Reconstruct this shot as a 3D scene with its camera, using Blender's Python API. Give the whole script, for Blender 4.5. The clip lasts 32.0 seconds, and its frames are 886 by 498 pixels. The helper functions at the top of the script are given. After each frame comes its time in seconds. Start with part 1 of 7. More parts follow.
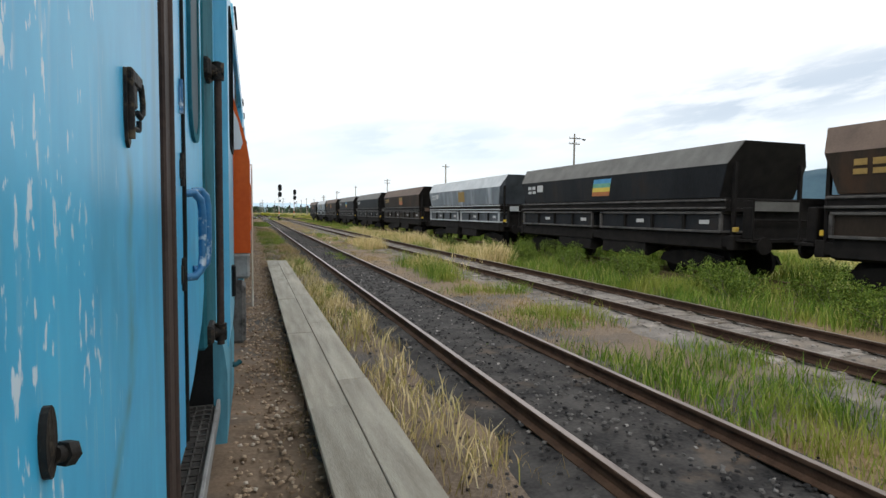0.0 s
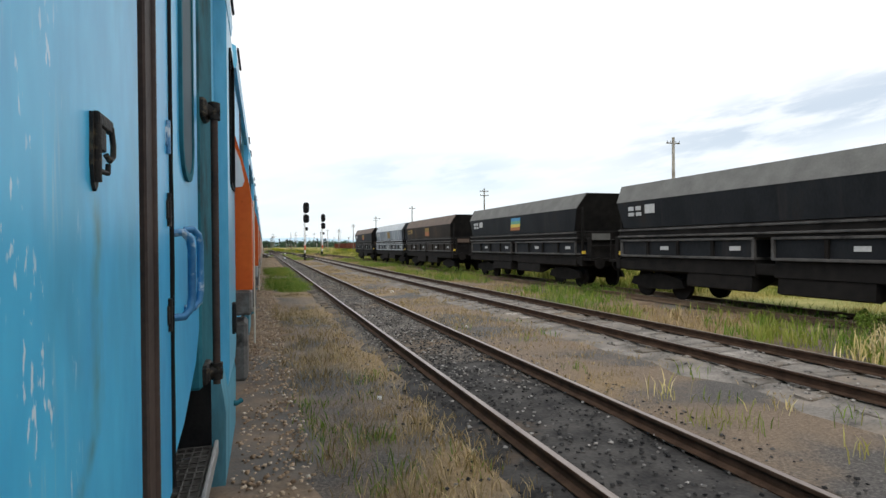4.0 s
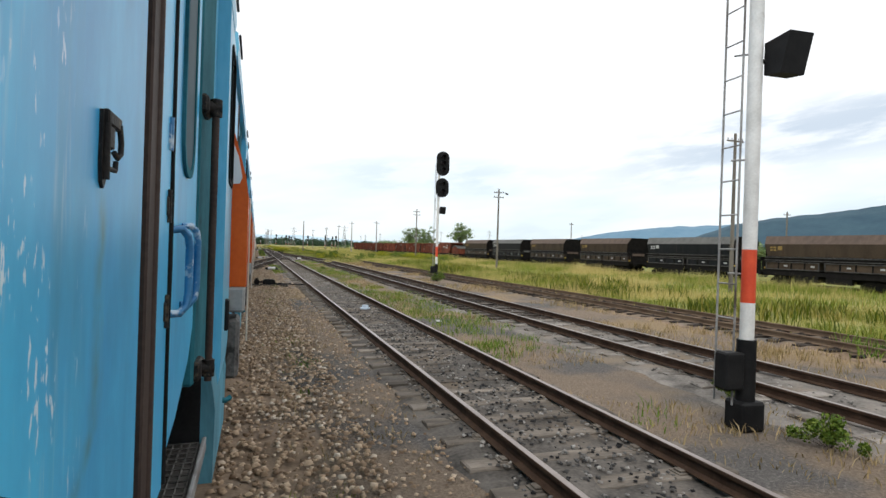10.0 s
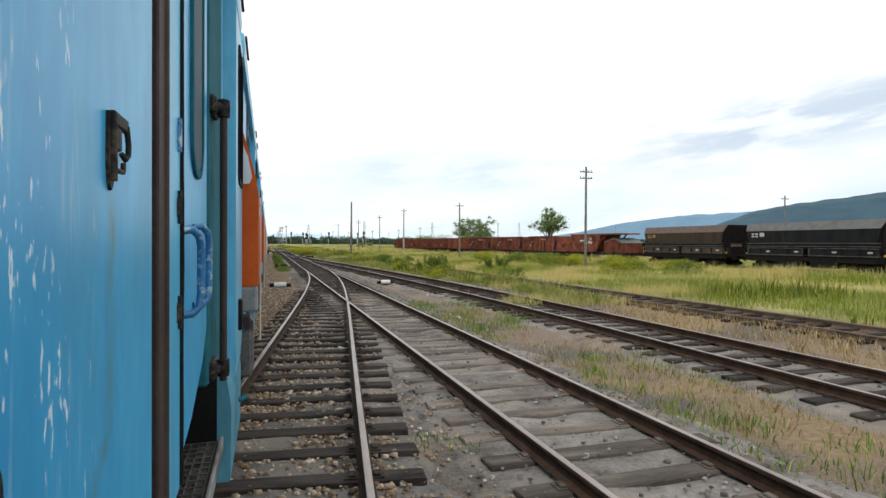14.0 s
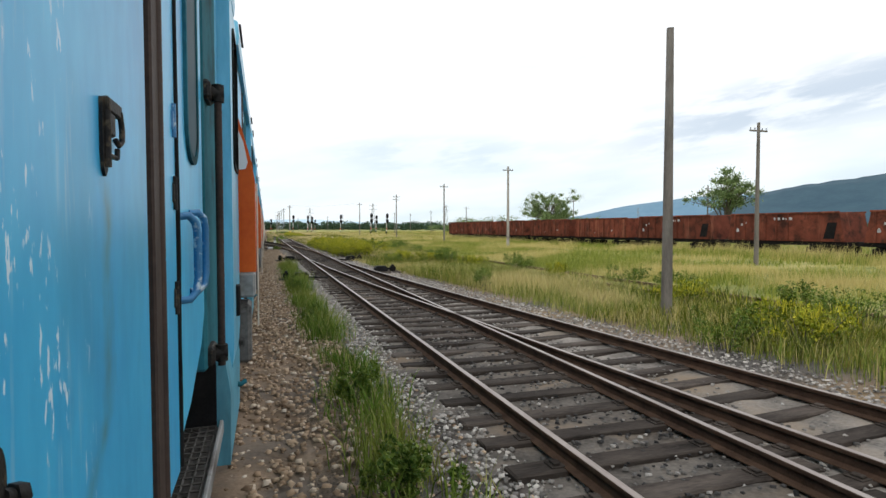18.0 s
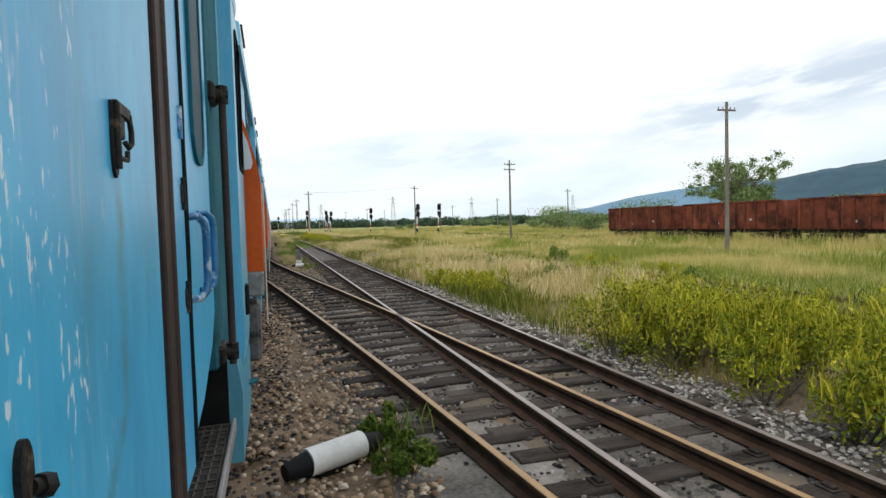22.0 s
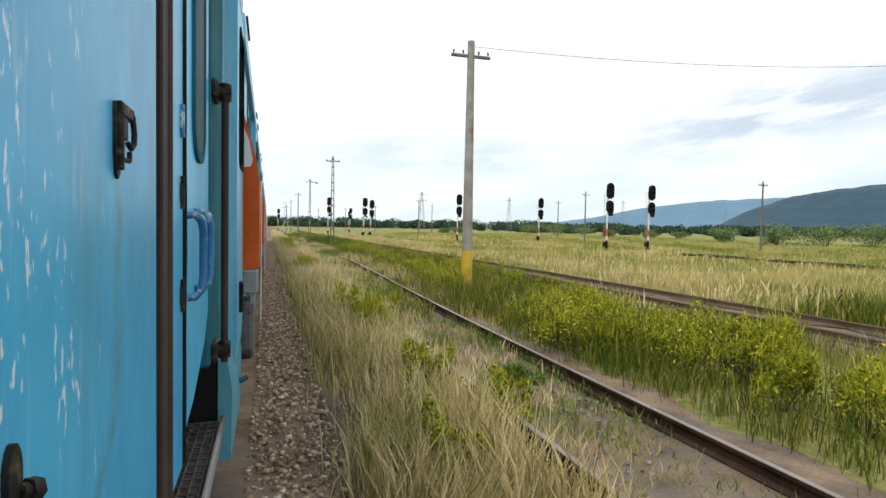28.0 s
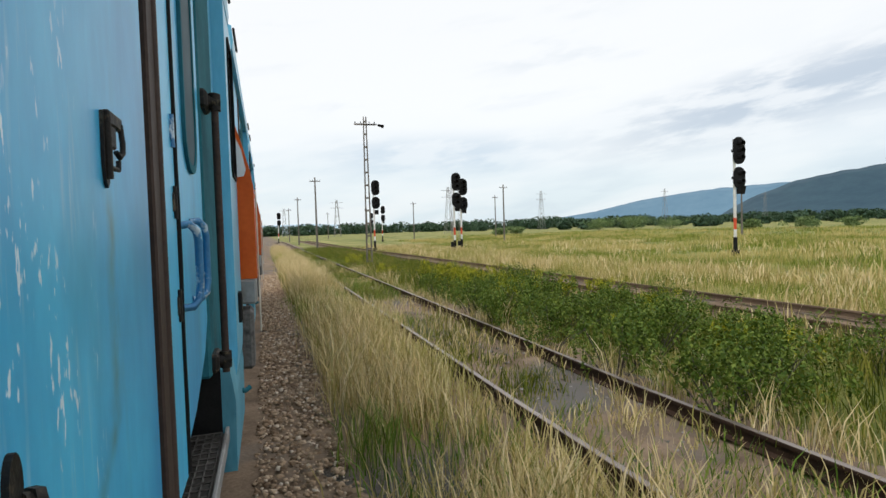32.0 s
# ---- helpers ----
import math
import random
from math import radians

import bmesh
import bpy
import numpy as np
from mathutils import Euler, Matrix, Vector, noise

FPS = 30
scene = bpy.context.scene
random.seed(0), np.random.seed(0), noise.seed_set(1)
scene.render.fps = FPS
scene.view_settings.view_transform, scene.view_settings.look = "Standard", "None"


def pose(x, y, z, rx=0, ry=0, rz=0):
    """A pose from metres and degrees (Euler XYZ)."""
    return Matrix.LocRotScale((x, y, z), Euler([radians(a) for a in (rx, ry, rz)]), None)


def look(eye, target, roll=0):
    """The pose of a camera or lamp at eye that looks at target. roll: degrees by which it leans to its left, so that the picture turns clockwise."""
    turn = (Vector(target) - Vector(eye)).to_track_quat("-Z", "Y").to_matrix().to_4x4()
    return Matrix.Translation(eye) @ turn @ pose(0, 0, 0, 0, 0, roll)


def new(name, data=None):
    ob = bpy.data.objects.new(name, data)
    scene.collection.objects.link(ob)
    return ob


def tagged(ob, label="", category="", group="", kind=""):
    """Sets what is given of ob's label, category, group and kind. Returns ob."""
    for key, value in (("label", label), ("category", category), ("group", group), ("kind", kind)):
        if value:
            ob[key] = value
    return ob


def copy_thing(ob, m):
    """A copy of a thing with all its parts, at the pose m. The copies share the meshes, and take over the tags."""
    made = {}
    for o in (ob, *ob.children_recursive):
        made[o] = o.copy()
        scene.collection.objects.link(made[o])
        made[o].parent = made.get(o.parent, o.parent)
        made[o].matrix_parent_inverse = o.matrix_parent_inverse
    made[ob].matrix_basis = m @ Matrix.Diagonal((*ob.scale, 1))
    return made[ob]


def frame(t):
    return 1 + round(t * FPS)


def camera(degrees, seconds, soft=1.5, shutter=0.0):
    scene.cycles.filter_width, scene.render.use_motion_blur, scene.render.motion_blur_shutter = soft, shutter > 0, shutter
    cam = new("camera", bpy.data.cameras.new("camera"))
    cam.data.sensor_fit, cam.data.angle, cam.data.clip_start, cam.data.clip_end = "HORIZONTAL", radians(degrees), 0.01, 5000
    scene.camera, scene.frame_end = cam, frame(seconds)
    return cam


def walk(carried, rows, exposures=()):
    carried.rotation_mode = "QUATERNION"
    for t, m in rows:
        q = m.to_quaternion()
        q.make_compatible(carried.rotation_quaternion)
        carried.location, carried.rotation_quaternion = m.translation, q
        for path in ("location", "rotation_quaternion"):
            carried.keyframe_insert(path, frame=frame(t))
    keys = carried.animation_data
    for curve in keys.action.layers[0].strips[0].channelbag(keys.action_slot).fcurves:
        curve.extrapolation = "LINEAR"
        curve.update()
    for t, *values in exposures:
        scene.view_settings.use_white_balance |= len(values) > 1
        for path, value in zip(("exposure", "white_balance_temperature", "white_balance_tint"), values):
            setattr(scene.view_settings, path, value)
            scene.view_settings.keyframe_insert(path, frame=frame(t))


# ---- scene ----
# The way: seconds, place, then degrees to the right of the tracks, up, and lean.
WAY = [
    (0, -0.052, 0.000, 1.830, 18.63, -3.59, 0.70),
    (0.5, -0.046, 6.594, 1.831, 18.60, -4.10, -0.62),
    (1, -0.043, 13.205, 1.824, 19.14, -4.14, -0.49),
    (1.5, -0.041, 19.794, 1.824, 19.96, -3.60, -0.06),
    (2, -0.031, 26.387, 1.835, 18.69, -4.44, -0.25),
    (2.5, 0.027, 32.991, 1.852, 21.53, -2.36, 0.13),
    (3, 0.029, 39.611, 1.841, 21.21, -2.01, -0.68),
    (3.5, 0.027, 46.242, 1.839, 18.47, -0.38, -1.30),
    (5.5, 0.013, 72.663, 1.849, 17.27, -1.18, 0.47),
    (6, 0.013, 79.227, 1.848, 18.92, -0.69, 1.65),
    (6.5, 0.012, 85.763, 1.851, 19.12, -0.31, 0.83),
    (7, 0.012, 92.286, 1.844, 19.54, -0.49, -1.23),
    (7.5, 0.014, 98.783, 1.847, 19.61, -0.28, -0.63),
    (8, 0.011, 105.238, 1.856, 18.77, 0.02, 1.49),
    (8.5, 0.009, 111.604, 1.846, 17.70, 0.11, -1.10),
    (9, 0.001, 117.870, 1.858, 18.05, 0.08, 1.42),
    (9.5, -0.002, 124.087, 1.855, 18.44, 0.04, 0.66),
    (10, 0.003, 130.360, 1.853, 18.32, -0.04, 1.82),
    (10.5, 0.003, 136.664, 1.849, 17.86, -0.64, 0.43),
    (11, 0.009, 143.005, 1.846, 17.93, -1.82, -1.49),
    (11.5, 0.010, 149.381, 1.847, 17.20, -1.45, -0.50),
    (12, 0.004, 155.775, 1.850, 15.83, -1.27, -1.06),
    (12.5, 0.005, 162.179, 1.853, 16.48, -0.85, 0.08),
    (13, 0.005, 168.595, 1.861, 17.02, -0.11, 1.63),
    (13.5, 0.007, 174.987, 1.849, 16.98, -0.35, 0.86),
    (15.5, 0.006, 200.291, 1.857, 17.37, -1.10, -0.11),
    (16, 0.011, 206.702, 1.850, 16.40, -1.43, -1.04),
    (16.5, 0.009, 213.127, 1.854, 17.19, -1.21, 1.04),
    (17, 0.010, 219.559, 1.849, 16.85, -1.62, 0.83),
    (17.5, 0.012, 225.990, 1.848, 16.99, -1.32, 1.74),
    (18, 0.011, 232.422, 1.848, 17.47, -2.13, -0.07),
    (18.5, 0.012, 238.882, 1.853, 18.24, -2.86, 0.28),
    (19, 0.022, 245.364, 1.825, 16.85, -2.25, -1.41),
    (19.5, 0.014, 251.838, 1.852, 17.63, -1.67, 1.61),
    (20, 0.011, 258.292, 1.845, 16.69, -2.26, -0.11),
    (20.5, 0.006, 264.734, 1.850, 15.22, -4.06, 0.25),
    (21, 0.006, 271.187, 1.850, 14.89, -2.79, -0.17),
    (21.5, 0.007, 277.656, 1.849, 16.56, -2.36, 0.14),
    (22, 0.007, 284.132, 1.842, 16.83, -2.58, -1.52),
    (22.5, 0.005, 290.594, 1.844, 16.88, -2.57, -0.69),
    (23, 0.002, 297.055, 1.841, 17.00, -2.20, -0.30),
    (23.5, 0.001, 303.499, 1.847, 18.15, -2.18, -0.92),
    (24, -0.002, 309.922, 1.859, 17.67, -1.82, 0.83),
    (24.5, 0.000, 316.310, 1.858, 18.02, -2.17, 1.11),
    (26.5, -0.000, 341.393, 1.855, 19.00, -3.17, -0.56),
    (27, -0.000, 347.673, 1.857, 19.53, -1.83, 0.94),
    (27.5, 0.003, 353.961, 1.858, 19.38, -2.41, 1.19),
    (28, 0.003, 360.260, 1.864, 17.24, -2.21, 1.05),
    (28.5, 0.003, 366.560, 1.861, 18.27, -2.38, -2.05),
    (29, 0.000, 372.858, 1.867, 18.33, -2.05, -0.32),
    (29.5, 0.003, 379.151, 1.867, 17.88, -2.80, 0.72),
    (30, 0.004, 385.450, 1.860, 18.13, -2.44, 0.15),
    (30.5, 0.008, 391.767, 1.855, 18.36, -2.53, -0.98),
    (31, 0.009, 398.097, 1.855, 18.29, -2.35, -1.64),
    (31.5, 0.011, 404.425, 1.851, 18.36, -2.04, -1.95),
    (32, 0.010, 410.749, 1.847, 17.44, -2.02, -1.80),
]
cam = camera(76.19, 32.0)


def eye_pose(x, y, z, turn, lift, lean):
    return pose(x, y, z, 90 + lift, 0, -turn) @ pose(0, 0, 0, 0, 0, lean)


walk(cam, [(r[0], eye_pose(*r[1:])) for r in WAY], exposures=((0, 0.08), (15, 0.1), (20, 0.06), (29, 0.08), (30, 0.0), (32, -0.12)))

# ---- sky and sun ----
SUN_UP, SUN_TURN = 52, 215  # degrees above the horizon; clockwise from the tracks' heading


def ramp(nodes, *stops):
    node = nodes.new("ShaderNodeValToRGB")
    els = node.color_ramp.elements
    while len(els) < len(stops):
        els.new(0.5)
    for el, (at, value) in zip(els, stops):
        el.position = at
        el.color = (*value, 1) if isinstance(value, tuple) else (value, value, value, 1)
    return node


world = bpy.data.worlds.new("sky")
world.use_nodes = True
scene.world = world
wn, wl = world.node_tree.nodes, world.node_tree.links
wn.clear()
sky = wn.new("ShaderNodeTexSky")
sky.sky_type = "NISHITA"
sky.sun_disc = False
sky.sun_elevation, sky.sun_rotation = radians(SUN_UP), radians(SUN_TURN)
sky.air_density, sky.dust_density, sky.ozone_density = 1.0, 2.0, 1.0
clear_light = wn.new("ShaderNodeBackground")
clear_light.inputs["Strength"].default_value = 0.12
wl.new(sky.outputs[0], clear_light.inputs["Color"])
cloud_light = wn.new("ShaderNodeBackground")
cloud_light.inputs["Strength"].default_value = 1.0
coords = wn.new("ShaderNodeTexCoord")
split = wn.new("ShaderNodeSeparateXYZ")
wl.new(coords.outputs["Generated"], split.inputs[0])


def sky_math(op, a_, b_=0.0, c_=0.0):
    k = wn.new("ShaderNodeMath")
    k.operation = op
    for i, v_ in enumerate((a_, b_, c_)):
        if isinstance(v_, (int, float)):
            k.inputs[i].default_value = v_
        else:
            wl.new(v_, k.inputs[i])
    return k.outputs[0]


def sky_fade(v_, lo, hi):
    k = wn.new("ShaderNodeMapRange")
    k.interpolation_type = "SMOOTHSTEP"
    k.inputs["From Min"].default_value, k.inputs["From Max"].default_value = lo, hi
    wl.new(v_, k.inputs["Value"])
    return k.outputs[0]


def streaks_of(across, up, slant, detail, rough):
    """Layered cloud: noise stretched along the horizon, rising gently to the right."""
    tilted = sky_math("MULTIPLY_ADD", sky_turn, -slant, sky_up)
    v_ = wn.new("ShaderNodeCombineXYZ")
    wl.new(sky_math("MULTIPLY", sky_turn, across), v_.inputs[0])
    wl.new(sky_math("MULTIPLY", tilted, up), v_.inputs[1])
    t_ = wn.new("ShaderNodeTexNoise")
    t_.inputs["Scale"].default_value, t_.inputs["Detail"].default_value, t_.inputs["Roughness"].default_value = 1.0, detail, rough
    wl.new(v_.outputs[0], t_.inputs["Vector"])
    return t_.outputs[0]


# degrees clockwise from the tracks' heading, and above the horizon
sky_turn = sky_math("MULTIPLY", sky_math("ARCTAN2", split.outputs["X"], split.outputs["Y"]), 57.3)
sky_up = sky_math("MULTIPLY", sky_math("ARCSINE", split.outputs["Z"]), 57.3)
wisps = streaks_of(0.16, 0.62, 0.12, 5, 0.55)
banks = streaks_of(0.05, 0.25, 0.12, 4, 0.5)
# one long bluish bank low ahead, a greyer one climbing to the right of it
ahead = sky_math("MULTIPLY", sky_fade(sky_math("ABSOLUTE", sky_math("SUBTRACT", sky_turn, 17.0)), 17.0, 4.0), sky_fade(sky_math("ABSOLUTE", sky_math("SUBTRACT", sky_up, 7.4)), 3.0, 0.2))
rising = sky_math("SUBTRACT", sky_up, sky_math("MULTIPLY_ADD", sky_turn, 0.17, 2.2))
right_bank = sky_math("MULTIPLY", sky_math("MULTIPLY", sky_fade(rising, 4.0, 0.4), sky_fade(rising, -4.5, -0.2)), sky_fade(sky_turn, 25.0, 46.0))
right_haze = sky_math("MULTIPLY", sky_math("MULTIPLY", sky_fade(sky_up, 21.0, 9.0), sky_fade(sky_turn, 32.0, 60.0)), 0.35)
body = sky_math("MULTIPLY_ADD", sky_fade(wisps, 0.36, 0.60), 0.62, 0.18)
soft_blue = sky_math("MULTIPLY", sky_math("MAXIMUM", ahead, right_haze), sky_math("MULTIPLY_ADD", body, 0.5, 0.1))
grey = sky_math("MULTIPLY", right_bank, sky_math("MULTIPLY", body, 0.78))
low_blue = sky_math("MULTIPLY", sky_fade(sky_up, 13.0, 0.5), sky_math("MULTIPLY_ADD", sky_fade(banks, 0.38, 0.62), 0.40, 0.42))
elsewhere = sky_math("MULTIPLY", sky_fade(banks, 0.50, 0.70), sky_math("MULTIPLY", sky_fade(wisps, 0.4, 0.6), sky_math("MULTIPLY", sky_fade(sky_up, 40.0, 14.0), 0.22)))


def sky_mix(f_, a_, b_):
    k = wn.new("ShaderNodeMix")
    k.data_type = "RGBA"
    wl.new(f_, k.inputs["Factor"])
    for name, v_ in (("A", a_), ("B", b_)):
        if isinstance(v_, tuple):
            k.inputs[name].default_value = (*v_, 1)
        else:
            wl.new(v_, k.inputs[name])
    return k.outputs["Result"]


tone = sky_mix(low_blue, (1.15, 1.17, 1.18), (0.80, 0.95, 1.03))
tone = sky_mix(elsewhere, tone, (0.62, 0.74, 0.86))
tone = sky_mix(soft_blue, tone, (0.52, 0.70, 0.88))
tone = sky_mix(grey, tone, (0.44, 0.56, 0.71))
wl.new(tone, cloud_light.inputs["Color"])
cover = wn.new("ShaderNodeMixShader")
cover.inputs[0].default_value = 0.88
wl.new(clear_light.outputs[0], cover.inputs[1])
wl.new(cloud_light.outputs[0], cover.inputs[2])
out = wn.new("ShaderNodeOutputWorld")
wl.new(cover.outputs[0], out.inputs[0])

sun = new("sun", bpy.data.lights.new("sun", "SUN"))
sun.data.energy, sun.data.angle, sun.data.color = 1.2, radians(14), (1.0, 0.96, 0.9)
a, h = radians(SUN_TURN), radians(SUN_UP)
sun.matrix_world = look((math.sin(a) * math.cos(h) * 50, math.cos(a) * math.cos(h) * 50, math.sin(h) * 50), (0, 0, 0))


# ---- materials ----
def surface(name, dark, light, scale=3.0, rough=0.7, metal=0.0, bump=0.2, fine=40.0, stain=None, stain_at=(0.55, 0.7), stain_scale=1.2, stretch=(1, 1, 1), spread=0.0, streaks=None, gloss=0.5):
    """Two colours mixed by coarse and fine grain, with optional stains of a third colour and vertical streaks of a fourth."""
    m = bpy.data.materials.new(name)
    m.use_nodes = True
    n, l = m.node_tree.nodes, m.node_tree.links
    b = n["Principled BSDF"]
    b.inputs["Roughness"].default_value, b.inputs["Metallic"].default_value = rough, metal
    b.inputs["Specular IOR Level"].default_value = gloss
    co, mp = n.new("ShaderNodeTexCoord"), n.new("ShaderNodeMapping")
    mp.inputs["Scale"].default_value = stretch
    l.new(co.outputs["Object"], mp.inputs["Vector"])
    info = n.new("ShaderNodeObjectInfo")
    shift = n.new("ShaderNodeVectorMath")
    shift.operation = "MULTIPLY_ADD"
    l.new(info.outputs["Random"], shift.inputs[0])
    shift.inputs[1].default_value = (37, 23, 11)
    l.new(mp.outputs[0], shift.inputs[2])
    big, small = n.new("ShaderNodeTexNoise"), n.new("ShaderNodeTexNoise")
    for node, s, d in ((big, scale, 5), (small, fine, 3)):
        node.inputs["Scale"].default_value, node.inputs["Detail"].default_value = s, d
        l.new(shift.outputs[0], node.inputs["Vector"])
    mixv = n.new("ShaderNodeMath")
    mixv.operation = "MULTIPLY_ADD"
    l.new(small.outputs[0], mixv.inputs[0])
    mixv.inputs[1].default_value = 0.45
    l.new(big.outputs[0], mixv.inputs[2])
    r = ramp(n, (0.45, dark), (0.95, light))
    l.new(mixv.outputs[0], r.inputs[0])
    colour = r.outputs[0]
    if stain:
        st = n.new("ShaderNodeTexNoise")
        st.inputs["Scale"].default_value, st.inputs["Detail"].default_value, st.inputs["Roughness"].default_value = stain_scale, 8, 0.65
        l.new(shift.outputs[0], st.inputs["Vector"])
        sr = ramp(n, (stain_at[0], 0.0), (stain_at[1], 1.0))
        l.new(st.outputs[0], sr.inputs[0])
        mx = n.new("ShaderNodeMix")
        mx.data_type = "RGBA"
        l.new(sr.outputs[0], mx.inputs["Factor"])
        l.new(colour, mx.inputs["A"])
        mx.inputs["B"].default_value = (*stain, 1)
        colour = mx.outputs["Result"]
    if streaks:
        tint, lo, hi, sc = streaks
        sm = n.new("ShaderNodeMapping")
        sm.inputs["Scale"].default_value = sc
        l.new(shift.outputs[0], sm.inputs["Vector"])
        st = n.new("ShaderNodeTexNoise")
        st.inputs["Scale"].default_value, st.inputs["Detail"].default_value, st.inputs["Roughness"].default_value = 1.0, 5, 0.6
        l.new(sm.outputs[0], st.inputs["Vector"])
        sr = ramp(n, (lo, 0.0), (hi, 1.0))
        l.new(st.outputs[0], sr.inputs[0])
        mx = n.new("ShaderNodeMix")
        mx.data_type = "RGBA"
        l.new(sr.outputs[0], mx.inputs["Factor"])
        l.new(colour, mx.inputs["A"])
        mx.inputs["B"].default_value = (*tint, 1)
        colour = mx.outputs["Result"]
    if spread:
        hs = n.new("ShaderNodeHueSaturation")
        mr = n.new("ShaderNodeMapRange")
        mr.inputs["To Min"].default_value, mr.inputs["To Max"].default_value = 1 - spread, 1 + spread
        l.new(info.outputs["Random"], mr.inputs["Value"])
        l.new(mr.outputs[0], hs.inputs["Value"])
        l.new(colour, hs.inputs["Color"])
        colour = hs.outputs[0]
    l.new(colour, b.inputs["Base Color"])
    if bump:
        bp = n.new("ShaderNodeBump")
        bp.inputs["Strength"].default_value, bp.inputs["Distance"].default_value = bump, 0.02
        l.new(mixv.outputs[0], bp.inputs["Height"])
        l.new(bp.outputs[0], b.inputs["Normal"])
    return m


def blades(name, *stops, rough=0.6, tip=None, patch=None):
    """Colour by blade or leaf. tip: a colour that seed heads take, from one height to another. patch: a colour that takes over in drifts of the given size."""
    m = bpy.data.materials.new(name)
    m.use_nodes = True
    n, l = m.node_tree.nodes, m.node_tree.links
    b = n["Principled BSDF"]
    b.inputs["Roughness"].default_value = rough
    b.inputs["Specular IOR Level"].default_value = 0.15
    g = n.new("ShaderNodeNewGeometry")
    r = ramp(n, *stops)
    l.new(g.outputs["Random Per Island"], r.inputs[0])
    colour = r.outputs[0]

    def over(colour, factor, tint):
        mx = n.new("ShaderNodeMix")
        mx.data_type = "RGBA"
        l.new(factor, mx.inputs["Factor"])
        l.new(colour, mx.inputs["A"])
        mx.inputs["B"].default_value = (*tint, 1)
        return mx.outputs["Result"]

    def span(v_, lo, hi, most):
        k = n.new("ShaderNodeMapRange")
        k.interpolation_type = "SMOOTHSTEP"
        k.inputs["From Min"].default_value, k.inputs["From Max"].default_value, k.inputs["To Max"].default_value = lo, hi, most
        l.new(v_, k.inputs["Value"])
        return k.outputs[0]

    if patch:
        tint, size, lo, hi, most = patch
        t_ = n.new("ShaderNodeTexNoise")
        t_.inputs["Scale"].default_value, t_.inputs["Detail"].default_value = 1.0 / size, 4
        l.new(g.outputs["Position"], t_.inputs["Vector"])
        colour = over(colour, span(t_.outputs[0], lo, hi, most), tint)
    if tip:
        tint, z0, z1, most = tip
        sp = n.new("ShaderNodeSeparateXYZ")
        l.new(g.outputs["Position"], sp.inputs[0])
        colour = over(colour, span(sp.outputs["Z"], z0, z1, most), tint)
    l.new(colour, b.inputs["Base Color"])
    return m


M = {}
M["blue"] = surface("blue_paint", (0.022, 0.345, 0.68), (0.08, 0.56, 0.88), 0.9, 0.36, 0, 0.03, 18, gloss=0.4, stain=(0.015, 0.25, 0.56), stain_at=(0.52, 0.72), stain_scale=0.8, stretch=(1, 1, 0.35), streaks=((0.08, 0.27, 0.38), 0.60, 0.78, (2.0, 2.0, 0.35)))
# paler than the panel blue: part of the grazing sheen sits in this colour
M["blue_pale"] = surface("sheen_pale_blue_paint", (0.075, 0.40, 0.62), (0.19, 0.58, 0.80), 1.2, 0.33, 0, 0.05, 20, stain=(0.05, 0.24, 0.38), stain_at=(0.55, 0.75), stretch=(1, 1, 0.3), streaks=((0.36, 0.60, 0.70), 0.58, 0.8, (2.5, 2.5, 0.3)), gloss=0.5)
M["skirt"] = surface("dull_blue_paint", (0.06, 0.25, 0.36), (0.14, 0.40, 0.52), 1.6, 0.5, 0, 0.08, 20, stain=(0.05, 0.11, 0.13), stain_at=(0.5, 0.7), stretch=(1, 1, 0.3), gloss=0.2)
M["teal"] = surface("teal_paint", (0.016, 0.095, 0.125), (0.04, 0.18, 0.225), 2, 0.8, 0, 0.05, 25, stain=(0.03, 0.035, 0.03), gloss=0.05)
M["handle_blue"] = surface("worn_blue_steel", (0.02, 0.12, 0.27), (0.06, 0.24, 0.46), 6, 0.4, 0.2, 0.1, 60, stain=(0.48, 0.58, 0.66), stain_at=(0.55, 0.62), stain_scale=14)
M["latch"] = surface("rusty_latch", (0.008, 0.008, 0.009), (0.03, 0.026, 0.022), 20, 0.6, 0, 0.3, 90, stain=(0.11, 0.085, 0.055), stain_at=(0.55, 0.66), stain_scale=26, gloss=0.2)
M["brown_rail"] = surface("brown_rubber", (0.035, 0.026, 0.024), (0.085, 0.06, 0.05), 3, 0.6, 0, 0.1, 50, gloss=0.12)
M["black"] = surface("black_steel", (0.006, 0.006, 0.007), (0.02, 0.02, 0.02), 4, 0.6, 0, 0.15, 60, gloss=0.12)
M["rubber"] = surface("black_rubber", (0.006, 0.006, 0.006), (0.014, 0.014, 0.014), 4, 0.8, 0, 0.05, gloss=0.12)
M["grille"] = surface("steel_grille", (0.05, 0.045, 0.04), (0.14, 0.13, 0.12), 5, 0.6, 0.4, 0.2)
M["orange"] = surface("orange_paint", (0.56, 0.080, 0.012), (0.72, 0.135, 0.022), 1.5, 0.4, 0, 0.05, 25, stain=(0.2, 0.04, 0.015), stain_at=(0.62, 0.75), gloss=0.2)
M["grey_paint"] = surface("grey_paint", (0.22, 0.22, 0.22), (0.36, 0.36, 0.35), 2, 0.5, 0, 0.08, 30, stain=(0.08, 0.06, 0.05), stain_at=(0.5, 0.65), gloss=0.2)
M["grey_soot"] = surface("sooty_grey_paint_gear", (0.06, 0.055, 0.052), (0.20, 0.19, 0.18), 4, 0.7, 0, 0.2, 40, stain=(0.02, 0.018, 0.016), stain_at=(0.48, 0.6), stain_scale=4)
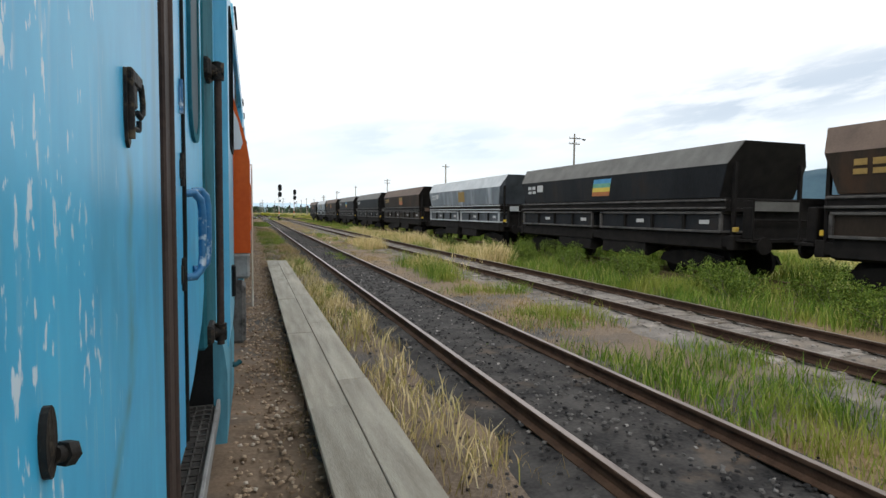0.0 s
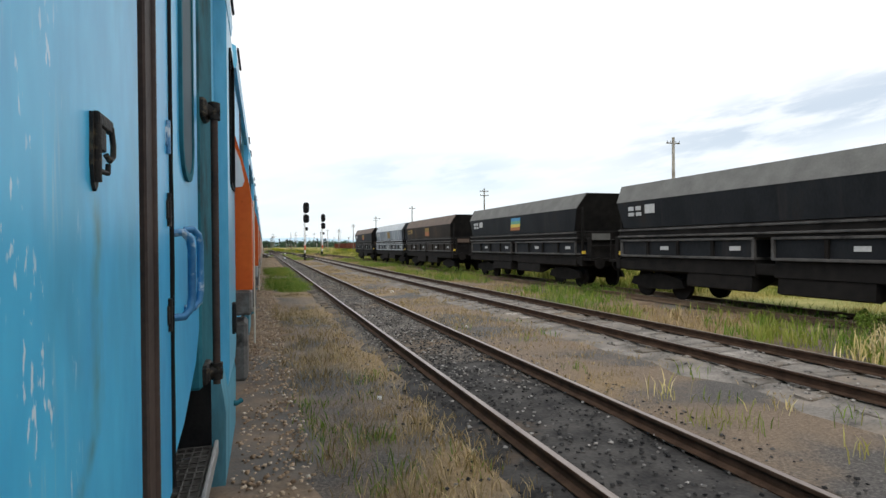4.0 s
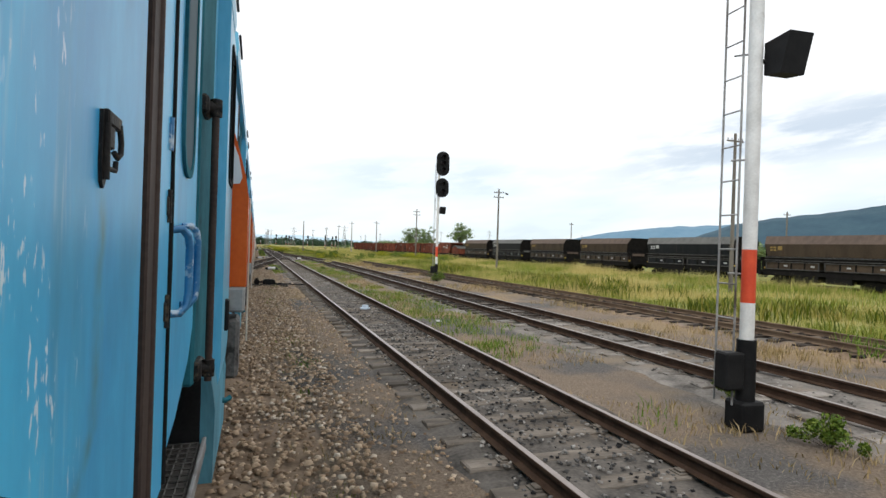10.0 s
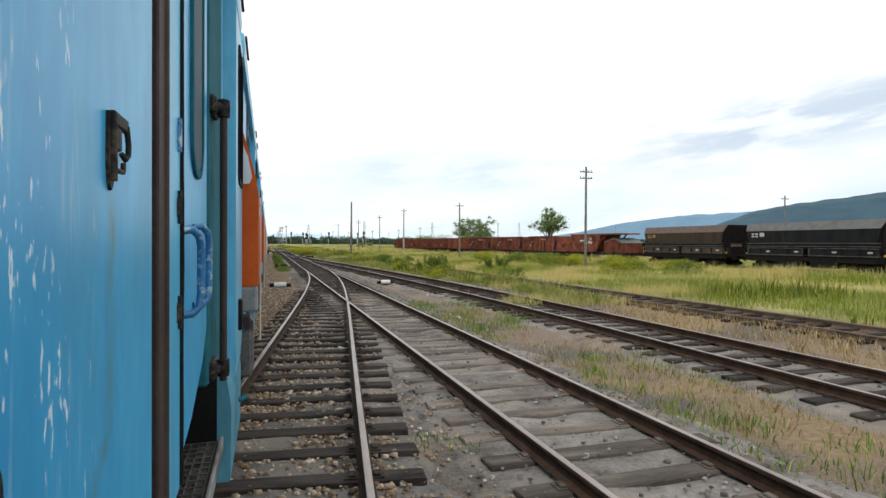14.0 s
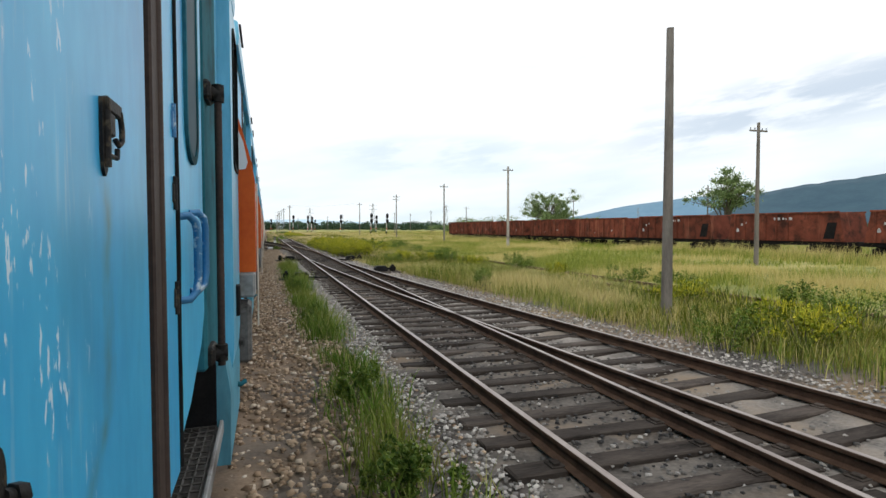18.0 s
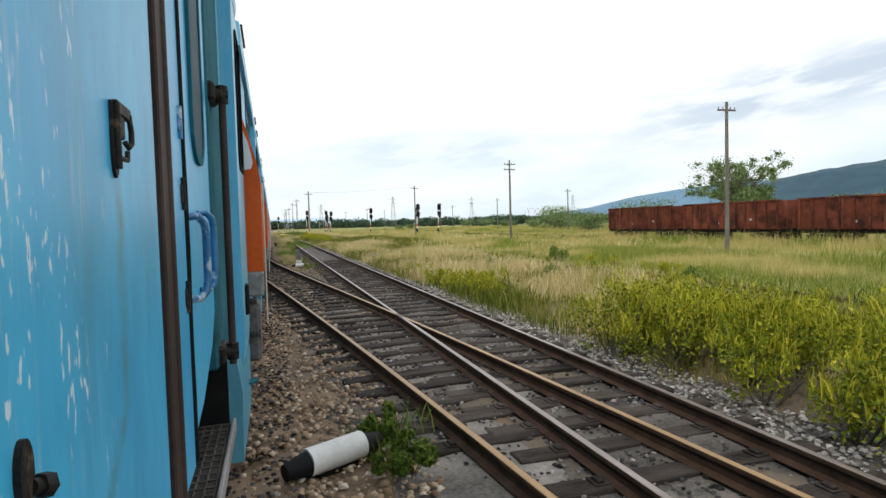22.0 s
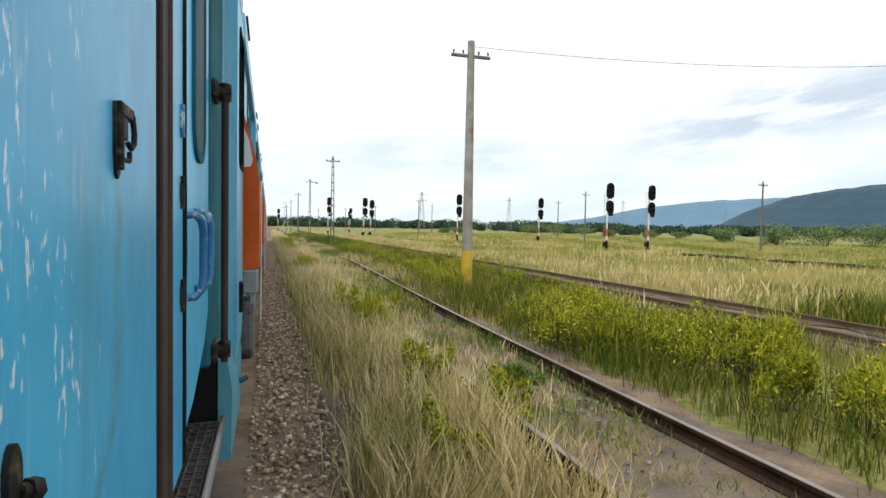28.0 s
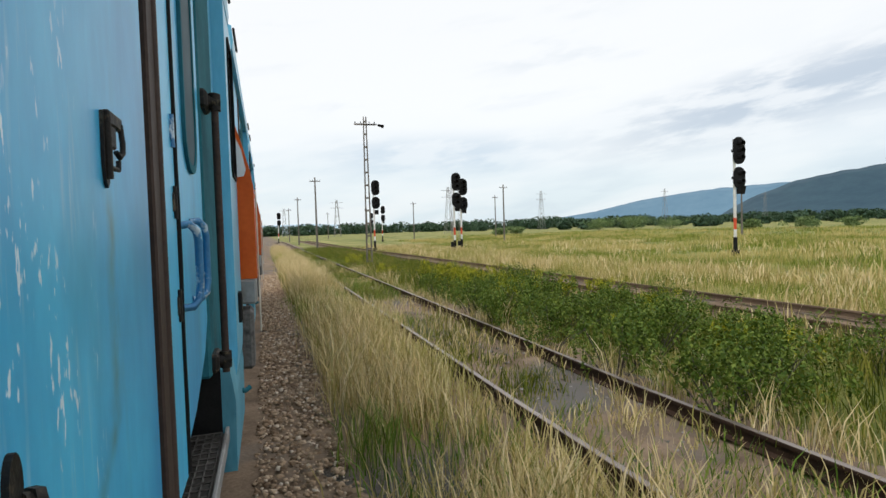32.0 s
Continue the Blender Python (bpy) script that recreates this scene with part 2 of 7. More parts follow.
M["cream"] = surface("cream_paint", (0.55, 0.5, 0.42), (0.7, 0.66, 0.58), 3, 0.4, 0, 0.05)
M["glass_door"] = surface("milky_door_glass", (0.018, 0.055, 0.075), (0.04, 0.095, 0.12), 1.0, 0.5, 0, 0, 10, gloss=0.06)
M["glass"] = bpy.data.materials.new("window_glass")
M["glass"].use_nodes = True
gb = M["glass"].node_tree.nodes["Principled BSDF"]
gb.inputs["Base Color"].default_value, gb.inputs["Roughness"].default_value = (0.01, 0.013, 0.015, 1), 0.12
gb.inputs["Specular IOR Level"].default_value = 0.12
M["rail_top"] = surface("worn_rail_head", (0.20, 0.16, 0.14), (0.36, 0.31, 0.28), 6, 0.35, 0.7, 0.05, 60, stretch=(1, 0.2, 1))
M["rail_dusty"] = surface("dusty_rusty_rail", (0.09, 0.06, 0.042), (0.20, 0.145, 0.10), 4, 0.9, 0, 0.3, 60, stretch=(1, 0.3, 1), gloss=0.12)
# golden-brown rail head colour for one crossover
M["rail_gold"] = surface("golden_rail_head", (0.26, 0.15, 0.06), (0.42, 0.27, 0.12), 6, 0.4, 0.4, 0.05, 60, stretch=(1, 0.2, 1))
M["rail_side"] = surface("rusty_rail", (0.03, 0.018, 0.013), (0.075, 0.046, 0.031), 5, 0.85, 0, 0.3, 60, gloss=0.12)
M["wood"] = surface("weathered_sleeper", (0.012, 0.010, 0.009), (0.085, 0.07, 0.06), 5, 0.9, 0, 0.5, 45, stretch=(0.25, 1, 1), spread=0.35, gloss=0.12)
M["wood_grey"] = surface("grey_weathered_sleeper", (0.075, 0.064, 0.054), (0.25, 0.215, 0.18), 5, 0.9, 0, 0.5, 45, stretch=(0.25, 1, 1), spread=0.4, gloss=0.12, stain=(0.07, 0.06, 0.052), stain_at=(0.5, 0.65))
M["concrete"] = surface("worn_concrete", (0.22, 0.205, 0.18), (0.40, 0.37, 0.33), 3, 0.9, 0, 0.25, 50, spread=0.12, stain=(0.15, 0.12, 0.09), stain_at=(0.55, 0.7))
M["concrete_grimy"] = surface("grimy_concrete_sleeper", (0.10, 0.09, 0.08), (0.32, 0.29, 0.26), 3, 0.9, 0, 0.25, 50, spread=0.35, stain=(0.10, 0.08, 0.06), stain_at=(0.45, 0.62))
M["plank"] = surface("grey_plank", (0.26, 0.23, 0.18), (0.48, 0.44, 0.36), 3, 0.9, 0, 0.5, 50, stretch=(3, 0.3, 1), spread=0.1)
M["pole_wood"] = surface("pole_wood", (0.08, 0.07, 0.06), (0.2, 0.18, 0.155), 4, 0.9, 0, 0.3, 40, stretch=(1, 1, 0.2))
M["white_paint"] = surface("white_paint", (0.55, 0.55, 0.53), (0.78, 0.78, 0.76), 4, 0.5, 0, 0.05, stain=(0.3, 0.25, 0.2), stain_at=(0.62, 0.72))
M["red_paint"] = surface("red_paint", (0.55, 0.05, 0.015), (0.7, 0.09, 0.03), 4, 0.5, 0, 0.05)
M["yellow"] = surface("yellow_paint", (0.5, 0.33, 0.02), (0.68, 0.47, 0.05), 4, 0.6, 0, 0.1, stain=(0.2, 0.15, 0.06))
M["lens_dark"] = surface("dark_lens", (0.008, 0.006, 0.006), (0.02, 0.01, 0.01), 4, 0.2, 0, 0.0, gloss=0.12)
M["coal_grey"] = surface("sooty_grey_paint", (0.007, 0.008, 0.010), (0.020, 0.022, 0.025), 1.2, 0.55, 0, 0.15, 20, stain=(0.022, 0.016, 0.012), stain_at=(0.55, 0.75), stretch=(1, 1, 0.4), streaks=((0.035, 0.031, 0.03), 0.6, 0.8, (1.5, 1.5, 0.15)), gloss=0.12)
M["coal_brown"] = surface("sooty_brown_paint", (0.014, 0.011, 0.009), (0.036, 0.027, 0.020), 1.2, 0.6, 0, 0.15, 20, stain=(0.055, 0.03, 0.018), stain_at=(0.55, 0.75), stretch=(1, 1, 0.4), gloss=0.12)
# far-row copy of the sooty brown, lightened to paint in distance haze
M["coal_umber"] = surface("haze_lightened_brown_paint", (0.04, 0.029, 0.021), (0.085, 0.062, 0.044), 1.2, 0.6, 0, 0.15, 20, stain=(0.05, 0.03, 0.02), stain_at=(0.55, 0.75), stretch=(1, 1, 0.4), spread=0.3, gloss=0.12)
M["coal_slate"] = surface("faded_slate_paint", (0.07, 0.085, 0.10), (0.17, 0.20, 0.225), 1.2, 0.5, 0, 0.12, 20, stain=(0.05, 0.05, 0.052), stain_at=(0.58, 0.75), stretch=(1, 1, 0.5), streaks=((0.34, 0.37, 0.40), 0.50, 0.66, (0.9, 0.9, 0.3)))
# darker slate for the lower bays and end plates
M["slate_low"] = surface("darker_slate_paint", (0.02, 0.025, 0.031), (0.06, 0.07, 0.082), 1.4, 0.5, 0, 0.12, 20, stain=(0.02, 0.02, 0.02), stain_at=(0.55, 0.7), streaks=((0.16, 0.18, 0.20), 0.6, 0.75, (0.9, 0.9, 0.3)))
# lip colours, each lighter than the wagon sides below
M["lip_grey"] = surface("lighter_grey_lip", (0.075, 0.074, 0.07), (0.13, 0.13, 0.122), 2, 0.7, 0, 0.15, 20)
M["lip_brown"] = surface("lighter_brown_lip", (0.065, 0.043, 0.032), (0.12, 0.082, 0.06), 2, 0.7, 0, 0.15, 20)
M["lip_slate"] = surface("lighter_slate_lip", (0.30, 0.33, 0.35), (0.46, 0.49, 0.51), 2, 0.6, 0, 0.15, 20)
M["rim"] = surface("worn_steel_rim", (0.035, 0.034, 0.034), (0.10, 0.095, 0.09), 3, 0.55, 0, 0.2, 40, stain=(0.02, 0.018, 0.017), stain_at=(0.5, 0.66), gloss=0.3)
M["under"] = surface("sooty_underframe", (0.005, 0.005, 0.005), (0.016, 0.014, 0.013), 3, 0.8, 0, 0.3, 40, gloss=0.12)
M["rust_red"] = surface("rusty_red_paint", (0.075, 0.022, 0.014), (0.19, 0.055, 0.032), 1.2, 0.8, 0, 0.25, 25, stain=(0.04, 0.018, 0.013), stain_at=(0.48, 0.64), stain_scale=1.0, spread=0.3, streaks=((0.27, 0.11, 0.065), 0.58, 0.75, (1.4, 1.4, 0.12)), gloss=0.12)
M["mark_pale"] = surface("pale_lettering", (0.35, 0.36, 0.36), (0.5, 0.5, 0.5), 6, 0.7, 0, 0)
M["mark_ochre"] = surface("ochre_lettering", (0.19, 0.12, 0.028), (0.28, 0.185, 0.05), 6, 0.7, 0, 0)
M["flag_blue"] = surface("panel_blue", (0.05, 0.22, 0.42), (0.08, 0.30, 0.52), 4, 0.6, 0, 0)
M["flag_green"] = surface("panel_green", (0.10, 0.30, 0.22), (0.16, 0.38, 0.28), 4, 0.6, 0, 0)
M["flag_yellow"] = surface("panel_yellow", (0.55, 0.42, 0.06), (0.65, 0.52, 0.1), 4, 0.6, 0, 0)
M["flag_orange"] = surface("panel_orange", (0.30, 0.095, 0.028), (0.40, 0.15, 0.045), 4, 0.6, 0, 0)
M["bark"] = surface("bark", (0.05, 0.04, 0.03), (0.13, 0.11, 0.09), 4, 0.9, 0, 0.5, 30, stretch=(1, 1, 0.25))
M["leaf"] = blades("leaves", (0.0, (0.07, 0.12, 0.04)), (0.5, (0.14, 0.21, 0.075)), (1.0, (0.28, 0.35, 0.15)))
M["leaf_far"] = blades("far_leaves", (0.0, (0.03, 0.065, 0.04)), (1.0, (0.065, 0.11, 0.06)))
M["green"] = blades("green_blades", (0.0, (0.055, 0.12, 0.012)), (0.5, (0.12, 0.21, 0.025)), (0.85, (0.22, 0.28, 0.05)), (1.0, (0.40, 0.36, 0.14)), patch=((0.30, 0.30, 0.06), 2.2, 0.48, 0.66, 0.6), tip=((0.42, 0.38, 0.14), 0.15, 0.5, 0.5))
M["meadow"] = blades("meadow_blades", (0.0, (0.07, 0.12, 0.014)), (0.45, (0.15, 0.20, 0.025)), (0.75, (0.29, 0.29, 0.07)), (1.0, (0.50, 0.42, 0.19)), patch=((0.52, 0.43, 0.19), 3.5, 0.47, 0.62, 0.75), tip=((0.50, 0.42, 0.18), 0.12, 0.55, 0.55))
M["field"] = blades("field_blades", (0.0, (0.09, 0.14, 0.015)), (0.5, (0.18, 0.23, 0.03)), (1.0, (0.38, 0.37, 0.09)), patch=((0.55, 0.44, 0.18), 8.0, 0.47, 0.58, 0.85), tip=((0.58, 0.48, 0.21), 0.1, 0.5, 0.5))
M["blond"] = blades("blond_blades", (0.0, (0.26, 0.24, 0.06)), (0.3, (0.48, 0.39, 0.16)), (0.7, (0.68, 0.54, 0.28)), (1.0, (0.80, 0.68, 0.44)), patch=((0.28, 0.30, 0.055), 1.6, 0.52, 0.68, 0.55), tip=((0.80, 0.65, 0.38), 0.2, 0.75, 0.6))
M["dry"] = blades("dry_blades", (0.0, (0.15, 0.12, 0.04)), (0.5, (0.32, 0.23, 0.11)), (1.0, (0.50, 0.39, 0.22)))
M["weld"] = blades("yellow_green_leaves", (0.0, (0.06, 0.095, 0.006)), (0.5, (0.155, 0.19, 0.011)), (0.85, (0.29, 0.30, 0.016)), (1.0, (0.54, 0.49, 0.045)))
M["weld_bright"] = blades("bright_yellow_green_leaves", (0.0, (0.10, 0.14, 0.010)), (0.5, (0.24, 0.27, 0.016)), (0.85, (0.42, 0.42, 0.025)), (1.0, (0.62, 0.56, 0.06)))
M["weld_blade"] = blades("yellow_green_blades", (0.0, (0.04, 0.068, 0.008)), (0.5, (0.10, 0.13, 0.012)), (0.85, (0.20, 0.21, 0.024)), (1.0, (0.38, 0.33, 0.09)), patch=((0.36, 0.29, 0.095), 2.6, 0.54, 0.68, 0.5), tip=((0.32, 0.30, 0.035), 0.2, 0.6, 0.4))
M["flower"] = blades("yellow_flower_spikes", (0.0, (0.16, 0.20, 0.015)), (0.6, (0.34, 0.34, 0.02)), (1.0, (0.62, 0.54, 0.05)))
M["weed"] = blades("weed_leaves", (0.0, (0.04, 0.08, 0.010)), (0.6, (0.10, 0.155, 0.020)), (1.0, (0.20, 0.25, 0.045)))
M["stone"] = blades("ballast_stones", (0.0, (0.15, 0.10, 0.065)), (0.4, (0.34, 0.24, 0.155)), (0.85, (0.50, 0.38, 0.265)), (1.0, (0.64, 0.56, 0.46)), rough=0.9)
M["stone_grey"] = blades("grey_stones", (0.0, (0.06, 0.057, 0.054)), (0.5, (0.17, 0.16, 0.148)), (1.0, (0.36, 0.34, 0.315)), rough=0.9)
M["stone_pale"] = blades("pale_stones", (0.0, (0.14, 0.13, 0.12)), (0.5, (0.32, 0.30, 0.275)), (1.0, (0.55, 0.52, 0.48)), rough=0.9)
M["bag"] = surface("pale_blue_plastic", (0.45, 0.55, 0.66), (0.62, 0.70, 0.78), 8, 0.4, 0, 0.3)
# opaque pale colour in place of bright sky seen through cab glass
M["glass_sky_painted"] = surface("sky_painted_cab_glass", (0.70, 0.75, 0.78), (0.78, 0.82, 0.85), 1.0, 0.3, 0, 0, 10)
M["stone_dark"] = blades("sooty_stones", (0.0, (0.012, 0.012, 0.013)), (0.6, (0.05, 0.048, 0.047)), (0.93, (0.13, 0.125, 0.12)), (1.0, (0.36, 0.34, 0.32)), rough=0.9)
M["litter"] = surface("white_litter", (0.6, 0.6, 0.58), (0.8, 0.8, 0.78), 5, 0.6, 0, 0.1)
# haze is mixed into the hill colours, bluer, then paler with distance
M["hill"] = surface("haze_blued_wooded_hill", (0.014, 0.050, 0.082), (0.030, 0.078, 0.108), 0.012, 0.95, 0, 0, 0.06)
M["hill_far"] = surface("haze_painted_far_hill", (0.10, 0.20, 0.29), (0.14, 0.25, 0.34), 0.006, 0.95, 0, 0, 0.03)


M["hill_haze"] = surface("haze_painted_mountain", (0.40, 0.55, 0.66), (0.46, 0.60, 0.70), 0.006, 0.95, 0, 0, 0.03)
M["lip_red"] = surface("rusty_red_lip", (0.16, 0.06, 0.04), (0.26, 0.10, 0.07), 2, 0.8, 0, 0.15, 20)


def worn_panel():
    """The blue paint with flaked white chips in clusters, a drip under the latch and the painted shadow line of a dent.
    """
    m = M["blue"].copy()
    m.name = "chipped_blue_paint"
    n, l = m.node_tree.nodes, m.node_tree.links
    b = n["Principled BSDF"]
    colour = b.inputs["Base Color"].links[0].from_socket
    co = n.new("ShaderNodeTexCoord")
    sp = n.new("ShaderNodeSeparateXYZ")
    l.new(co.outputs["Object"], sp.inputs[0])

    def math_(op, a_, b_=0.0, c_=0.0):
        k = n.new("ShaderNodeMath")
        k.operation = op
        for i, v_ in enumerate((a_, b_, c_)):
            if isinstance(v_, (int, float)):
                k.inputs[i].default_value = v_
            else:
                l.new(v_, k.inputs[i])
        return k.outputs[0]

    def fade(v_, lo, hi):
        k = n.new("ShaderNodeMapRange")
        k.inputs["From Min"].default_value, k.inputs["From Max"].default_value = lo, hi
        l.new(v_, k.inputs["Value"])
        return k.outputs[0]

    def grain(scale, detail=3.0):
        mp = n.new("ShaderNodeMapping")
        mp.inputs["Scale"].default_value = scale
        l.new(co.outputs["Object"], mp.inputs["Vector"])
        t = n.new("ShaderNodeTexNoise")
        t.inputs["Scale"].default_value, t.inputs["Detail"].default_value = 1.0, detail
        l.new(mp.outputs[0], t.inputs["Vector"])
        return t.outputs[0]

    def over(colour, mask, tint):
        mx = n.new("ShaderNodeMix")
        mx.data_type = "RGBA"
        l.new(mask, mx.inputs["Factor"])
        l.new(colour, mx.inputs["A"])
        mx.inputs["B"].default_value = (*tint, 1)
        return mx.outputs["Result"]

    y, z = sp.outputs["Y"], sp.outputs["Z"]
    # the drip's dark line bends on below as the dent's painted shadow
    bend = math_("MAXIMUM", math_("SUBTRACT", 1.62, z), 0.0)
    mid = math_("MULTIPLY_ADD", math_("MULTIPLY", bend, bend), -3.0, 1.205)
    wob = math_("MULTIPLY_ADD", grain((1, 5, 9)), 0.10, -0.05)
    off = math_("ABSOLUTE", math_("SUBTRACT", math_("ADD", y, wob), mid))
    line = math_("MULTIPLY", fade(off, 0.05, 0.0), math_("MULTIPLY", fade(z, 1.99, 1.90), fade(z, 1.2, 1.4)))
    colour = over(colour, math_("MULTIPLY", line, math_("MULTIPLY", fade(grain((1, 20, 7)), 0.3, 0.7), 0.75)), (0.10, 0.17, 0.16))
    grime = math_("MULTIPLY", fade(grain((1, 3.0, 1.6), 7.0), 0.52, 0.75), 0.35)
    colour = over(colour, grime, (0.045, 0.17, 0.27))
    low = math_("MULTIPLY", fade(y, 1.12, 1.02), fade(z, 2.22, 2.08))
    low = math_("MULTIPLY", low, fade(z, 1.25, 1.4))
    flakes = math_("MULTIPLY", fade(grain((1, 70, 22), 4.0), 0.60, 0.65), fade(grain((1, 9, 2.6)), 0.48, 0.53))
    colour = over(colour, math_("MULTIPLY", low, flakes), (0.70, 0.84, 0.95))
    scuffs = math_("MULTIPLY", fade(grain((1, 60, 5), 4.0), 0.56, 0.72), fade(grain((1, 6, 3)), 0.42, 0.62))
    colour = over(colour, math_("MULTIPLY", math_("MULTIPLY", low, scuffs), 0.5), (0.42, 0.62, 0.74))
    l.new(colour, b.inputs["Base Color"])
    return m


M["blue_worn"] = worn_panel()


def ground_material():
    """Earth, ash and gravel in patches; grass takes over in the field beyond the third track."""
    m = bpy.data.materials.new("yard_ground")
    m.use_nodes = True
    n, l = m.node_tree.nodes, m.node_tree.links
    b = n["Principled BSDF"]
    b.inputs["Roughness"].default_value = 0.95
    co = n.new("ShaderNodeTexCoord")

    def noise_at(scale, detail, rough=0.55):
        t = n.new("ShaderNodeTexNoise")
        t.inputs["Scale"].default_value, t.inputs["Detail"].default_value, t.inputs["Roughness"].default_value = scale, detail, rough
        l.new(co.outputs["Object"], t.inputs["Vector"])
        return t.outputs[0]

    def mix(f, a, b_):
        x = n.new("ShaderNodeMix")
        x.data_type = "RGBA"
        l.new(f, x.inputs["Factor"])
        l.new(a, x.inputs["A"])
        l.new(b_, x.inputs["B"])
        return x.outputs["Result"]

    def between(value, lo, hi):
        x = n.new("ShaderNodeMapRange")
        x.interpolation_type = "SMOOTHSTEP"
        x.inputs["From Min"].default_value, x.inputs["From Max"].default_value = lo, hi
        l.new(value, x.inputs["Value"])
        return x.outputs[0]

    grit = noise_at(30, 6, 0.7)
    earth = ramp(n, (0.3, (0.09, 0.065, 0.047)), (0.5, (0.19, 0.14, 0.098)), (0.7, (0.30, 0.23, 0.165)))
    l.new(grit, earth.inputs[0])
    ash = ramp(n, (0.3, (0.035, 0.032, 0.03)), (0.55, (0.11, 0.10, 0.092)), (0.75, (0.26, 0.24, 0.22)))
    l.new(grit, ash.inputs[0])
    straw = ramp(n, (0.3, (0.16, 0.11, 0.055)), (0.7, (0.32, 0.23, 0.13)))
    l.new(noise_at(12, 5, 0.7), straw.inputs[0])
    field = ramp(n, (0.5, (0.05, 0.075, 0.012)), (0.72, (0.17, 0.19, 0.035)), (0.92, (0.42, 0.36, 0.13)))
    tufts = n.new("ShaderNodeMath")
    tufts.operation = "MULTIPLY_ADD"
    l.new(noise_at(9.0, 5, 0.75), tufts.inputs[0])
    tufts.inputs[1].default_value = 0.5
    l.new(noise_at(0.12, 8, 0.7), tufts.inputs[2])
    l.new(tufts.outputs[0], field.inputs[0])
    patch = between(noise_at(0.35, 5), 0.45, 0.6)
    near = mix(patch, earth.outputs[0], ash.outputs[0])
    dry = between(noise_at(0.22, 4), 0.5, 0.62)
    near = mix(dry, near, straw.outputs[0])
    xyz = n.new("ShaderNodeSeparateXYZ")
    l.new(co.outputs["Object"], xyz.inputs[0])
    wob = n.new("ShaderNodeMath")
    wob.operation = "MULTIPLY_ADD"
    l.new(noise_at(0.3, 3), wob.inputs[0])
    wob.inputs[1].default_value = 3.0
    l.new(xyz.outputs["X"], wob.inputs[2])
    nearer = n.new("ShaderNodeMath")
    nearer.operation = "MULTIPLY_ADD"
    l.new(between(xyz.outputs["Y"], 195.0, 345.0), nearer.inputs[0])
    nearer.inputs[1].default_value = 11.5
    l.new(wob.outputs[0], nearer.inputs[2])
    whole = mix(between(nearer.outputs[0], 15.5, 18.5), near, field.outputs[0])
    l.new(whole, b.inputs["Base Color"])
    bp = n.new("ShaderNodeBump")
    bp.inputs["Strength"].default_value, bp.inputs["Distance"].default_value = 0.7, 0.05
    l.new(grit, bp.inputs["Height"])
    l.new(bp.outputs[0], b.inputs["Normal"])
    return m


M["ground"] = ground_material()
M["ballast_dark"] = surface("oily_ballast", (0.010, 0.010, 0.011), (0.075, 0.07, 0.066), 2.5, 0.9, 0, 0.8, 25, stain=(0.17, 0.12, 0.08), stain_at=(0.56, 0.7), stain_scale=0.45, gloss=0.2)
M["ballast"] = surface("track_ballast", (0.06, 0.055, 0.05), (0.29, 0.265, 0.24), 2.0, 0.95, 0, 0.8, 25, stain=(0.20, 0.155, 0.11), stain_at=(0.5, 0.68), stain_scale=0.5, gloss=0.12)
M["ballast_mid"] = surface("grimy_ballast", (0.028, 0.026, 0.024), (0.17, 0.152, 0.135), 2.0, 0.95, 0, 0.8, 25, stain=(0.17, 0.125, 0.085), stain_at=(0.52, 0.68), stain_scale=0.5, gloss=0.12)
M["ballast_warm"] = surface("warm_ballast", (0.10, 0.070, 0.047), (0.32, 0.235, 0.165), 2.0, 0.95, 0, 0.8, 25, stain=(0.14, 0.13, 0.12), stain_at=(0.5, 0.65), stain_scale=0.4, gloss=0.12)


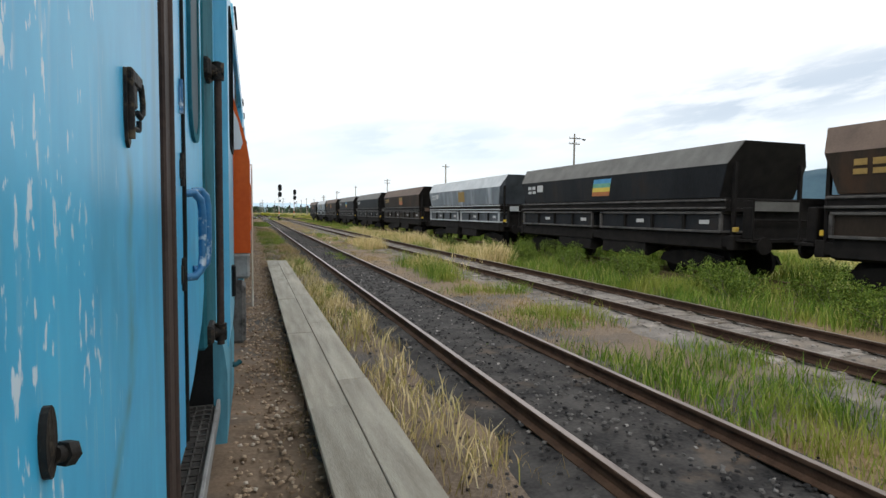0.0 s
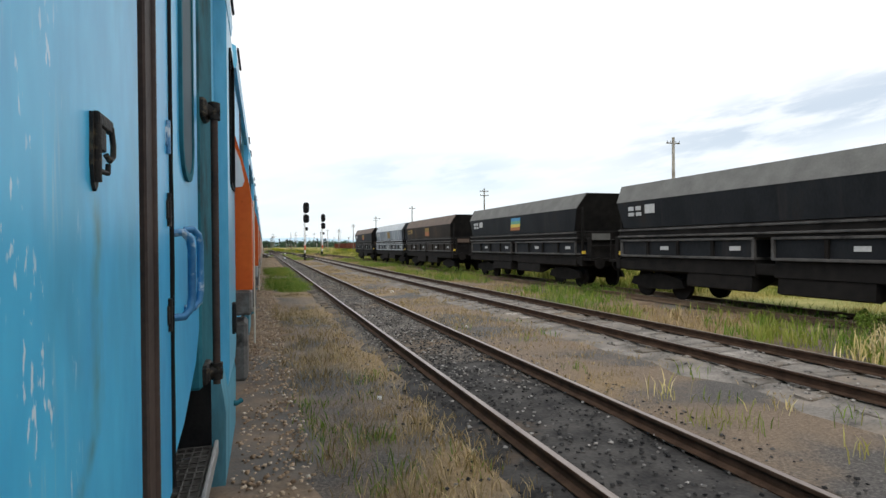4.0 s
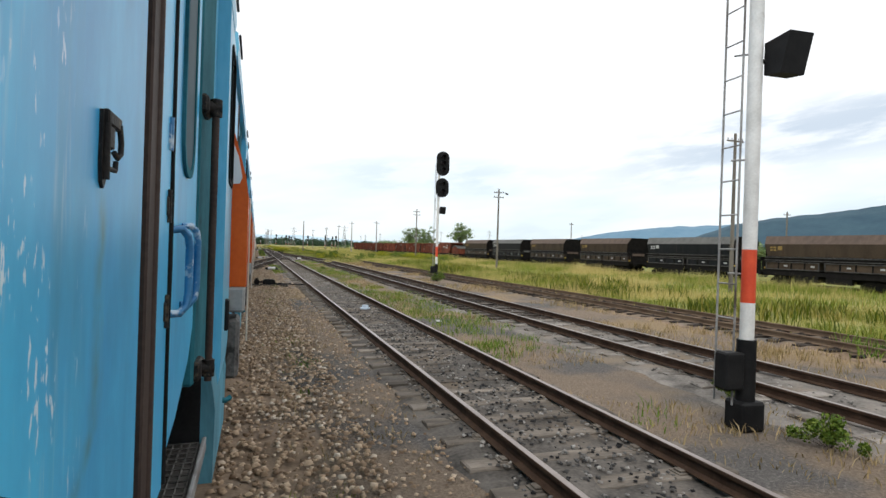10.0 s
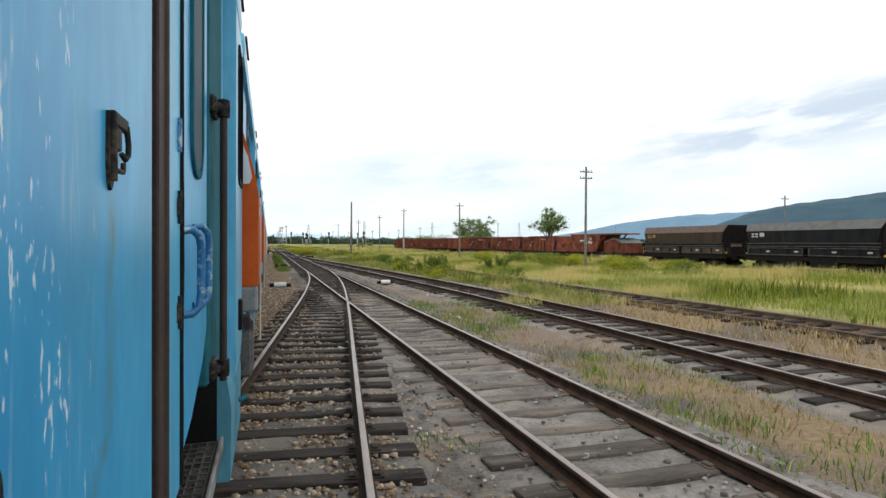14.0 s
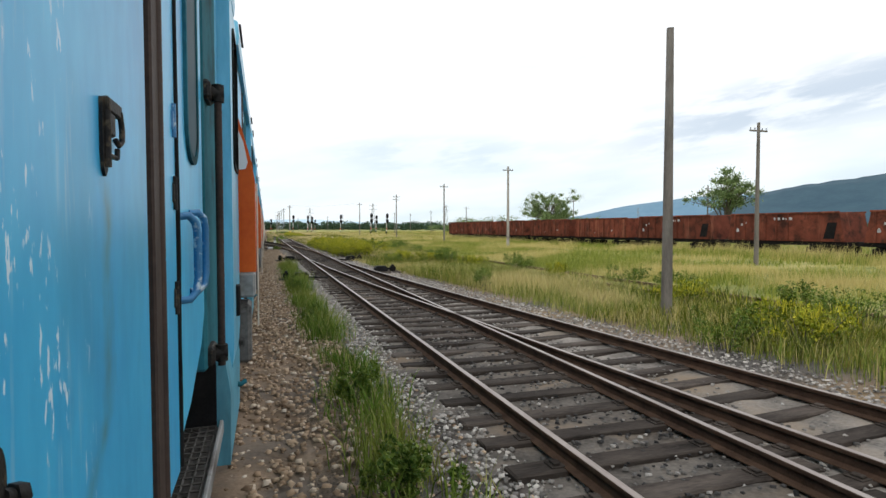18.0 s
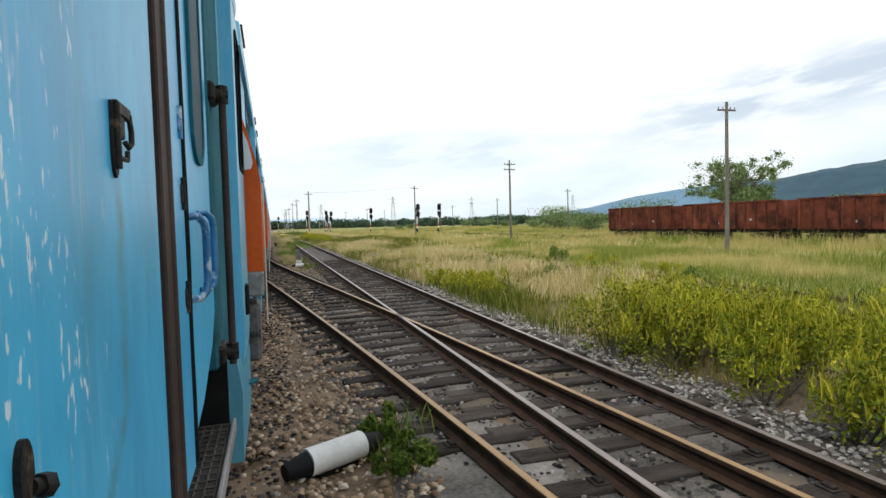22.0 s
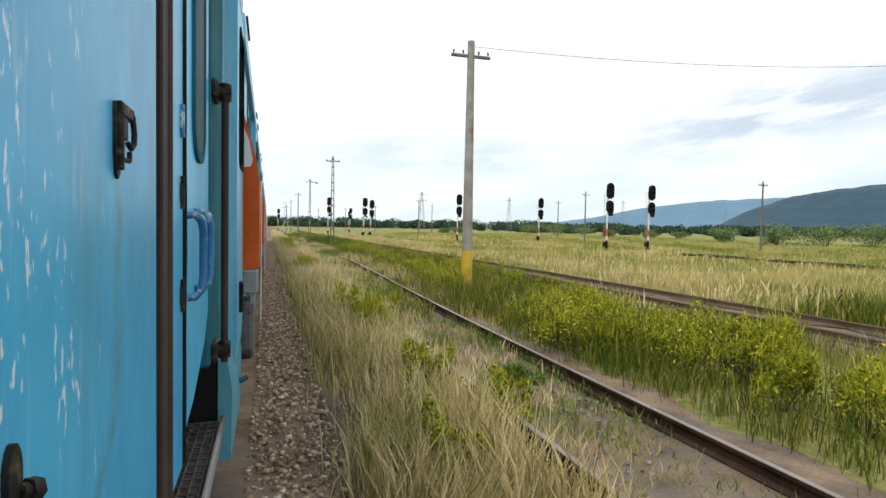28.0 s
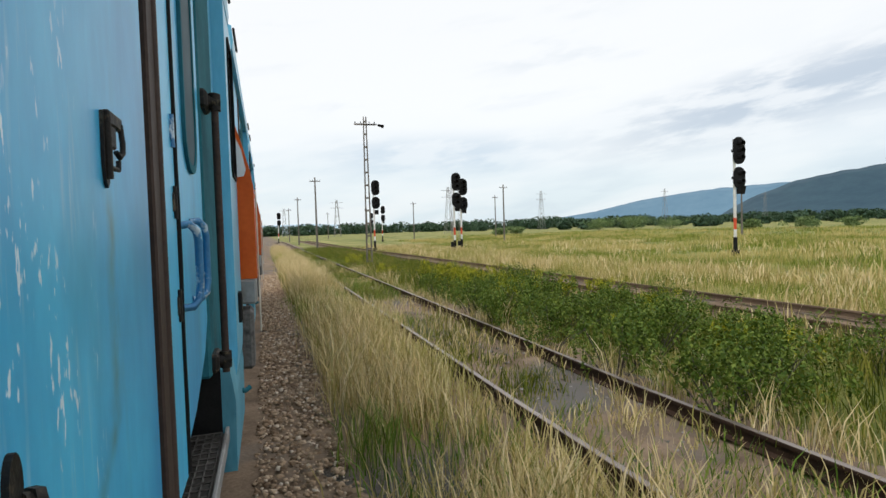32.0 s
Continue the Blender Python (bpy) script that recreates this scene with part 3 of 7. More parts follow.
# ---- mesh helpers ----
class Geo:
    """Collects vertices and faces, then becomes one mesh."""

    def __init__(self):
        self.v, self.f, self.s = [], [], []

    def add(self, vs, fs, smooth=False):
        k = len(self.v)
        self.v += [tuple(p) for p in vs]
        self.f += [tuple(i + k for i in f) for f in fs]
        self.s += [smooth] * len(fs)
        return self

    def box(self, x0, y0, z0, x1, y1, z1, c=0.0):
        """A box, with chamfered edges where c is given."""
        if c <= 0:
            vs = [(x, y, z) for x in (x0, x1) for y in (y0, y1) for z in (z0, z1)]
            return self.add(vs, [(0, 1, 3, 2), (4, 6, 7, 5), (0, 4, 5, 1), (2, 3, 7, 6), (0, 2, 6, 4), (1, 5, 7, 3)])
        lo, hi = (x0, y0, z0), (x1, y1, z1)
        vs, at = [], {}
        for sx in (0, 1):
            for sy in (0, 1):
                for sz in (0, 1):
                    for ax in range(3):
                        p = []
                        for i, s in enumerate((sx, sy, sz)):
                            e = hi[i] if s else lo[i]
                            p.append(e if i == ax else e + (-c if s else c))
                        at[(sx, sy, sz, ax)] = len(vs)
                        vs.append(p)
        fs = []
        for ax in range(3):
            o = [i for i in range(3) if i != ax]
            for s in (0, 1):
                ring = []
                for u, w in ((0, 0), (1, 0), (1, 1), (0, 1)):
                    k = [0, 0, 0]
                    k[ax], k[o[0]], k[o[1]] = s, u, w
                    ring.append(at[(*k, ax)])
                fs.append(tuple(ring))
        for ax in range(3):
            o = [i for i in range(3) if i != ax]
            for u in (0, 1):
                for w in (0, 1):
                    a_, b_ = [0, 0, 0], [0, 0, 0]
                    a_[o[0]] = b_[o[0]] = u
                    a_[o[1]] = b_[o[1]] = w
                    b_[ax] = 1
                    fs.append((at[(*a_, o[0])], at[(*b_, o[0])], at[(*b_, o[1])], at[(*a_, o[1])]))
        for sx in (0, 1):
            for sy in (0, 1):
                for sz in (0, 1):
                    fs.append(tuple(at[(sx, sy, sz, ax)] for ax in range(3)))
        return self.add(vs, fs)

    def tube(self, pts, r, n=8, r1=None, close=True):
        """A round bar along points; r1: the radius at its far end."""
        pts = [Vector(p) for p in pts]
        vs, fs = [], []
        up = Vector((0, 0, 1))
        first = (pts[1] - pts[0]).normalized()
        side = first.cross(up if abs(first.z) < 0.9 else Vector((1, 0, 0))).normalized()
        for i, p in enumerate(pts):
            d = ((pts[min(i + 1, len(pts) - 1)] - pts[max(i - 1, 0)])).normalized()
            side = (side - d * side.dot(d)).normalized()
            w = d.cross(side)
            rr = r if r1 is None else r + (r1 - r) * i / (len(pts) - 1)
            for k in range(n):
                g = 2 * math.pi * k / n
                vs.append(p + side * rr * math.cos(g) + w * rr * math.sin(g))
        for i in range(len(pts) - 1):
            for k in range(n):
                fs.append((i * n + k, i * n + (k + 1) % n, (i + 1) * n + (k + 1) % n, (i + 1) * n + k))
        self.add(vs, fs, True)
        if close:
            self.add(vs[:n][::-1], [tuple(range(n))])
            self.add(vs[-n:], [tuple(range(n))])
        return self

    def prism(self, profile, y0, y1, axis="y"):
        """A closed outline of (x, z) pushed along y, or of (y, z) along x, or (x, y) along z."""
        n = len(profile)
        put = {"y": lambda p, d: (p[0], d, p[1]), "x": lambda p, d: (d, p[0], p[1]), "z": lambda p, d: (p[0], p[1], d)}[axis]
        vs = [put(p, d) for d in (y0, y1) for p in profile]
        fs = [(i, (i + 1) % n, n + (i + 1) % n, n + i) for i in range(n)] + [tuple(range(n))[::-1], tuple(range(n, 2 * n))]
        return self.add(vs, fs)

    def mesh(self, name, material):
        me = bpy.data.meshes.new(name)
        me.from_pydata(self.v, [], self.f)
        me.polygons.foreach_set("use_smooth", self.s)
        me.update()
        bm = bmesh.new()
        bm.from_mesh(me)
        bmesh.ops.recalc_face_normals(bm, faces=bm.faces)
        bm.to_mesh(me)
        bm.free()
        me.materials.append(material)
        return me


def part(name, geo, material, parent=None, label="", at=None):
    """One mesh object under a thing or a part."""
    ob = new(name, geo if isinstance(geo, bpy.types.Mesh) else geo.mesh(name, material))
    ob.parent = parent
    if at:
        ob.location = at
    return tagged(ob, label)


def thing(name, label, category, at=(0, 0, 0), group="", kind=""):
    ob = new(name)
    ob.location = at
    ob.empty_display_size = 0.3
    return tagged(ob, label, category, group, kind)


def soup(name, verts, faces_per, material):
    """A large mesh of loose pieces from arrays: verts (pieces, k, 3), faces as index rows within a piece."""
    count, k, _ = verts.shape
    loops = np.concatenate([(np.arange(count)[:, None] * k + np.array(f)[None, :])[:, None, :] for f in faces_per], 1) if len({len(f) for f in faces_per}) == 1 else None
    size = len(faces_per[0])
    me = bpy.data.meshes.new(name)
    me.vertices.add(count * k)
    me.vertices.foreach_set("co", verts.astype(np.float32).ravel())
    total = count * len(faces_per)
    me.loops.add(total * size)
    me.loops.foreach_set("vertex_index", loops.astype(np.int32).ravel())
    me.polygons.add(total)
    me.polygons.foreach_set("loop_start", (np.arange(total) * size).astype(np.int32))
    me.update(calc_edges=True)
    me.validate()
    me.materials.append(material)
    return me

# ---- ground, hills, tracks ----
GROUND = -0.24
g = Geo()
xs = [-4500, -800, -120, -20, -4, 0, 2, 6, 12, 20, 60, 200, 800, 4500]
ys = [-900, -100, -20, 40, 120, 200, 280, 360, 440, 520, 900, 2000, 4800]
g.add([(x, y, GROUND) for x in xs for y in ys], [(i * len(ys) + j, (i + 1) * len(ys) + j, (i + 1) * len(ys) + j + 1, i * len(ys) + j + 1) for i in range(len(xs) - 1) for j in range(len(ys) - 1)])
ground = tagged(part("ground", g, M["ground"]), "trampled earth, ash and dry grass of a rail yard", "ground", kind="structure")


def smooth(u):
    u = min(max(u, 0.0), 1.0)
    return u * u * (3 - 2 * u)


def line_own(y):
    return -1.62


def line_first(y):
    return float(np.interp(y, (345, 352, 366, 390, 408, 420, 440), (3.19, 3.22, 3.13, 3.2, 3.2, 3.26, 3.26)))


def rise_first(y):
    return float(np.interp(y, (372, 386, 407, 416), (0.0, 0.15, 0.15, 0.0)))


def level(y):
    return 0.0


def sink_third(y):
    return float(np.interp(y, (150, 215, 335, 368), (0.0, -0.11, -0.11, 0.0)))


def line_second(y):
    return 7.99 - 4.8 * smooth((y - 193) / 81)


def line_third(y):
    return float(np.interp(y, (-60, 140, 190, 256, 372, 400, 425, 480), (13.65, 13.6, 13.15, 12.2, 11.15, 10.7, 10.0, 9.2)))


def line_cross_a(y):
    return -1.62 + 4.81 * smooth((y - 163) / 58)


def line_cross_b(y):
    return 3.19 - 4.81 * smooth((y - 273) / 60)


def stations(y0, y1, step):
    return np.linspace(y0, y1, max(2, int(round((y1 - y0) / step)) + 1))


def bed(name, line, y0, y1, half, top, material, label, seed, rise=0.05, lift=level):
    """A ballast bed: uneven in its edge and height."""
    rnd = np.random.RandomState(seed)
    st = stations(y0, y1, 0.7)
    across = np.array([-1.25, -1.0, -0.72, -0.36, 0, 0.36, 0.72, 1.0, 1.25])
    vs = []
    for y in st:
        e = half * (1 + rnd.uniform(-0.13, 0.13))
        for a_ in across:
            z = top + rnd.uniform(-rise, rise * 0.4) if abs(a_) < 0.9 else (top - 0.04 if abs(a_) < 1.1 else GROUND - 0.03)
            vs.append((line(y) + a_ * e, y, z + lift(y) * (abs(a_) < 1.1)))
    k = len(across)
    g = Geo()
    g.add(vs, [(i * k + j, i * k + j + 1, (i + 1) * k + j + 1, (i + 1) * k + j) for i in range(len(st) - 1) for j in range(k - 1)], True)
    return tagged(part(name, g, material), label, "ballast", kind="structure")


HEAD = [(-0.034, 0.0), (-0.036, -0.012), (-0.034, -0.034), (-0.009, -0.045), (-0.009, -0.125), (-0.07, -0.145), (-0.07, -0.155),
        (0.07, -0.155), (0.07, -0.145), (0.009, -0.125), (0.009, -0.045), (0.034, -0.034), (0.036, -0.012), (0.034, 0.0)]


def rail(parent, line, off, y0, y1, step=1.5, lift=level, head=None, side=None):
    st = stations(y0, y1, step)
    n = len(HEAD)
    vs = [(line(y) + off + px, y, pz - 0.003 + lift(y)) for y in st for px, pz in HEAD]
    g = Geo()
    g.add(vs, [(i * n + j, i * n + (j + 1) % n, (i + 1) * n + (j + 1) % n, (i + 1) * n + j) for i in range(len(st) - 1) for j in range(n)] + [tuple(range(n)), tuple(range(len(vs) - n, len(vs)))])
    r = part("rail", g, side or M["rail_side"], parent)
    g = Geo()
    vs = [(line(y) + off + px, y, z + lift(y)) for y in st for px, z in ((-0.033, -0.004), (-0.026, 0.0), (0.026, 0.0), (0.033, -0.004))]
    g.add(vs, [(i * 4 + j, i * 4 + j + 1, i * 4 + 5 + j, i * 4 + 4 + j) for i in range(len(st) - 1) for j in range(3)])
    part("running_surface", g, head or M["rail_top"], r, "worn bright rail head")
    return r


def track(name, line, y0, y1, label, lift=level, head=None, side=None):
    t = thing(name, label, "railway track", kind="structure")
    for off in (-0.7525, 0.7525):
        rail(t, line, off, y0, y1, 1.5, lift, head, side)
    return t


own = track("track_1", line_own, -40, 520, "rails under the standing blue train")
first = track("track_2", line_first, 172.01, 560, "rusty main rails on weathered sleepers", rise_first)
first_old = track("track_8", line_first, -40, 172, "rusty main rails sunk in black oily gravel")
second = track("track_3", line_second, -40, 272, "rusty side rails that merge into the next track")
third = track("track_4", line_third, -60, 560, "rusty dusty rails under the coal wagons", sink_third, M["rail_dusty"], M["rail_dusty"])
cross_a = track("track_5", line_cross_a, 165, 219, "crossover rails leading away from the train")
cross_b = track("track_6", line_cross_b, 275, 331, "crossover rails leading under the train", head=M["rail_gold"])
bed("ballast_1", line_own, -40, 520, 2.05, -0.19, M["ballast_warm"], "brown gravel bed beside the train", 1)
bed("ballast_2", line_first, -40, 62, 1.08, -0.165, M["ballast_dark"], "black oily gravel bed between the rails", 2)
bed("ballast_9", line_first, 342, 560, 1.5, -0.165, M["ballast_warm"], "overgrown brown gravel bed between the rails", 9, lift=rise_first)
bed("ballast_8", line_first, 62, 160, 1.12, -0.175, M["ballast_mid"], "grimy gravel bed between the rails", 2)
bed("ballast_11", line_first, 160, 203, 1.4, -0.178, M["ballast"], "pale brown gravel bed between the rails", 14)
bed("ballast_0", line_first, 203, 316, 1.5, -0.18, M["ballast_mid"], "dark grimy gravel bed between the rails", 12)
bed("ballast_10", line_first, 315.8, 342, 1.5, -0.178, M["ballast"], "grey gravel bed between the rails", 13)
bed("ballast_3", line_second, -40, 262, 1.45, -0.185, M["ballast"], "dark gravel bed of the side track", 3)
bed("ballast_4", line_third, -60, 560, 1.4, -0.19, M["ballast_warm"], "overgrown gravel bed of the wagon track", 4, lift=sink_third)
bed("ballast_5", line_cross_a, 168, 214, 1.4, -0.187, M["ballast"], "gravel bed of the crossover", 5)
bed("ballast_6", line_cross_b, 281, 329, 1.4, -0.187, M["ballast"], "gravel bed of the crossover", 6)


# far hills, wooded, with their haze painted into the colours
def ridge(name, label, material, dist, turns, crest, depth):
    g = Geo()
    vs = []
    for t_ in turns:
        h_ = float(np.interp(t_, *zip(*crest)))
        h_ *= 1 + 0.03 * noise.noise((t_ * 0.9, 3.1, 0))
        a_ = radians(t_)
        for d, k in ((dist - depth, 0.0), (dist - depth * 0.55, 0.42), (dist - depth * 0.2, 0.86), (dist, 1.0), (dist + depth * 0.5, 0.5)):
            wob = 1 + 0.12 * noise.noise((t_ * 0.7, d * 0.004, 7)) * (k < 1)
            vs.append((math.sin(a_) * d, 200 + math.cos(a_) * d, -1 + h_ * k * wob))
    k = 5
    g.add(vs, [(i * k + j, (i + 1) * k + j, (i + 1) * k + j + 1, i * k + j + 1) for i in range(len(turns) - 1) for j in range(k - 1)], True)
    return tagged(part(name, g, material), label, "hill", kind="structure")


ridge("backdrop_1", "dark wooded hill far off, blued by painted haze", M["hill"], 3000, np.arange(40, 100, 0.5), ((40, 0), (43, 95), (46.5, 165), (50, 195), (55, 225), (62, 290), (75, 330), (90, 300), (100, 260)), 700)
ridge("backdrop_2", "hill behind the wooded one, painted pale blue for haze", M["hill_far"], 3900, np.arange(22, 62, 0.5), ((22, 8), (27, 45), (31, 85), (35, 145), (40, 188), (45, 205), (50, 215), (62, 180)), 500)
ridge("backdrop_3", "mountains on the horizon, painted very pale for haze", M["hill_haze"], 4400, np.arange(-40, 24, 0.8), ((-40, 120), (-20, 60), (-4, 60), (4, 70), (10, 45), (16, 30), (24, 0)), 400)

# ---- the train: blue coaches and orange engine cabs coupled in turn ----
SIDE = -0.27  # the coach's side
PROUD = -0.212  # its window bay, which stands out a little
COACH_NOSE, COACH_TAIL = 5.36, -0.32


def window_part(name, y0, y1, z0, z1, x, parent, corner=0.12, frame_mat=None, pane_mat=None, deep=0.03, set_back=0.002):
    """A rounded window: rubber frame with a dark pane set in."""
    def outline(grow):
        pts = []
        for cy, cz, a0 in ((y1 - corner, z1 - corner, 0), (y0 + corner, z1 - corner, 90), (y0 + corner, z0 + corner, 180), (y1 - corner, z0 + corner, 270)):
            for k in range(5):
                a_ = radians(a0 + 22.5 * k)
                pts.append((cy + math.cos(a_) * (corner + grow), cz + math.sin(a_) * (corner + grow)))
        return pts
    outer, inner = outline(0.035), outline(0.0)
    n = len(outer)
    g = Geo()
    vs = [(x + 0.012, *p) for p in outer] + [(x + 0.012, *p) for p in inner] + [(x - deep, *p) for p in inner] + [(x - deep, *p) for p in outer]
    g.add(vs, [(k * n + i, k * n + (i + 1) % n, ((k + 1) % 4) * n + (i + 1) % n, ((k + 1) % 4) * n + i) for k in range(4) for i in range(n)])
    w = part(name, g, frame_mat or M["rubber"], parent)
    g = Geo()
    g.prism(inner, x - set_back, x - set_back + 0.008, "x")
    part("pane", g, pane_mat or M["glass"], w, "dark window glass" if pane_mat is None else "milky window glass")
    return w


def build_coach():
    t = thing("passenger_coach", "blue painted steel passenger coach with chipped paint", "train coach", group="coaches of the train")
    # shell: side, roof and ends as an outline pushed along the track, with the doorway left out
    roof = [(-3.10, 3.75), (-2.95, 3.98), (-2.5, 4.15), (-1.62, 4.22), (-0.75, 4.15), (-0.32, 3.98)]
    g = Geo()
    g.prism([(-2.97, 1.0), (-2.97, 3.75)] + roof[1:] + [(SIDE + 0.02, 3.72), (SIDE - 0.012, 3.72), (SIDE - 0.012, 3.70), (-0.40, 3.70), (-0.40, 1.0)], COACH_TAIL, COACH_NOSE)
    part("shell", g, M["blue_pale"], t, "pale blue roof and inner shell")
    # side panels fore and aft of the door recess
    g = Geo()
    g.box(-0.38, COACH_TAIL, 0.86, SIDE, 1.60, 3.70, 0.012)
    worn = part("side_panel", g, M["blue_worn"], t, "blue steel panel with scratches and white chips")
    g = Geo()
    g.prism([(-0.38, 3.35), (PROUD, 3.35), (PROUD, 3.55), (PROUD - 0.03, 3.70), (-0.38, 3.70)], 4.35, COACH_NOSE)
    for y0, y1 in ((4.35, 4.62), (5.24, COACH_NOSE)):
        g.box(-0.38, y0, 2.34, PROUD, y1, 3.35)
    g.prism([(-0.38, 0.62), (PROUD - 0.06, 0.62), (PROUD - 0.01, 0.86), (PROUD, 1.0), (PROUD, 2.34), (-0.38, 2.34)], 4.35, COACH_NOSE)
    part("side_panel", g, M["blue_pale"], t, "pale blue window side of the coach")
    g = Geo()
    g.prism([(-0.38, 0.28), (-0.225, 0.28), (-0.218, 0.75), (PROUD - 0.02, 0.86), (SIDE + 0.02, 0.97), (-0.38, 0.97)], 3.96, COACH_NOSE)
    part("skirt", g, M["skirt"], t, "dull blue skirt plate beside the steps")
    # black plate closes the step well; the void's darkness is in its colour
    g = Geo()
    g.box(-1.2, 3.93, 0.5, -0.305, 3.955, 1.6)
    part("step_bulkhead", g, M["black"], t)
    # rain gutter along the eaves
    g = Geo()
    g.prism([(-0.40, 3.702), (-0.225, 3.702), (-0.215, 3.78), (-0.225, 3.93), (-0.40, 4.02)], COACH_TAIL, COACH_NOSE)
    part("eave", g, M["blue_pale"], t)
    for y0, y1 in ((COACH_TAIL, 0.42), (4.7, COACH_NOSE)):
        g = Geo()
        g.tube([(-0.207, y0, 3.90), (-0.207, (y0 + y1) / 2, 3.90), (-0.207, y1, 3.90)], 0.012, 6)
        part("gutter", g, M["black"], t, "dark rain gutter")
    # vertical brown rail at the panel's edge
    g = Geo()
    g.box(-0.34, 1.60, 0.75, SIDE - 0.02, 1.66, 3.70, 0.01)
    part("door_seal", g, M["rubber"], t)
    g = Geo()
    g.box(-0.31, 1.66, 0.55, SIDE + 0.004, 1.79, 3.69, 0.006)
    g.tube([(-0.278, 1.765, z) for z in (0.55, 1.6, 2.6, 3.68)], 0.022, 10)
    part("corner_rail", g, M["brown_rail"], t, "dark brown upright rail")
    # door: two leaves, set back, with a tall rounded window
    g = Geo()
    g.box(-0.40, 1.80, 1.0, -0.278, 2.13, 3.70, 0.012)
    part("door_post", g, M["blue"], t)
    door = Geo()
    door.prism([(2.16, 1.05), (2.55, 1.12), (2.98, 1.28), (3.14, 1.42), (3.14, 3.70), (2.16, 3.70)], -0.36, -0.292, "x")
    door = part("door", door, M["blue"], t, "blue folding door leaf with a worn lower corner")
    g = Geo()
    wob = random.Random(4)
    g.tube([(-0.284, 2.145 + wob.uniform(-0.012, 0.012), 1.02 + 2.67 * k / 22) for k in range(23)], 0.017, 7)
    part("joint_seal", g, M["rubber"], door)
    window_part("door_window", 2.52, 2.86, 2.16, 3.4, -0.29, door, 0.14, M["teal"], M["glass_door"])
    for z in (1.93, 2.17, 1.58):
        g = Geo()
        g.box(-0.30, 2.05, z, -0.272, 2.11, z + 0.07, 0.008)
        g.tube([(-0.275, 2.08, z - 0.02), (-0.275, 2.08, z + 0.09)], 0.010, 6)
        part("hinge", g, M["latch"] if z != 2.17 else M["handle_blue"], door, "dark greasy hinge")
    # looped blue handles
    for y_, x_, d_ in ((2.28, -0.236, -0.01), (2.60, -0.238, 0.01)):
        pts = [(-0.29, y_ - 0.02, 1.90 + d_), (x_ - 0.02, y_, 1.905 + d_), (x_, y_ + 0.02, 1.88 + d_), (x_ + 0.005, y_ + 0.03, 1.84 + d_), (x_ + 0.005, y_ + 0.03, 1.66), (x_, y_ + 0.02, 1.61), (x_ - 0.02, y_, 1.585), (-0.29, y_ - 0.02, 1.585)]
        g = Geo()
        g.tube(pts, 0.015, 10)
        part("door_handle", g, M["handle_blue"], door, "blue looped grab handle worn to bare metal")
    # teal column with the long grab pipe and its brackets
    g = Geo()
    g.box(-0.38, 3.16, 1.10, -0.283, 3.95, 3.70, 0.015)
    part("door_column", g, M["teal"], t, "dark teal door column")
    g = Geo()
    g.box(-0.40, 3.95, 0.55, -0.30, 4.35, 3.70, 0.015)
    part("door_jamb", g, M["blue_pale"], t)
    g = Geo()
    g.tube([(-0.222, 3.30, z) for z in (1.10, 1.8, 2.62)], 0.02, 10)
    pipe = part("grab_pipe", g, M["brown_rail"], t, "upright grab pipe")
    for z in (2.57, 1.17):
        g = Geo()
        g.box(-0.30, 3.18, z - 0.05, -0.25, 3.40, z + 0.05, 0.015)
        g.tube([(-0.285, 3.28, z), (-0.20, 3.31, z)], 0.036, 12)
        g.tube([(-0.222, 3.30, z - 0.045), (-0.222, 3.30, z + 0.045)], 0.032, 12)
        part("bracket", g, M["latch"], pipe, "dark iron bracket with bolts")
    # step well under the door, its dark void painted by black plates
    g = Geo()
    g.box(-1.2, 1.84, 0.52, -1.1, 3.95, 1.6)
    part("step_back", g, M["black"], t)
    g = Geo()
    for k in range(24):
        y = 1.9 + k * 0.085
        g.tube([(-0.95, y, 0.575), (-0.30, y + 0.02, 0.575)], 0.007, 4)
    for k in range(14):
        x = -0.93 + k * 0.048
        g.tube([(x, 1.87, 0.572), (x, 3.88, 0.572)], 0.007, 4)
    step = part("step", g, M["grille"], t, "open steel grille step")
    g = Geo()
    g.box(-0.98, 1.85, 0.53, -0.285, 3.92, 0.557, 0.006)
    part("step_frame", g, M["grille"], step)
    g = Geo()
    g.box(-0.285, 1.85, 0.515, -0.262, 3.92, 0.60, 0.005)
    part("step_edge", g, M["grey_paint"], step, "worn pale step edge")
    # latch with hook on the panel
    g = Geo()
    g.prism([(1.168, 2.085), (1.205, 2.085), (1.205, 1.99), (1.198, 1.955), (1.185, 1.943), (1.172, 1.955), (1.165, 1.99)], -0.271, -0.264, "x")
    g.box(-0.268, 1.175, 2.062, -0.255, 1.275, 2.088, 0.003)
    g.box(-0.268, 1.195, 2.02, -0.258, 1.235, 2.064, 0.003)
    g.tube([(-0.262, 1.183, 2.08), (-0.262, 1.183, 1.96)], 0.008, 8)
    latch = part("latch", g, M["latch"], t, "black greasy door latch")
    g = Geo()
    g.tube([(-0.258, 1.268, 2.075), (-0.256, 1.275, 2.04), (-0.256, 1.272, 2.018), (-0.258, 1.256, 2.008), (-0.262, 1.245, 2.018)], 0.0055, 8)
    part("hook", g, M["latch"], latch)
    g = Geo()
    g.tube([(-0.262, 1.19, 1.982), (-0.258, 1.24, 1.982), (-0.258, 1.243, 2.0)], 0.005, 6)
    part("catch", g, M["latch"], latch)
    # turning knob on a rusty plate
    g = Geo()
    g.prism([(0.718 + 0.019 * math.cos(radians(20 * k)), 1.575 + 0.041 * math.sin(radians(20 * k))) for k in range(18)], -0.271, -0.262, "x")
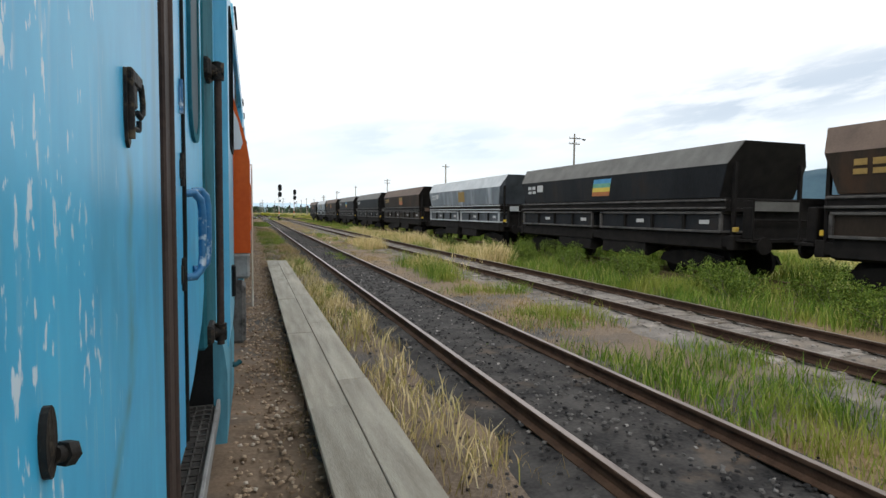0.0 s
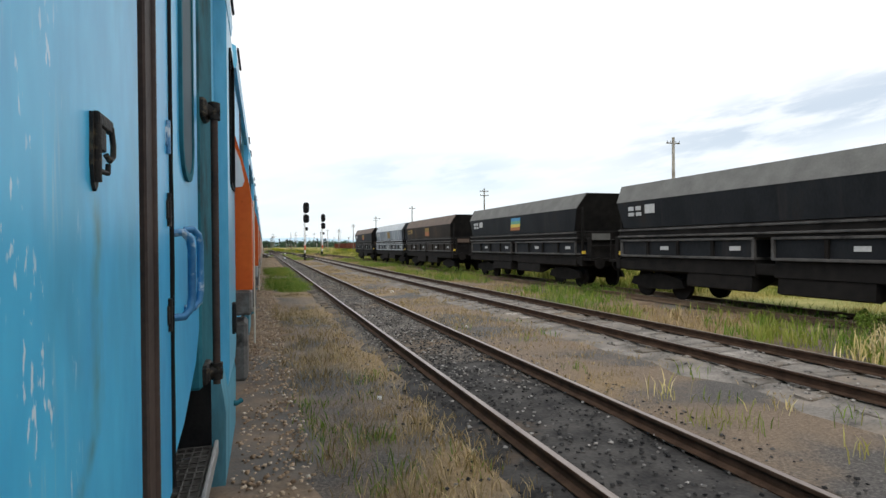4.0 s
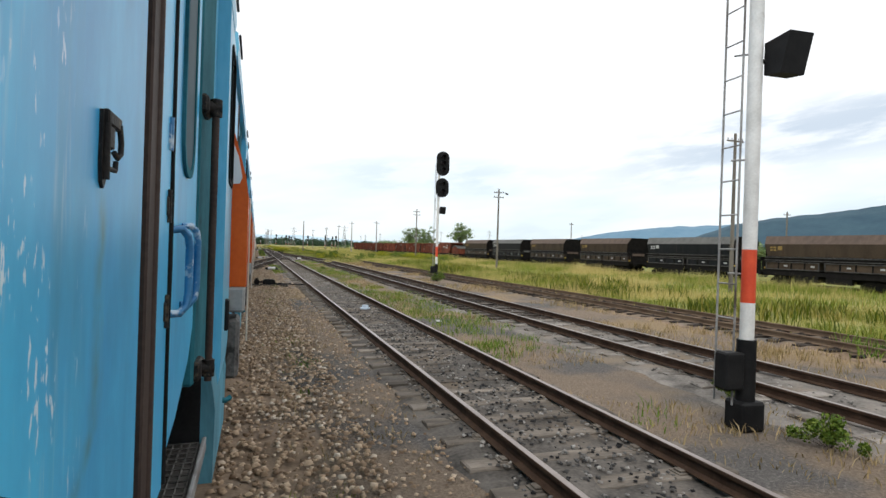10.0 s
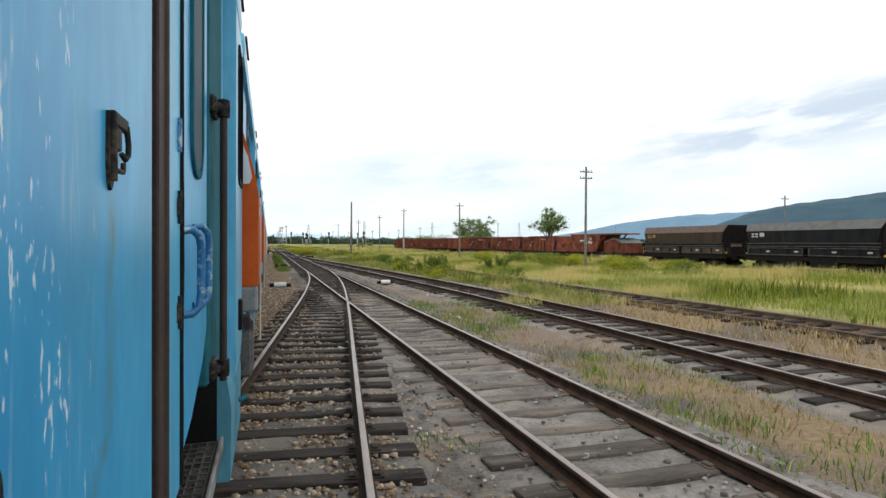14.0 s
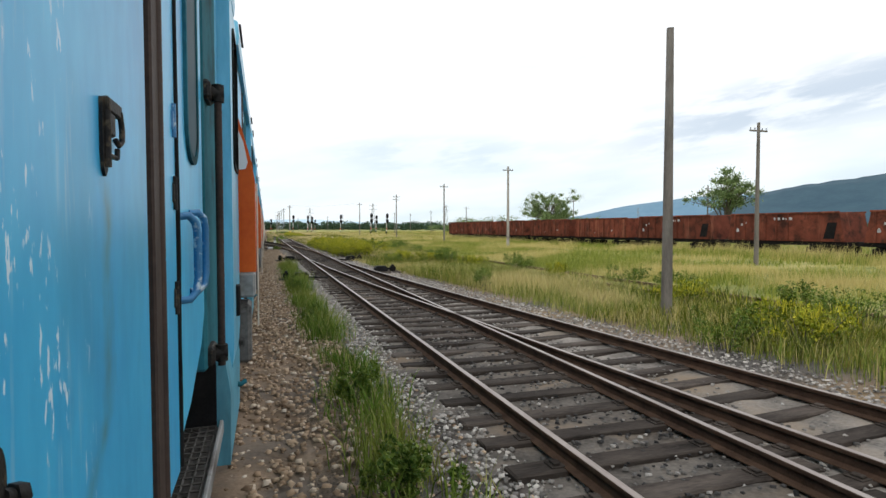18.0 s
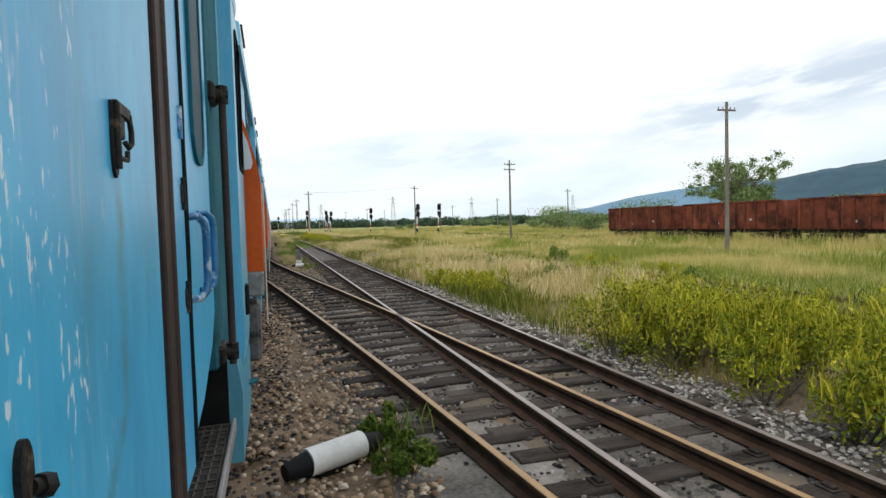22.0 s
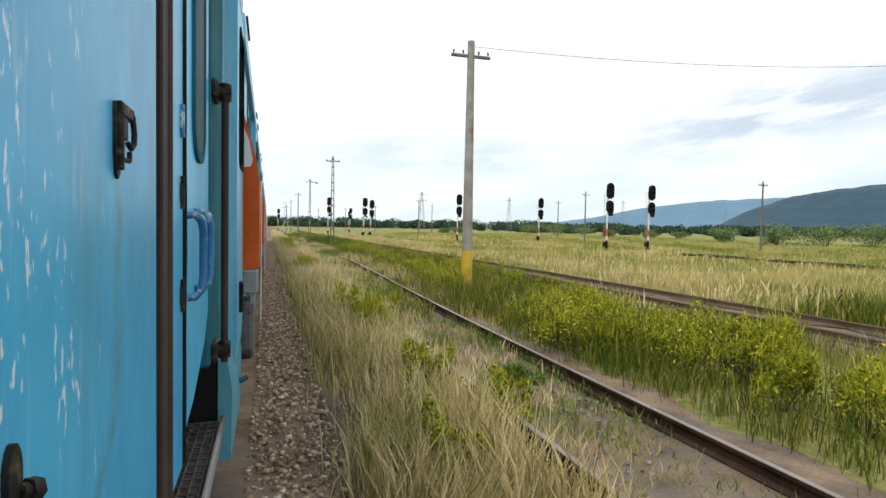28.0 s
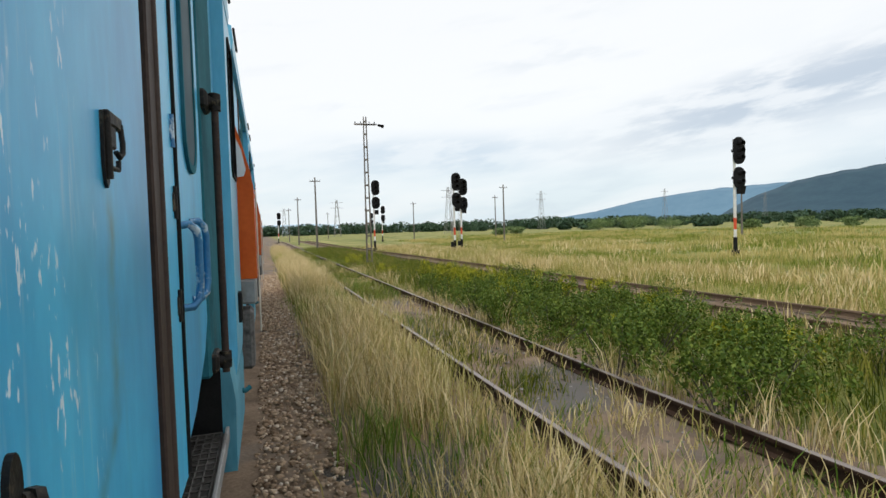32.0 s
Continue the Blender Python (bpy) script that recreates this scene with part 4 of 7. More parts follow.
    plate = part("knob_plate", g, M["latch"], t, "rusty upright oval plate")
    g = Geo()
    g.tube([(-0.264, 0.729, 1.556), (-0.257, 0.742, 1.552)], 0.010, 8)
    g.tube([(-0.259, 0.738, 1.553), (-0.252, 0.749, 1.550)], 0.015, 6)
    part("knob", g, M["latch"], plate, "rusty bolt head")
    # windows and small box on the pale side
    window_part("side_window", 4.64, 5.22, 2.34, 3.35, PROUD, t, 0.08, deep=0.09, set_back=0.085)
    g = Geo()
    g.box(PROUD - 0.01, 4.7, 1.16, PROUD + 0.03, 4.83, 1.4, 0.01)
    part("rod_box", g, M["black"], t, "small black fitting")
    g = Geo()
    g.tube([(-0.5, 4.9, 0.70), (-0.30, 4.95, 0.58), (-0.20, 5.0, 0.54), (-0.16, 5.03, 0.56)], 0.022, 8)
    g.box(-0.33, 4.86, 0.55, -0.25, 5.0, 0.70, 0.02)
    part("foot_hook", g, M["teal"], t, "dark blue iron fitting under the skirt")
    # underframe and two axles
    g = Geo()
    g.box(-2.7, COACH_TAIL + 0.1, 0.8, -1.25, COACH_NOSE - 0.1, 1.02)
    part("underframe", g, M["under"], t)
    for y in (0.85, 4.72):
        g = Geo()
        g.tube([(-2.45, y, 0.46), (-0.8, y, 0.46)], 0.08, 8)
        for x in (-2.37, -0.87):
            g.tube([(x - 0.07, y, 0.46), (x + 0.06, y, 0.46)], 0.46, 22)
            g.box(x - 0.1, y - 0.2, 0.34, x + 0.1, y + 0.2, 0.82, 0.03)
        part("wheelset", g, M["under"], t)
    return t


def build_cab():
    """The narrow end of an orange engine, a little wider than the coaches."""
    t = thing("locomotive", "orange diesel engine end with pale handrails", "locomotive", group="engines of the train")
    y0, y1 = 5.42, 5.86
    g = Geo()
    g.prism([(-3.05, 1.45), (-3.05, 3.1), (-2.8, 3.4), (-2.2, 3.5), (-1.05, 3.5), (-0.50, 3.3), (-0.30, 3.0), (-0.21, 2.85), (-0.15, 2.64), (-0.10, 2.45), (-0.072, 2.28), (-0.072, 1.45)], y0, y1)
    body = part("cab_body", g, M["orange"], t, "orange cab with a rounded roof edge")
    # flat pale panel with the sky's brightness painted in, not see-through
    g = Geo()
    g.prism([(-0.32, 2.36), (-0.15, 2.38), (-0.13, 2.44), (-0.165, 2.62), (-0.205, 2.72), (-0.32, 2.76)], y0 - 0.012, y0 + 0.004)
    part("rear_window", g, M["glass_sky_painted"], body, "rear cab window painted bright for the sky behind")
    g = Geo()
    g.box(-3.0, y0 - 0.02, 1.22, -0.08, y1 + 0.02, 1.445, 0.02)
    part("frame_beam", g, M["grey_paint"], t, "grey frame beam")
    g = Geo()
    g.box(-2.9, y0 + 0.02, 0.55, -0.26, y1 - 0.02, 1.215, 0.02)
    g.box(-0.30, y0, 0.62, -0.12, y1, 1.16, 0.03)
    for x in (-2.37, -0.87):
        g.box(x - 0.07, y0 + 0.03, 0.0, x + 0.07, y1 - 0.03, 0.56, 0.03)
    part("running_gear", g, M["grey_soot"], t, "grey sooty running gear and buffer")
    g = Geo()
    g.tube([(-0.15, y0 + 0.2, 2.24), (-0.057, y0 + 0.16, 2.26), (-0.057, y0 + 0.1, 2.2), (-0.057, y0 + 0.09, 1.7), (-0.057, y0 + 0.08, 0.95)], 0.007, 8)
    part("handrail", g, M["cream"], t, "pale worn handrail")
    return t


# where each short coach stands along the track, one behind the other
STANDS = [-0.01, 6.59, 13.19, 19.79, 26.37, 32.99, 39.63, 46.24, 52.85, 59.45, 66.05, 72.66, 79.23, 85.76, 92.28, 98.78,
          105.24, 111.6, 117.85, 124.09, 130.35, 136.66, 142.99, 149.38, 155.77, 162.18, 168.6, 174.99, 181.3, 187.64, 194, 200.29,
          206.69, 213.13, 219.56, 225.99, 232.41, 238.88, 245.4, 251.84, 258.29, 264.73, 271.19, 277.66, 284.14, 290.59, 297.07, 303.5,
          309.92, 316.31, 322.55, 328.85, 335.15, 341.39, 347.69, 353.96, 360.27, 366.56, 372.85, 379.15, 385.45, 391.77, 398.1, 404.43,
          410.76, 417.1, 423.4]
coach, cab = build_coach(), build_cab()
coach.location.y = cab.location.y = STANDS[0]
for y in STANDS[1:]:
    copy_thing(coach, pose(0, y, 0))
    copy_thing(cab, pose(0, y, 0))

# ---- coal wagons on the fourth track ----
def build_hopper(paint, lip, label, mark, flag, low=None):
    """A hopper wagon: a big sloping upper box over a ledge, a ribbed lower box, frame, bogies, buffers. Its own y runs from 0 at the middle."""
    t = thing("hopper_wagon", label, "freight wagon", group="row of coal wagons")
    half = 6.5
    # upper box with ends that lean in
    def shell(sections):
        g = Geo()
        n = len(sections[0][1])
        vs = [p for _, ring in sections for p in ring]
        fs = [(i * n + j, i * n + (j + 1) % n, (i + 1) * n + (j + 1) % n, (i + 1) * n + j) for i in range(len(sections) - 1) for j in range(n)]
        fs += [tuple(range(n))[::-1], tuple(range(len(vs) - n, len(vs)))]
        return g.add(vs, fs)
    def ring(x, y, z):
        return [(-x, -y, z), (x, -y, z), (x, y, z), (-x, y, z)]
    g = shell([(0, ring(1.38, half - 0.55, 2.38)), (0, ring(1.46, half - 0.25, 3.30))])
    box = part("upper_box", g, paint, t)
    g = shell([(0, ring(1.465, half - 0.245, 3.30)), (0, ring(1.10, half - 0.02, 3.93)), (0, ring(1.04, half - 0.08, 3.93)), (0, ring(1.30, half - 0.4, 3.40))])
    part("sloping_lip", g, lip, box, "sloping lip of the wagon box, lighter than its sides")
    # darker plates laid over both ends of the upper box
    for s in (-1, 1):
        g = Geo()
        rows_ = ((1.35, half - 0.55, 2.38), (1.44, half - 0.25, 3.30), (1.08, half - 0.02, 3.92))
        vs = [(x_ * c_, s * (y_ + d_), z_) for d_ in (0.004, 0.02) for x_, y_, z_ in rows_ for c_ in (-1, 1)]
        g.add(vs, [(0, 1, 3, 2), (2, 3, 5, 4), (6, 7, 9, 8), (8, 9, 11, 10), (0, 1, 7, 6), (1, 3, 9, 7), (3, 5, 11, 9), (5, 4, 10, 11), (4, 2, 8, 10), (2, 0, 6, 8)])
        part("end_plate", g, low or M["under"], box, "darker end plate")
    # black band between the upper box and the lower bays
    g = Geo()
    g.box(-1.40, -half + 0.3, 1.97, 1.40, half - 0.3, 2.36, 0.015)
    part("waist_band", g, M["under"], t, "black band under the upper box")
    for z, w in ((2.30, 1.45), (2.08, 1.47)):
        g = Geo()
        g.box(-w, -half + 0.3, z - 0.03, w, half - 0.3, z + 0.03, 0.012)
        part("ledge", g, lip if low else M["rim"], t)
    # lower box in two framed bays with ribs
    for y0, y1 in ((-half + 0.45, -0.3), (0.3, half - 0.45)):
        g = Geo()
        g.box(-1.36, y0, 1.42, 1.36, y1, 1.97, 0.01)
        bay = part("lower_box", g, low or paint, t)
        for z in (1.94, 1.41):
            g = Geo()
            g.box(-1.44, y0 - 0.03, z - 0.035, 1.44, y1 + 0.03, z + 0.035, 0.01)
            part("rim", g, lip if low else M["rim"], bay)
        n = 4
        for k in range(n + 1):
            y = y0 + (y1 - y0) * k / n
            for s in (-1, 1):
                g = Geo()
                g.box(s * 1.36, y - 0.045, 1.44, s * 1.42, y + 0.045, 1.92, 0.008)
                part("rib", g, M["under"] if 0 < k < n else (lip if low else M["rim"]), bay)
        for k in range(2):
            yy = y0 + (y1 - y0) * (0.08 + 0.5 * k)
            g = Geo()
            g.box(-1.372, yy, 1.62, -1.362, yy + 0.38, 1.74)
            part("marking", g, M["mark_pale"], bay, "faded unreadable pale marking")
        g = Geo()
        g.prism([(-1.33, 1.38), (-1.37, 0.95), (-1.2, 0.88), (1.2, 0.88), (1.37, 0.95), (1.33, 1.38)], y0, y1)
        part("skirt_plate", g, M["under"], bay, "black sooty skirt plate")
    # frame
    g = Geo()
    for s in (-1, 1):
        g.box(s * 1.24 - 0.09, -half + 0.1, 0.98, s * 1.24 + 0.09, half - 0.1, 1.28, 0.02)
    for y in (-half + 0.15, half - 0.15):
        g.box(-1.35, y - 0.12, 0.92, 1.35, y + 0.12, 1.32, 0.02)
    part("frame", g, M["under"], t)
    # brake platforms past both ends
    for s in (-1, 1):
        g = Geo()
        g.box(-1.3, s * (half + 0.02), 1.16, 1.3, s * (half + 0.52), 1.24, 0.01)
        plat = part("end_platform", g, M["under"], t)
        g = Geo()
        for x in (-1.22, 1.22):
            g.tube([(x, s * (half + 0.47), 1.2), (x, s * (half + 0.47), 2.3)], 0.03, 6)
        for z in (1.75, 2.28):
            g.tube([(-1.22, s * (half + 0.47), z), (1.22, s * (half + 0.47), z)], 0.028, 6)
        part("platform_rail", g, M["under"], plat)
        g = Geo()
        g.box(-1.2, s * (half + 0.44), 2.0, 0.4, s * (half + 0.48), 2.3, 0.006)
        part("plate", g, lip if s < 0 else M["under"], plat, "dusty plate on the platform rail")
        g = Geo()
        g.box(-1.15, s * (half + 0.1), 1.24, 1.15, s * (half + 0.36), 2.1, 0.03)
        part("brake_box", g, M["under"], plat)
    # end walls lean in below the upper box
    for s in (-1, 1):
        g = Geo()
        y = s * (half - 0.5)
        g.prism([(s * (half - 0.55), 2.38), (s * (half - 2.6), 1.30), (s * (half - 2.5), 1.26), (s * (half - 0.45), 2.34)], -1.3, 1.3, "x")
        part("end_slope", g, M["under"], t)
        for x in (-1.2, 1.2):
            g = Geo()
            g.box(x - 0.05, s * (half - 0.2) - 0.05, 1.3, x + 0.05, s * (half - 0.2) + 0.05, 3.35, 0.01)
            part("end_post", g, M["under"], t)
            g = Geo()
            g.box(x - 0.07 + 0.0, s * (half - 0.12) - 0.05, 1.42, x + 0.07, s * (half - 0.12) + 0.05, 1.55, 0.01)
            part("end_lamp_iron", g, M["yellow"], t, "yellow painted end fitting")
        for x in (-0.88, 0.88):
            g = Geo()
            g.tube([(x, s * half, 1.06), (x, s * (half + 0.5), 1.06)], 0.1, 10)
            g.tube([(x, s * (half + 0.5), 1.06), (x, s * (half + 0.58), 1.06)], 0.24, 16)
            part("buffer", g, M["under"], t)
    # bogies
    for y in (-4.6, 4.6):
        g = Geo()
        for x in (-1.02, 1.02):
            g.prism([(y - 1.35, 0.42), (y - 1.2, 0.68), (y - 0.4, 0.8), (y + 0.4, 0.8), (y + 1.2, 0.68), (y + 1.35, 0.42), (y + 0.5, 0.3), (y - 0.5, 0.3)], x - 0.06, x + 0.06, "x")
        g.box(-1.0, y - 0.2, 0.5, 1.0, y + 0.2, 0.95)
        bog = part("bogie", g, M["under"], t)
        for dy in (-0.9, 0.9):
            for x in (-0.7525, 0.7525):
                g = Geo()
                g.tube([(x - 0.065, y + dy, 0.46), (x + 0.065, y + dy, 0.46)], 0.46, 22)
                part("wheel", g, M["under"], bog)
    # discharge chutes between the bogies
    for y in (-1.6, 1.6):
        g = Geo()
        g.prism([(-1.3, 1.28), (-1.38, 0.55), (-1.2, 0.5), (0, 1.0), (1.2, 0.5), (1.38, 0.55), (1.3, 1.28)], y - 1.2, y + 1.2)
        part("chute", g, M["under"], t)
    # lettering as plain bars, and the coloured panel
    for k, (y, z, w, h_) in enumerate(((4.9, 3.05, 0.28, 0.14), (5.3, 3.05, 0.28, 0.14), (4.9, 2.85, 0.28, 0.12), (5.3, 2.85, 0.3, 0.12), (4.2, 3.0, 0.5, 0.3))):
        x = 1.38 + (1.46 - 1.38) * (z - 2.38) / 0.92 + 0.012
        g = Geo()
        g.box(-x - 0.004, y, z - h_ / 2, -x + 0.01, y + w, z + h_ / 2)
        part("lettering", g, mark, t, "faded unreadable lettering")
    if flag:
        for k, c in enumerate(("flag_blue", "flag_green", "flag_yellow", "flag_orange") if flag == 1 else ("mark_ochre", "flag_orange") if flag == 2 else ("mark_ochre",)):
            n = 4 if flag == 1 else 2 if flag == 2 else 1
            z1, z0 = 3.18 - 0.62 * k / n, 3.18 - 0.62 * (k + 1) / n
            X = lambda z: -(1.38 + 0.08 * (z - 2.38) / 0.92) - 0.006
            g = Geo()
            lean = -0.05 * k
            g.add([(X(zz) - d_, a_ + b_, zz) for d_ in (0.0, 0.004) for a_, b_, zz in ((-0.95, -lean + 0.05, z0), (0.15, -lean + 0.05, z0), (0.15, -lean, z1), (-0.95, -lean, z1))], [(0, 1, 2, 3), (4, 5, 6, 7), (0, 1, 5, 4), (1, 2, 6, 5), (2, 3, 7, 6), (3, 0, 4, 7)])
            part("painted_stripe", g, M[c], t, "faded painted stripe" if flag > 1 else "bright painted stripe")
    return t


# the row stands buffer to buffer, its last end at 132.2
hop = {
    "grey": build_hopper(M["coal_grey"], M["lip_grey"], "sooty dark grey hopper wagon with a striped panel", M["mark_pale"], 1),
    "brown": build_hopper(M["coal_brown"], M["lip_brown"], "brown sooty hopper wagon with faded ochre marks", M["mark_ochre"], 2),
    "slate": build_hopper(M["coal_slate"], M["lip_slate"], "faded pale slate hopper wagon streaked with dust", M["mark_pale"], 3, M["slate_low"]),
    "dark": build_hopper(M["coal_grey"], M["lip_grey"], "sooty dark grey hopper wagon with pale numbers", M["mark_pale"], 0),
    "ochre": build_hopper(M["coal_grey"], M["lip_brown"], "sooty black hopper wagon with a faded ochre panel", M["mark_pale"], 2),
}
hop["umber"] = build_hopper(M["coal_umber"], M["lip_brown"], "plain sooty brown hopper wagon, paint lightened for haze", M["mark_ochre"], 0)
FAR_ENDS = [132.2, 116.8, 102.5, 86.1, 70.8, 55.5, 40.2, 25.1, 9.8, -5.4, -20.7, -36.0]
ROW = ["ochre", "slate", "brown", "grey", "dark", "brown", "slate", "grey", "brown", "dark", "brown", "dark"]
used = set()
for k, kind in enumerate(ROW):
    y = FAR_ENDS[k] - 6.5
    slope = math.atan((line_third(y + 5) - line_third(y - 5)) / 10)
    m = pose(line_third(y) + 0.15, y, 0, 0, 0, -math.degrees(slope))
    if kind in used:
        copy_thing(hop[kind], m)
    else:
        hop[kind].matrix_basis = m
        used.add(kind)


# ---- far rows: brown hoppers, then red open wagons ----
def build_gondola(label, paint):
    t = thing("open_wagon", label, "freight wagon", group="far row of open wagons")
    g = Geo()
    half = 4.75
    for s in (-1, 1):
        g.box(s * 1.4 - 0.04, -half, 1.15, s * 1.4 + 0.04, half, 3.15, 0.01)
    for s in (-1, 1):
        g.box(-1.36, s * half - 0.04, 1.15, 1.36, s * half + 0.04, 3.15, 0.01)
    g.box(-1.36, -half, 1.1, 1.36, half, 1.25)
    body = part("wagon_box", g, paint, t)
    g = Geo()
    for s in (-1, 1):
        g.box(s * 1.42 - 0.07, -half - 0.02, 3.08, s * 1.42 + 0.07, half + 0.02, 3.22, 0.015)
    part("top_rail", g, paint, t)
    for k in range(11):
        y = -half + 0.2 + k * (2 * half - 0.4) / 10
        g = Geo()
        g.box(-1.53, y - 0.06, 1.1, -1.44, y + 0.06, 3.08, 0.01)
        part("side_post", g, paint, body)
    g = Geo()
    g.box(-1.3, -half - 0.1, 0.85, 1.3, half + 0.1, 1.15, 0.02)
    part("frame", g, M["under"], t)
    for y in (-3.1, 3.1):
        g = Geo()
        g.box(-1.1, y - 1.3, 0.35, 1.1, y + 1.3, 0.75, 0.05)
        bog = part("bogie", g, M["under"], t)
        for dy in (-0.9, 0.9):
            for x in (-0.75, 0.75):
                g = Geo()
                g.tube([(x - 0.065, y + dy, 0.46), (x + 0.065, y + dy, 0.46)], 0.46, 16)
                part("wheel", g, M["under"], bog)
    rnd = random.Random(3)
    for k in range(2):
        y = rnd.uniform(-half + 0.5, half - 1)
        z = rnd.uniform(1.5, 2.0)
        g = Geo()
        g.box(-1.452, y, z, -1.442, y + rnd.uniform(0.15, 0.3), z + rnd.uniform(0.08, 0.16))
        part("marking", g, M["mark_pale"], body, "faded unreadable pale marking")
    return t


def line_far(y):
    return float(np.interp(y, (60, 180, 233, 262, 282, 310, 336, 430), (39.0, 39.4, 39.6, 39.2, 37.4, 35.9, 35.2, 34.0)))


def build_slope_wagon():
    """A red bin wagon with leaning ends, ribs on one half and a dark opening painted on the other."""
    t = thing("bin_wagon", "rusty red bin wagon with leaning ends and a painted dark side opening", "freight wagon", group="far row of open wagons")
    g = Geo()
    g.prism([(-4.7, 1.15), (-4.3, 3.2), (4.3, 3.2), (4.7, 1.15)], -1.4, 1.4, "x")
    body = part("wagon_box", g, M["rust_red"], t)
    g = Geo()
    for x in (-1.42, 1.42):
        g.box(x - 0.06, -4.35, 3.16, x + 0.06, 4.35, 3.28, 0.015)
    part("top_rail", g, M["rust_red"], t)
    for k in range(6):
        y = -0.6 + k * 0.92
        g = Geo()
        g.box(-1.5, y - 0.06, 1.15, -1.41, y + 0.06, 3.16, 0.01)
        part("side_post", g, M["rust_red"], body)
    # flat plate: the hole's inner darkness is painted, nothing is cut
    g = Geo()
    g.prism([(-4.0, 1.35), (-4.2, 2.5), (-3.55, 2.5), (-3.25, 1.35)], -1.43, -1.405, "x")
    part("side_opening", g, M["under"], body, "opening painted as a dark plate")
    rnd = random.Random(6)
    for k in range(9):
        y, z = (-0.9 + 0.32 * k if k < 5 else rnd.uniform(2.6, 3.9)), (2.72 if k < 5 else rnd.uniform(1.5, 2.7))
        g = Geo()
        g.box(-1.412, y, z, -1.403, y + rnd.uniform(0.12, 0.26), z + rnd.uniform(0.1, 0.22))
        part("marking", g, M["mark_pale"], body, "faded unreadable pale marking")
    g = Geo()
    g.box(-1.3, -5.15, 0.85, 1.3, 5.15, 1.15, 0.02)
    part("frame", g, M["under"], t)
    for y in (-3.1, 3.1):
        g = Geo()
        g.box(-1.1, y - 1.3, 0.35, 1.1, y + 1.3, 0.75, 0.05)
        bog = part("bogie", g, M["under"], t)
        for dy in (-0.9, 0.9):
            for x in (-0.75, 0.75):
                g = Geo()
                g.tube([(x - 0.065, y + dy, 0.46), (x + 0.065, y + dy, 0.46)], 0.46, 16)
                part("wheel", g, M["under"], bog)
    return t


def build_taper_wagon():
    """A red hopper: a body wide at the top, an open frame at one end and a low box with a sloping lid."""
    t = thing("taper_wagon", "rusty red hopper wagon, wide at the top, with an open end", "freight wagon", group="far row of open wagons")
    g = Geo()
    g.prism([(3.7, 1.25), (5.3, 3.35), (-1.7, 3.35), (-0.5, 1.25)], -1.4, 1.4, "x")
    body = part("wagon_box", g, M["rust_red"], t)
    g = Geo()
    g.box(-1.46, -5.2, 3.3, 1.46, 5.35, 3.46, 0.02)
    part("top_rail", g, M["lip_red"], t, "faded rusty top edge")
    g = Geo()
    g.prism([(-2.3, 1.2), (-2.3, 2.35), (-4.2, 2.75), (-5.9, 2.2), (-5.9, 1.2)], -1.38, 1.38, "x")
    part("low_box", g, M["rust_red"], t, "low red box with a sloping lid")
    g = Geo()
    g.prism([(-5.9, 2.22), (-4.2, 2.78), (-2.3, 2.38), (-2.3, 2.48), (-4.2, 2.9), (-5.95, 2.32)], -1.42, 1.42, "x")
    part("sloping_lid", g, M["lip_grey"], t, "pale grey sloping lid")
    for x in (-1.36, 1.36):
        g = Geo()
        g.prism([(-0.6, 1.25), (-2.0, 2.9), (-1.86, 2.98), (-0.4, 1.25)], x - 0.05, x + 0.05, "x")
        g.prism([(-2.0, 2.6), (-2.9, 3.34), (-2.75, 3.36), (-1.8, 2.66)], x - 0.05, x + 0.05, "x")
        part("end_strut", g, M["rust_red"], t)
    rnd = random.Random(12)
    for k in range(6):
        y, z = rnd.uniform(0.2, 3.4), rnd.uniform(1.8, 2.9)
        g = Geo()
        g.box(-1.412, y, z, -1.403, y + rnd.uniform(0.3, 0.9), z + rnd.uniform(0.12, 0.3))
        part("marking", g, M["mark_pale"], body, "faded unreadable pale marking")
    g = Geo()
    g.box(-1.3, -6.1, 0.85, 1.3, 5.2, 1.2, 0.02)
    part("frame", g, M["under"], t)
    for y in (-4.1, 3.4):
        g = Geo()
        g.box(-1.1, y - 1.3, 0.35, 1.1, y + 1.3, 0.75, 0.05)
        bog = part("bogie", g, M["under"], t)
        for dy in (-0.9, 0.9):
            for x in (-0.75, 0.75):
                g = Geo()
                g.tube([(x - 0.065, y + dy, 0.46), (x + 0.065, y + dy, 0.46)], 0.46, 16)
                part("wheel", g, M["under"], bog)
    return t


red = build_gondola("rusty red open wagon with ribbed steel sides", M["rust_red"])
bin_ = build_slope_wagon()
taper = build_taper_wagon()
fresh = {"gondola": red, "bin": bin_}
def far_pose(y, long=1.0):
    slope = math.atan((line_far(y + 4) - line_far(y - 4)) / 8)
    return pose(line_far(y), y, -0.3, 0, 0, -math.degrees(slope)) @ Matrix.Diagonal((1, long, 1, 1))


y = 331.0
for kind in ["gondola"] * 5 + ["bin"] * 3:
    if fresh[kind].matrix_basis.translation.length == 0:
        fresh[kind].matrix_basis = far_pose(y)
    else:
        copy_thing(fresh[kind], far_pose(y))
    y -= 10.85
taper.matrix_basis = far_pose(242.0)
for k, kind in enumerate(("umber", "dark", "umber", "umber", "dark", "umber", "dark", "umber", "slate", "dark", "umber", "dark", "umber", "dark")):
    m = far_pose(226.8 - 13.4 * k, 0.87)
    if k == 0:
        hop[kind].matrix_basis = m
    else:
        copy_thing(hop[kind], m)
far = track("track_7", line_far, 40, 400, "rails under the far row of wagons")


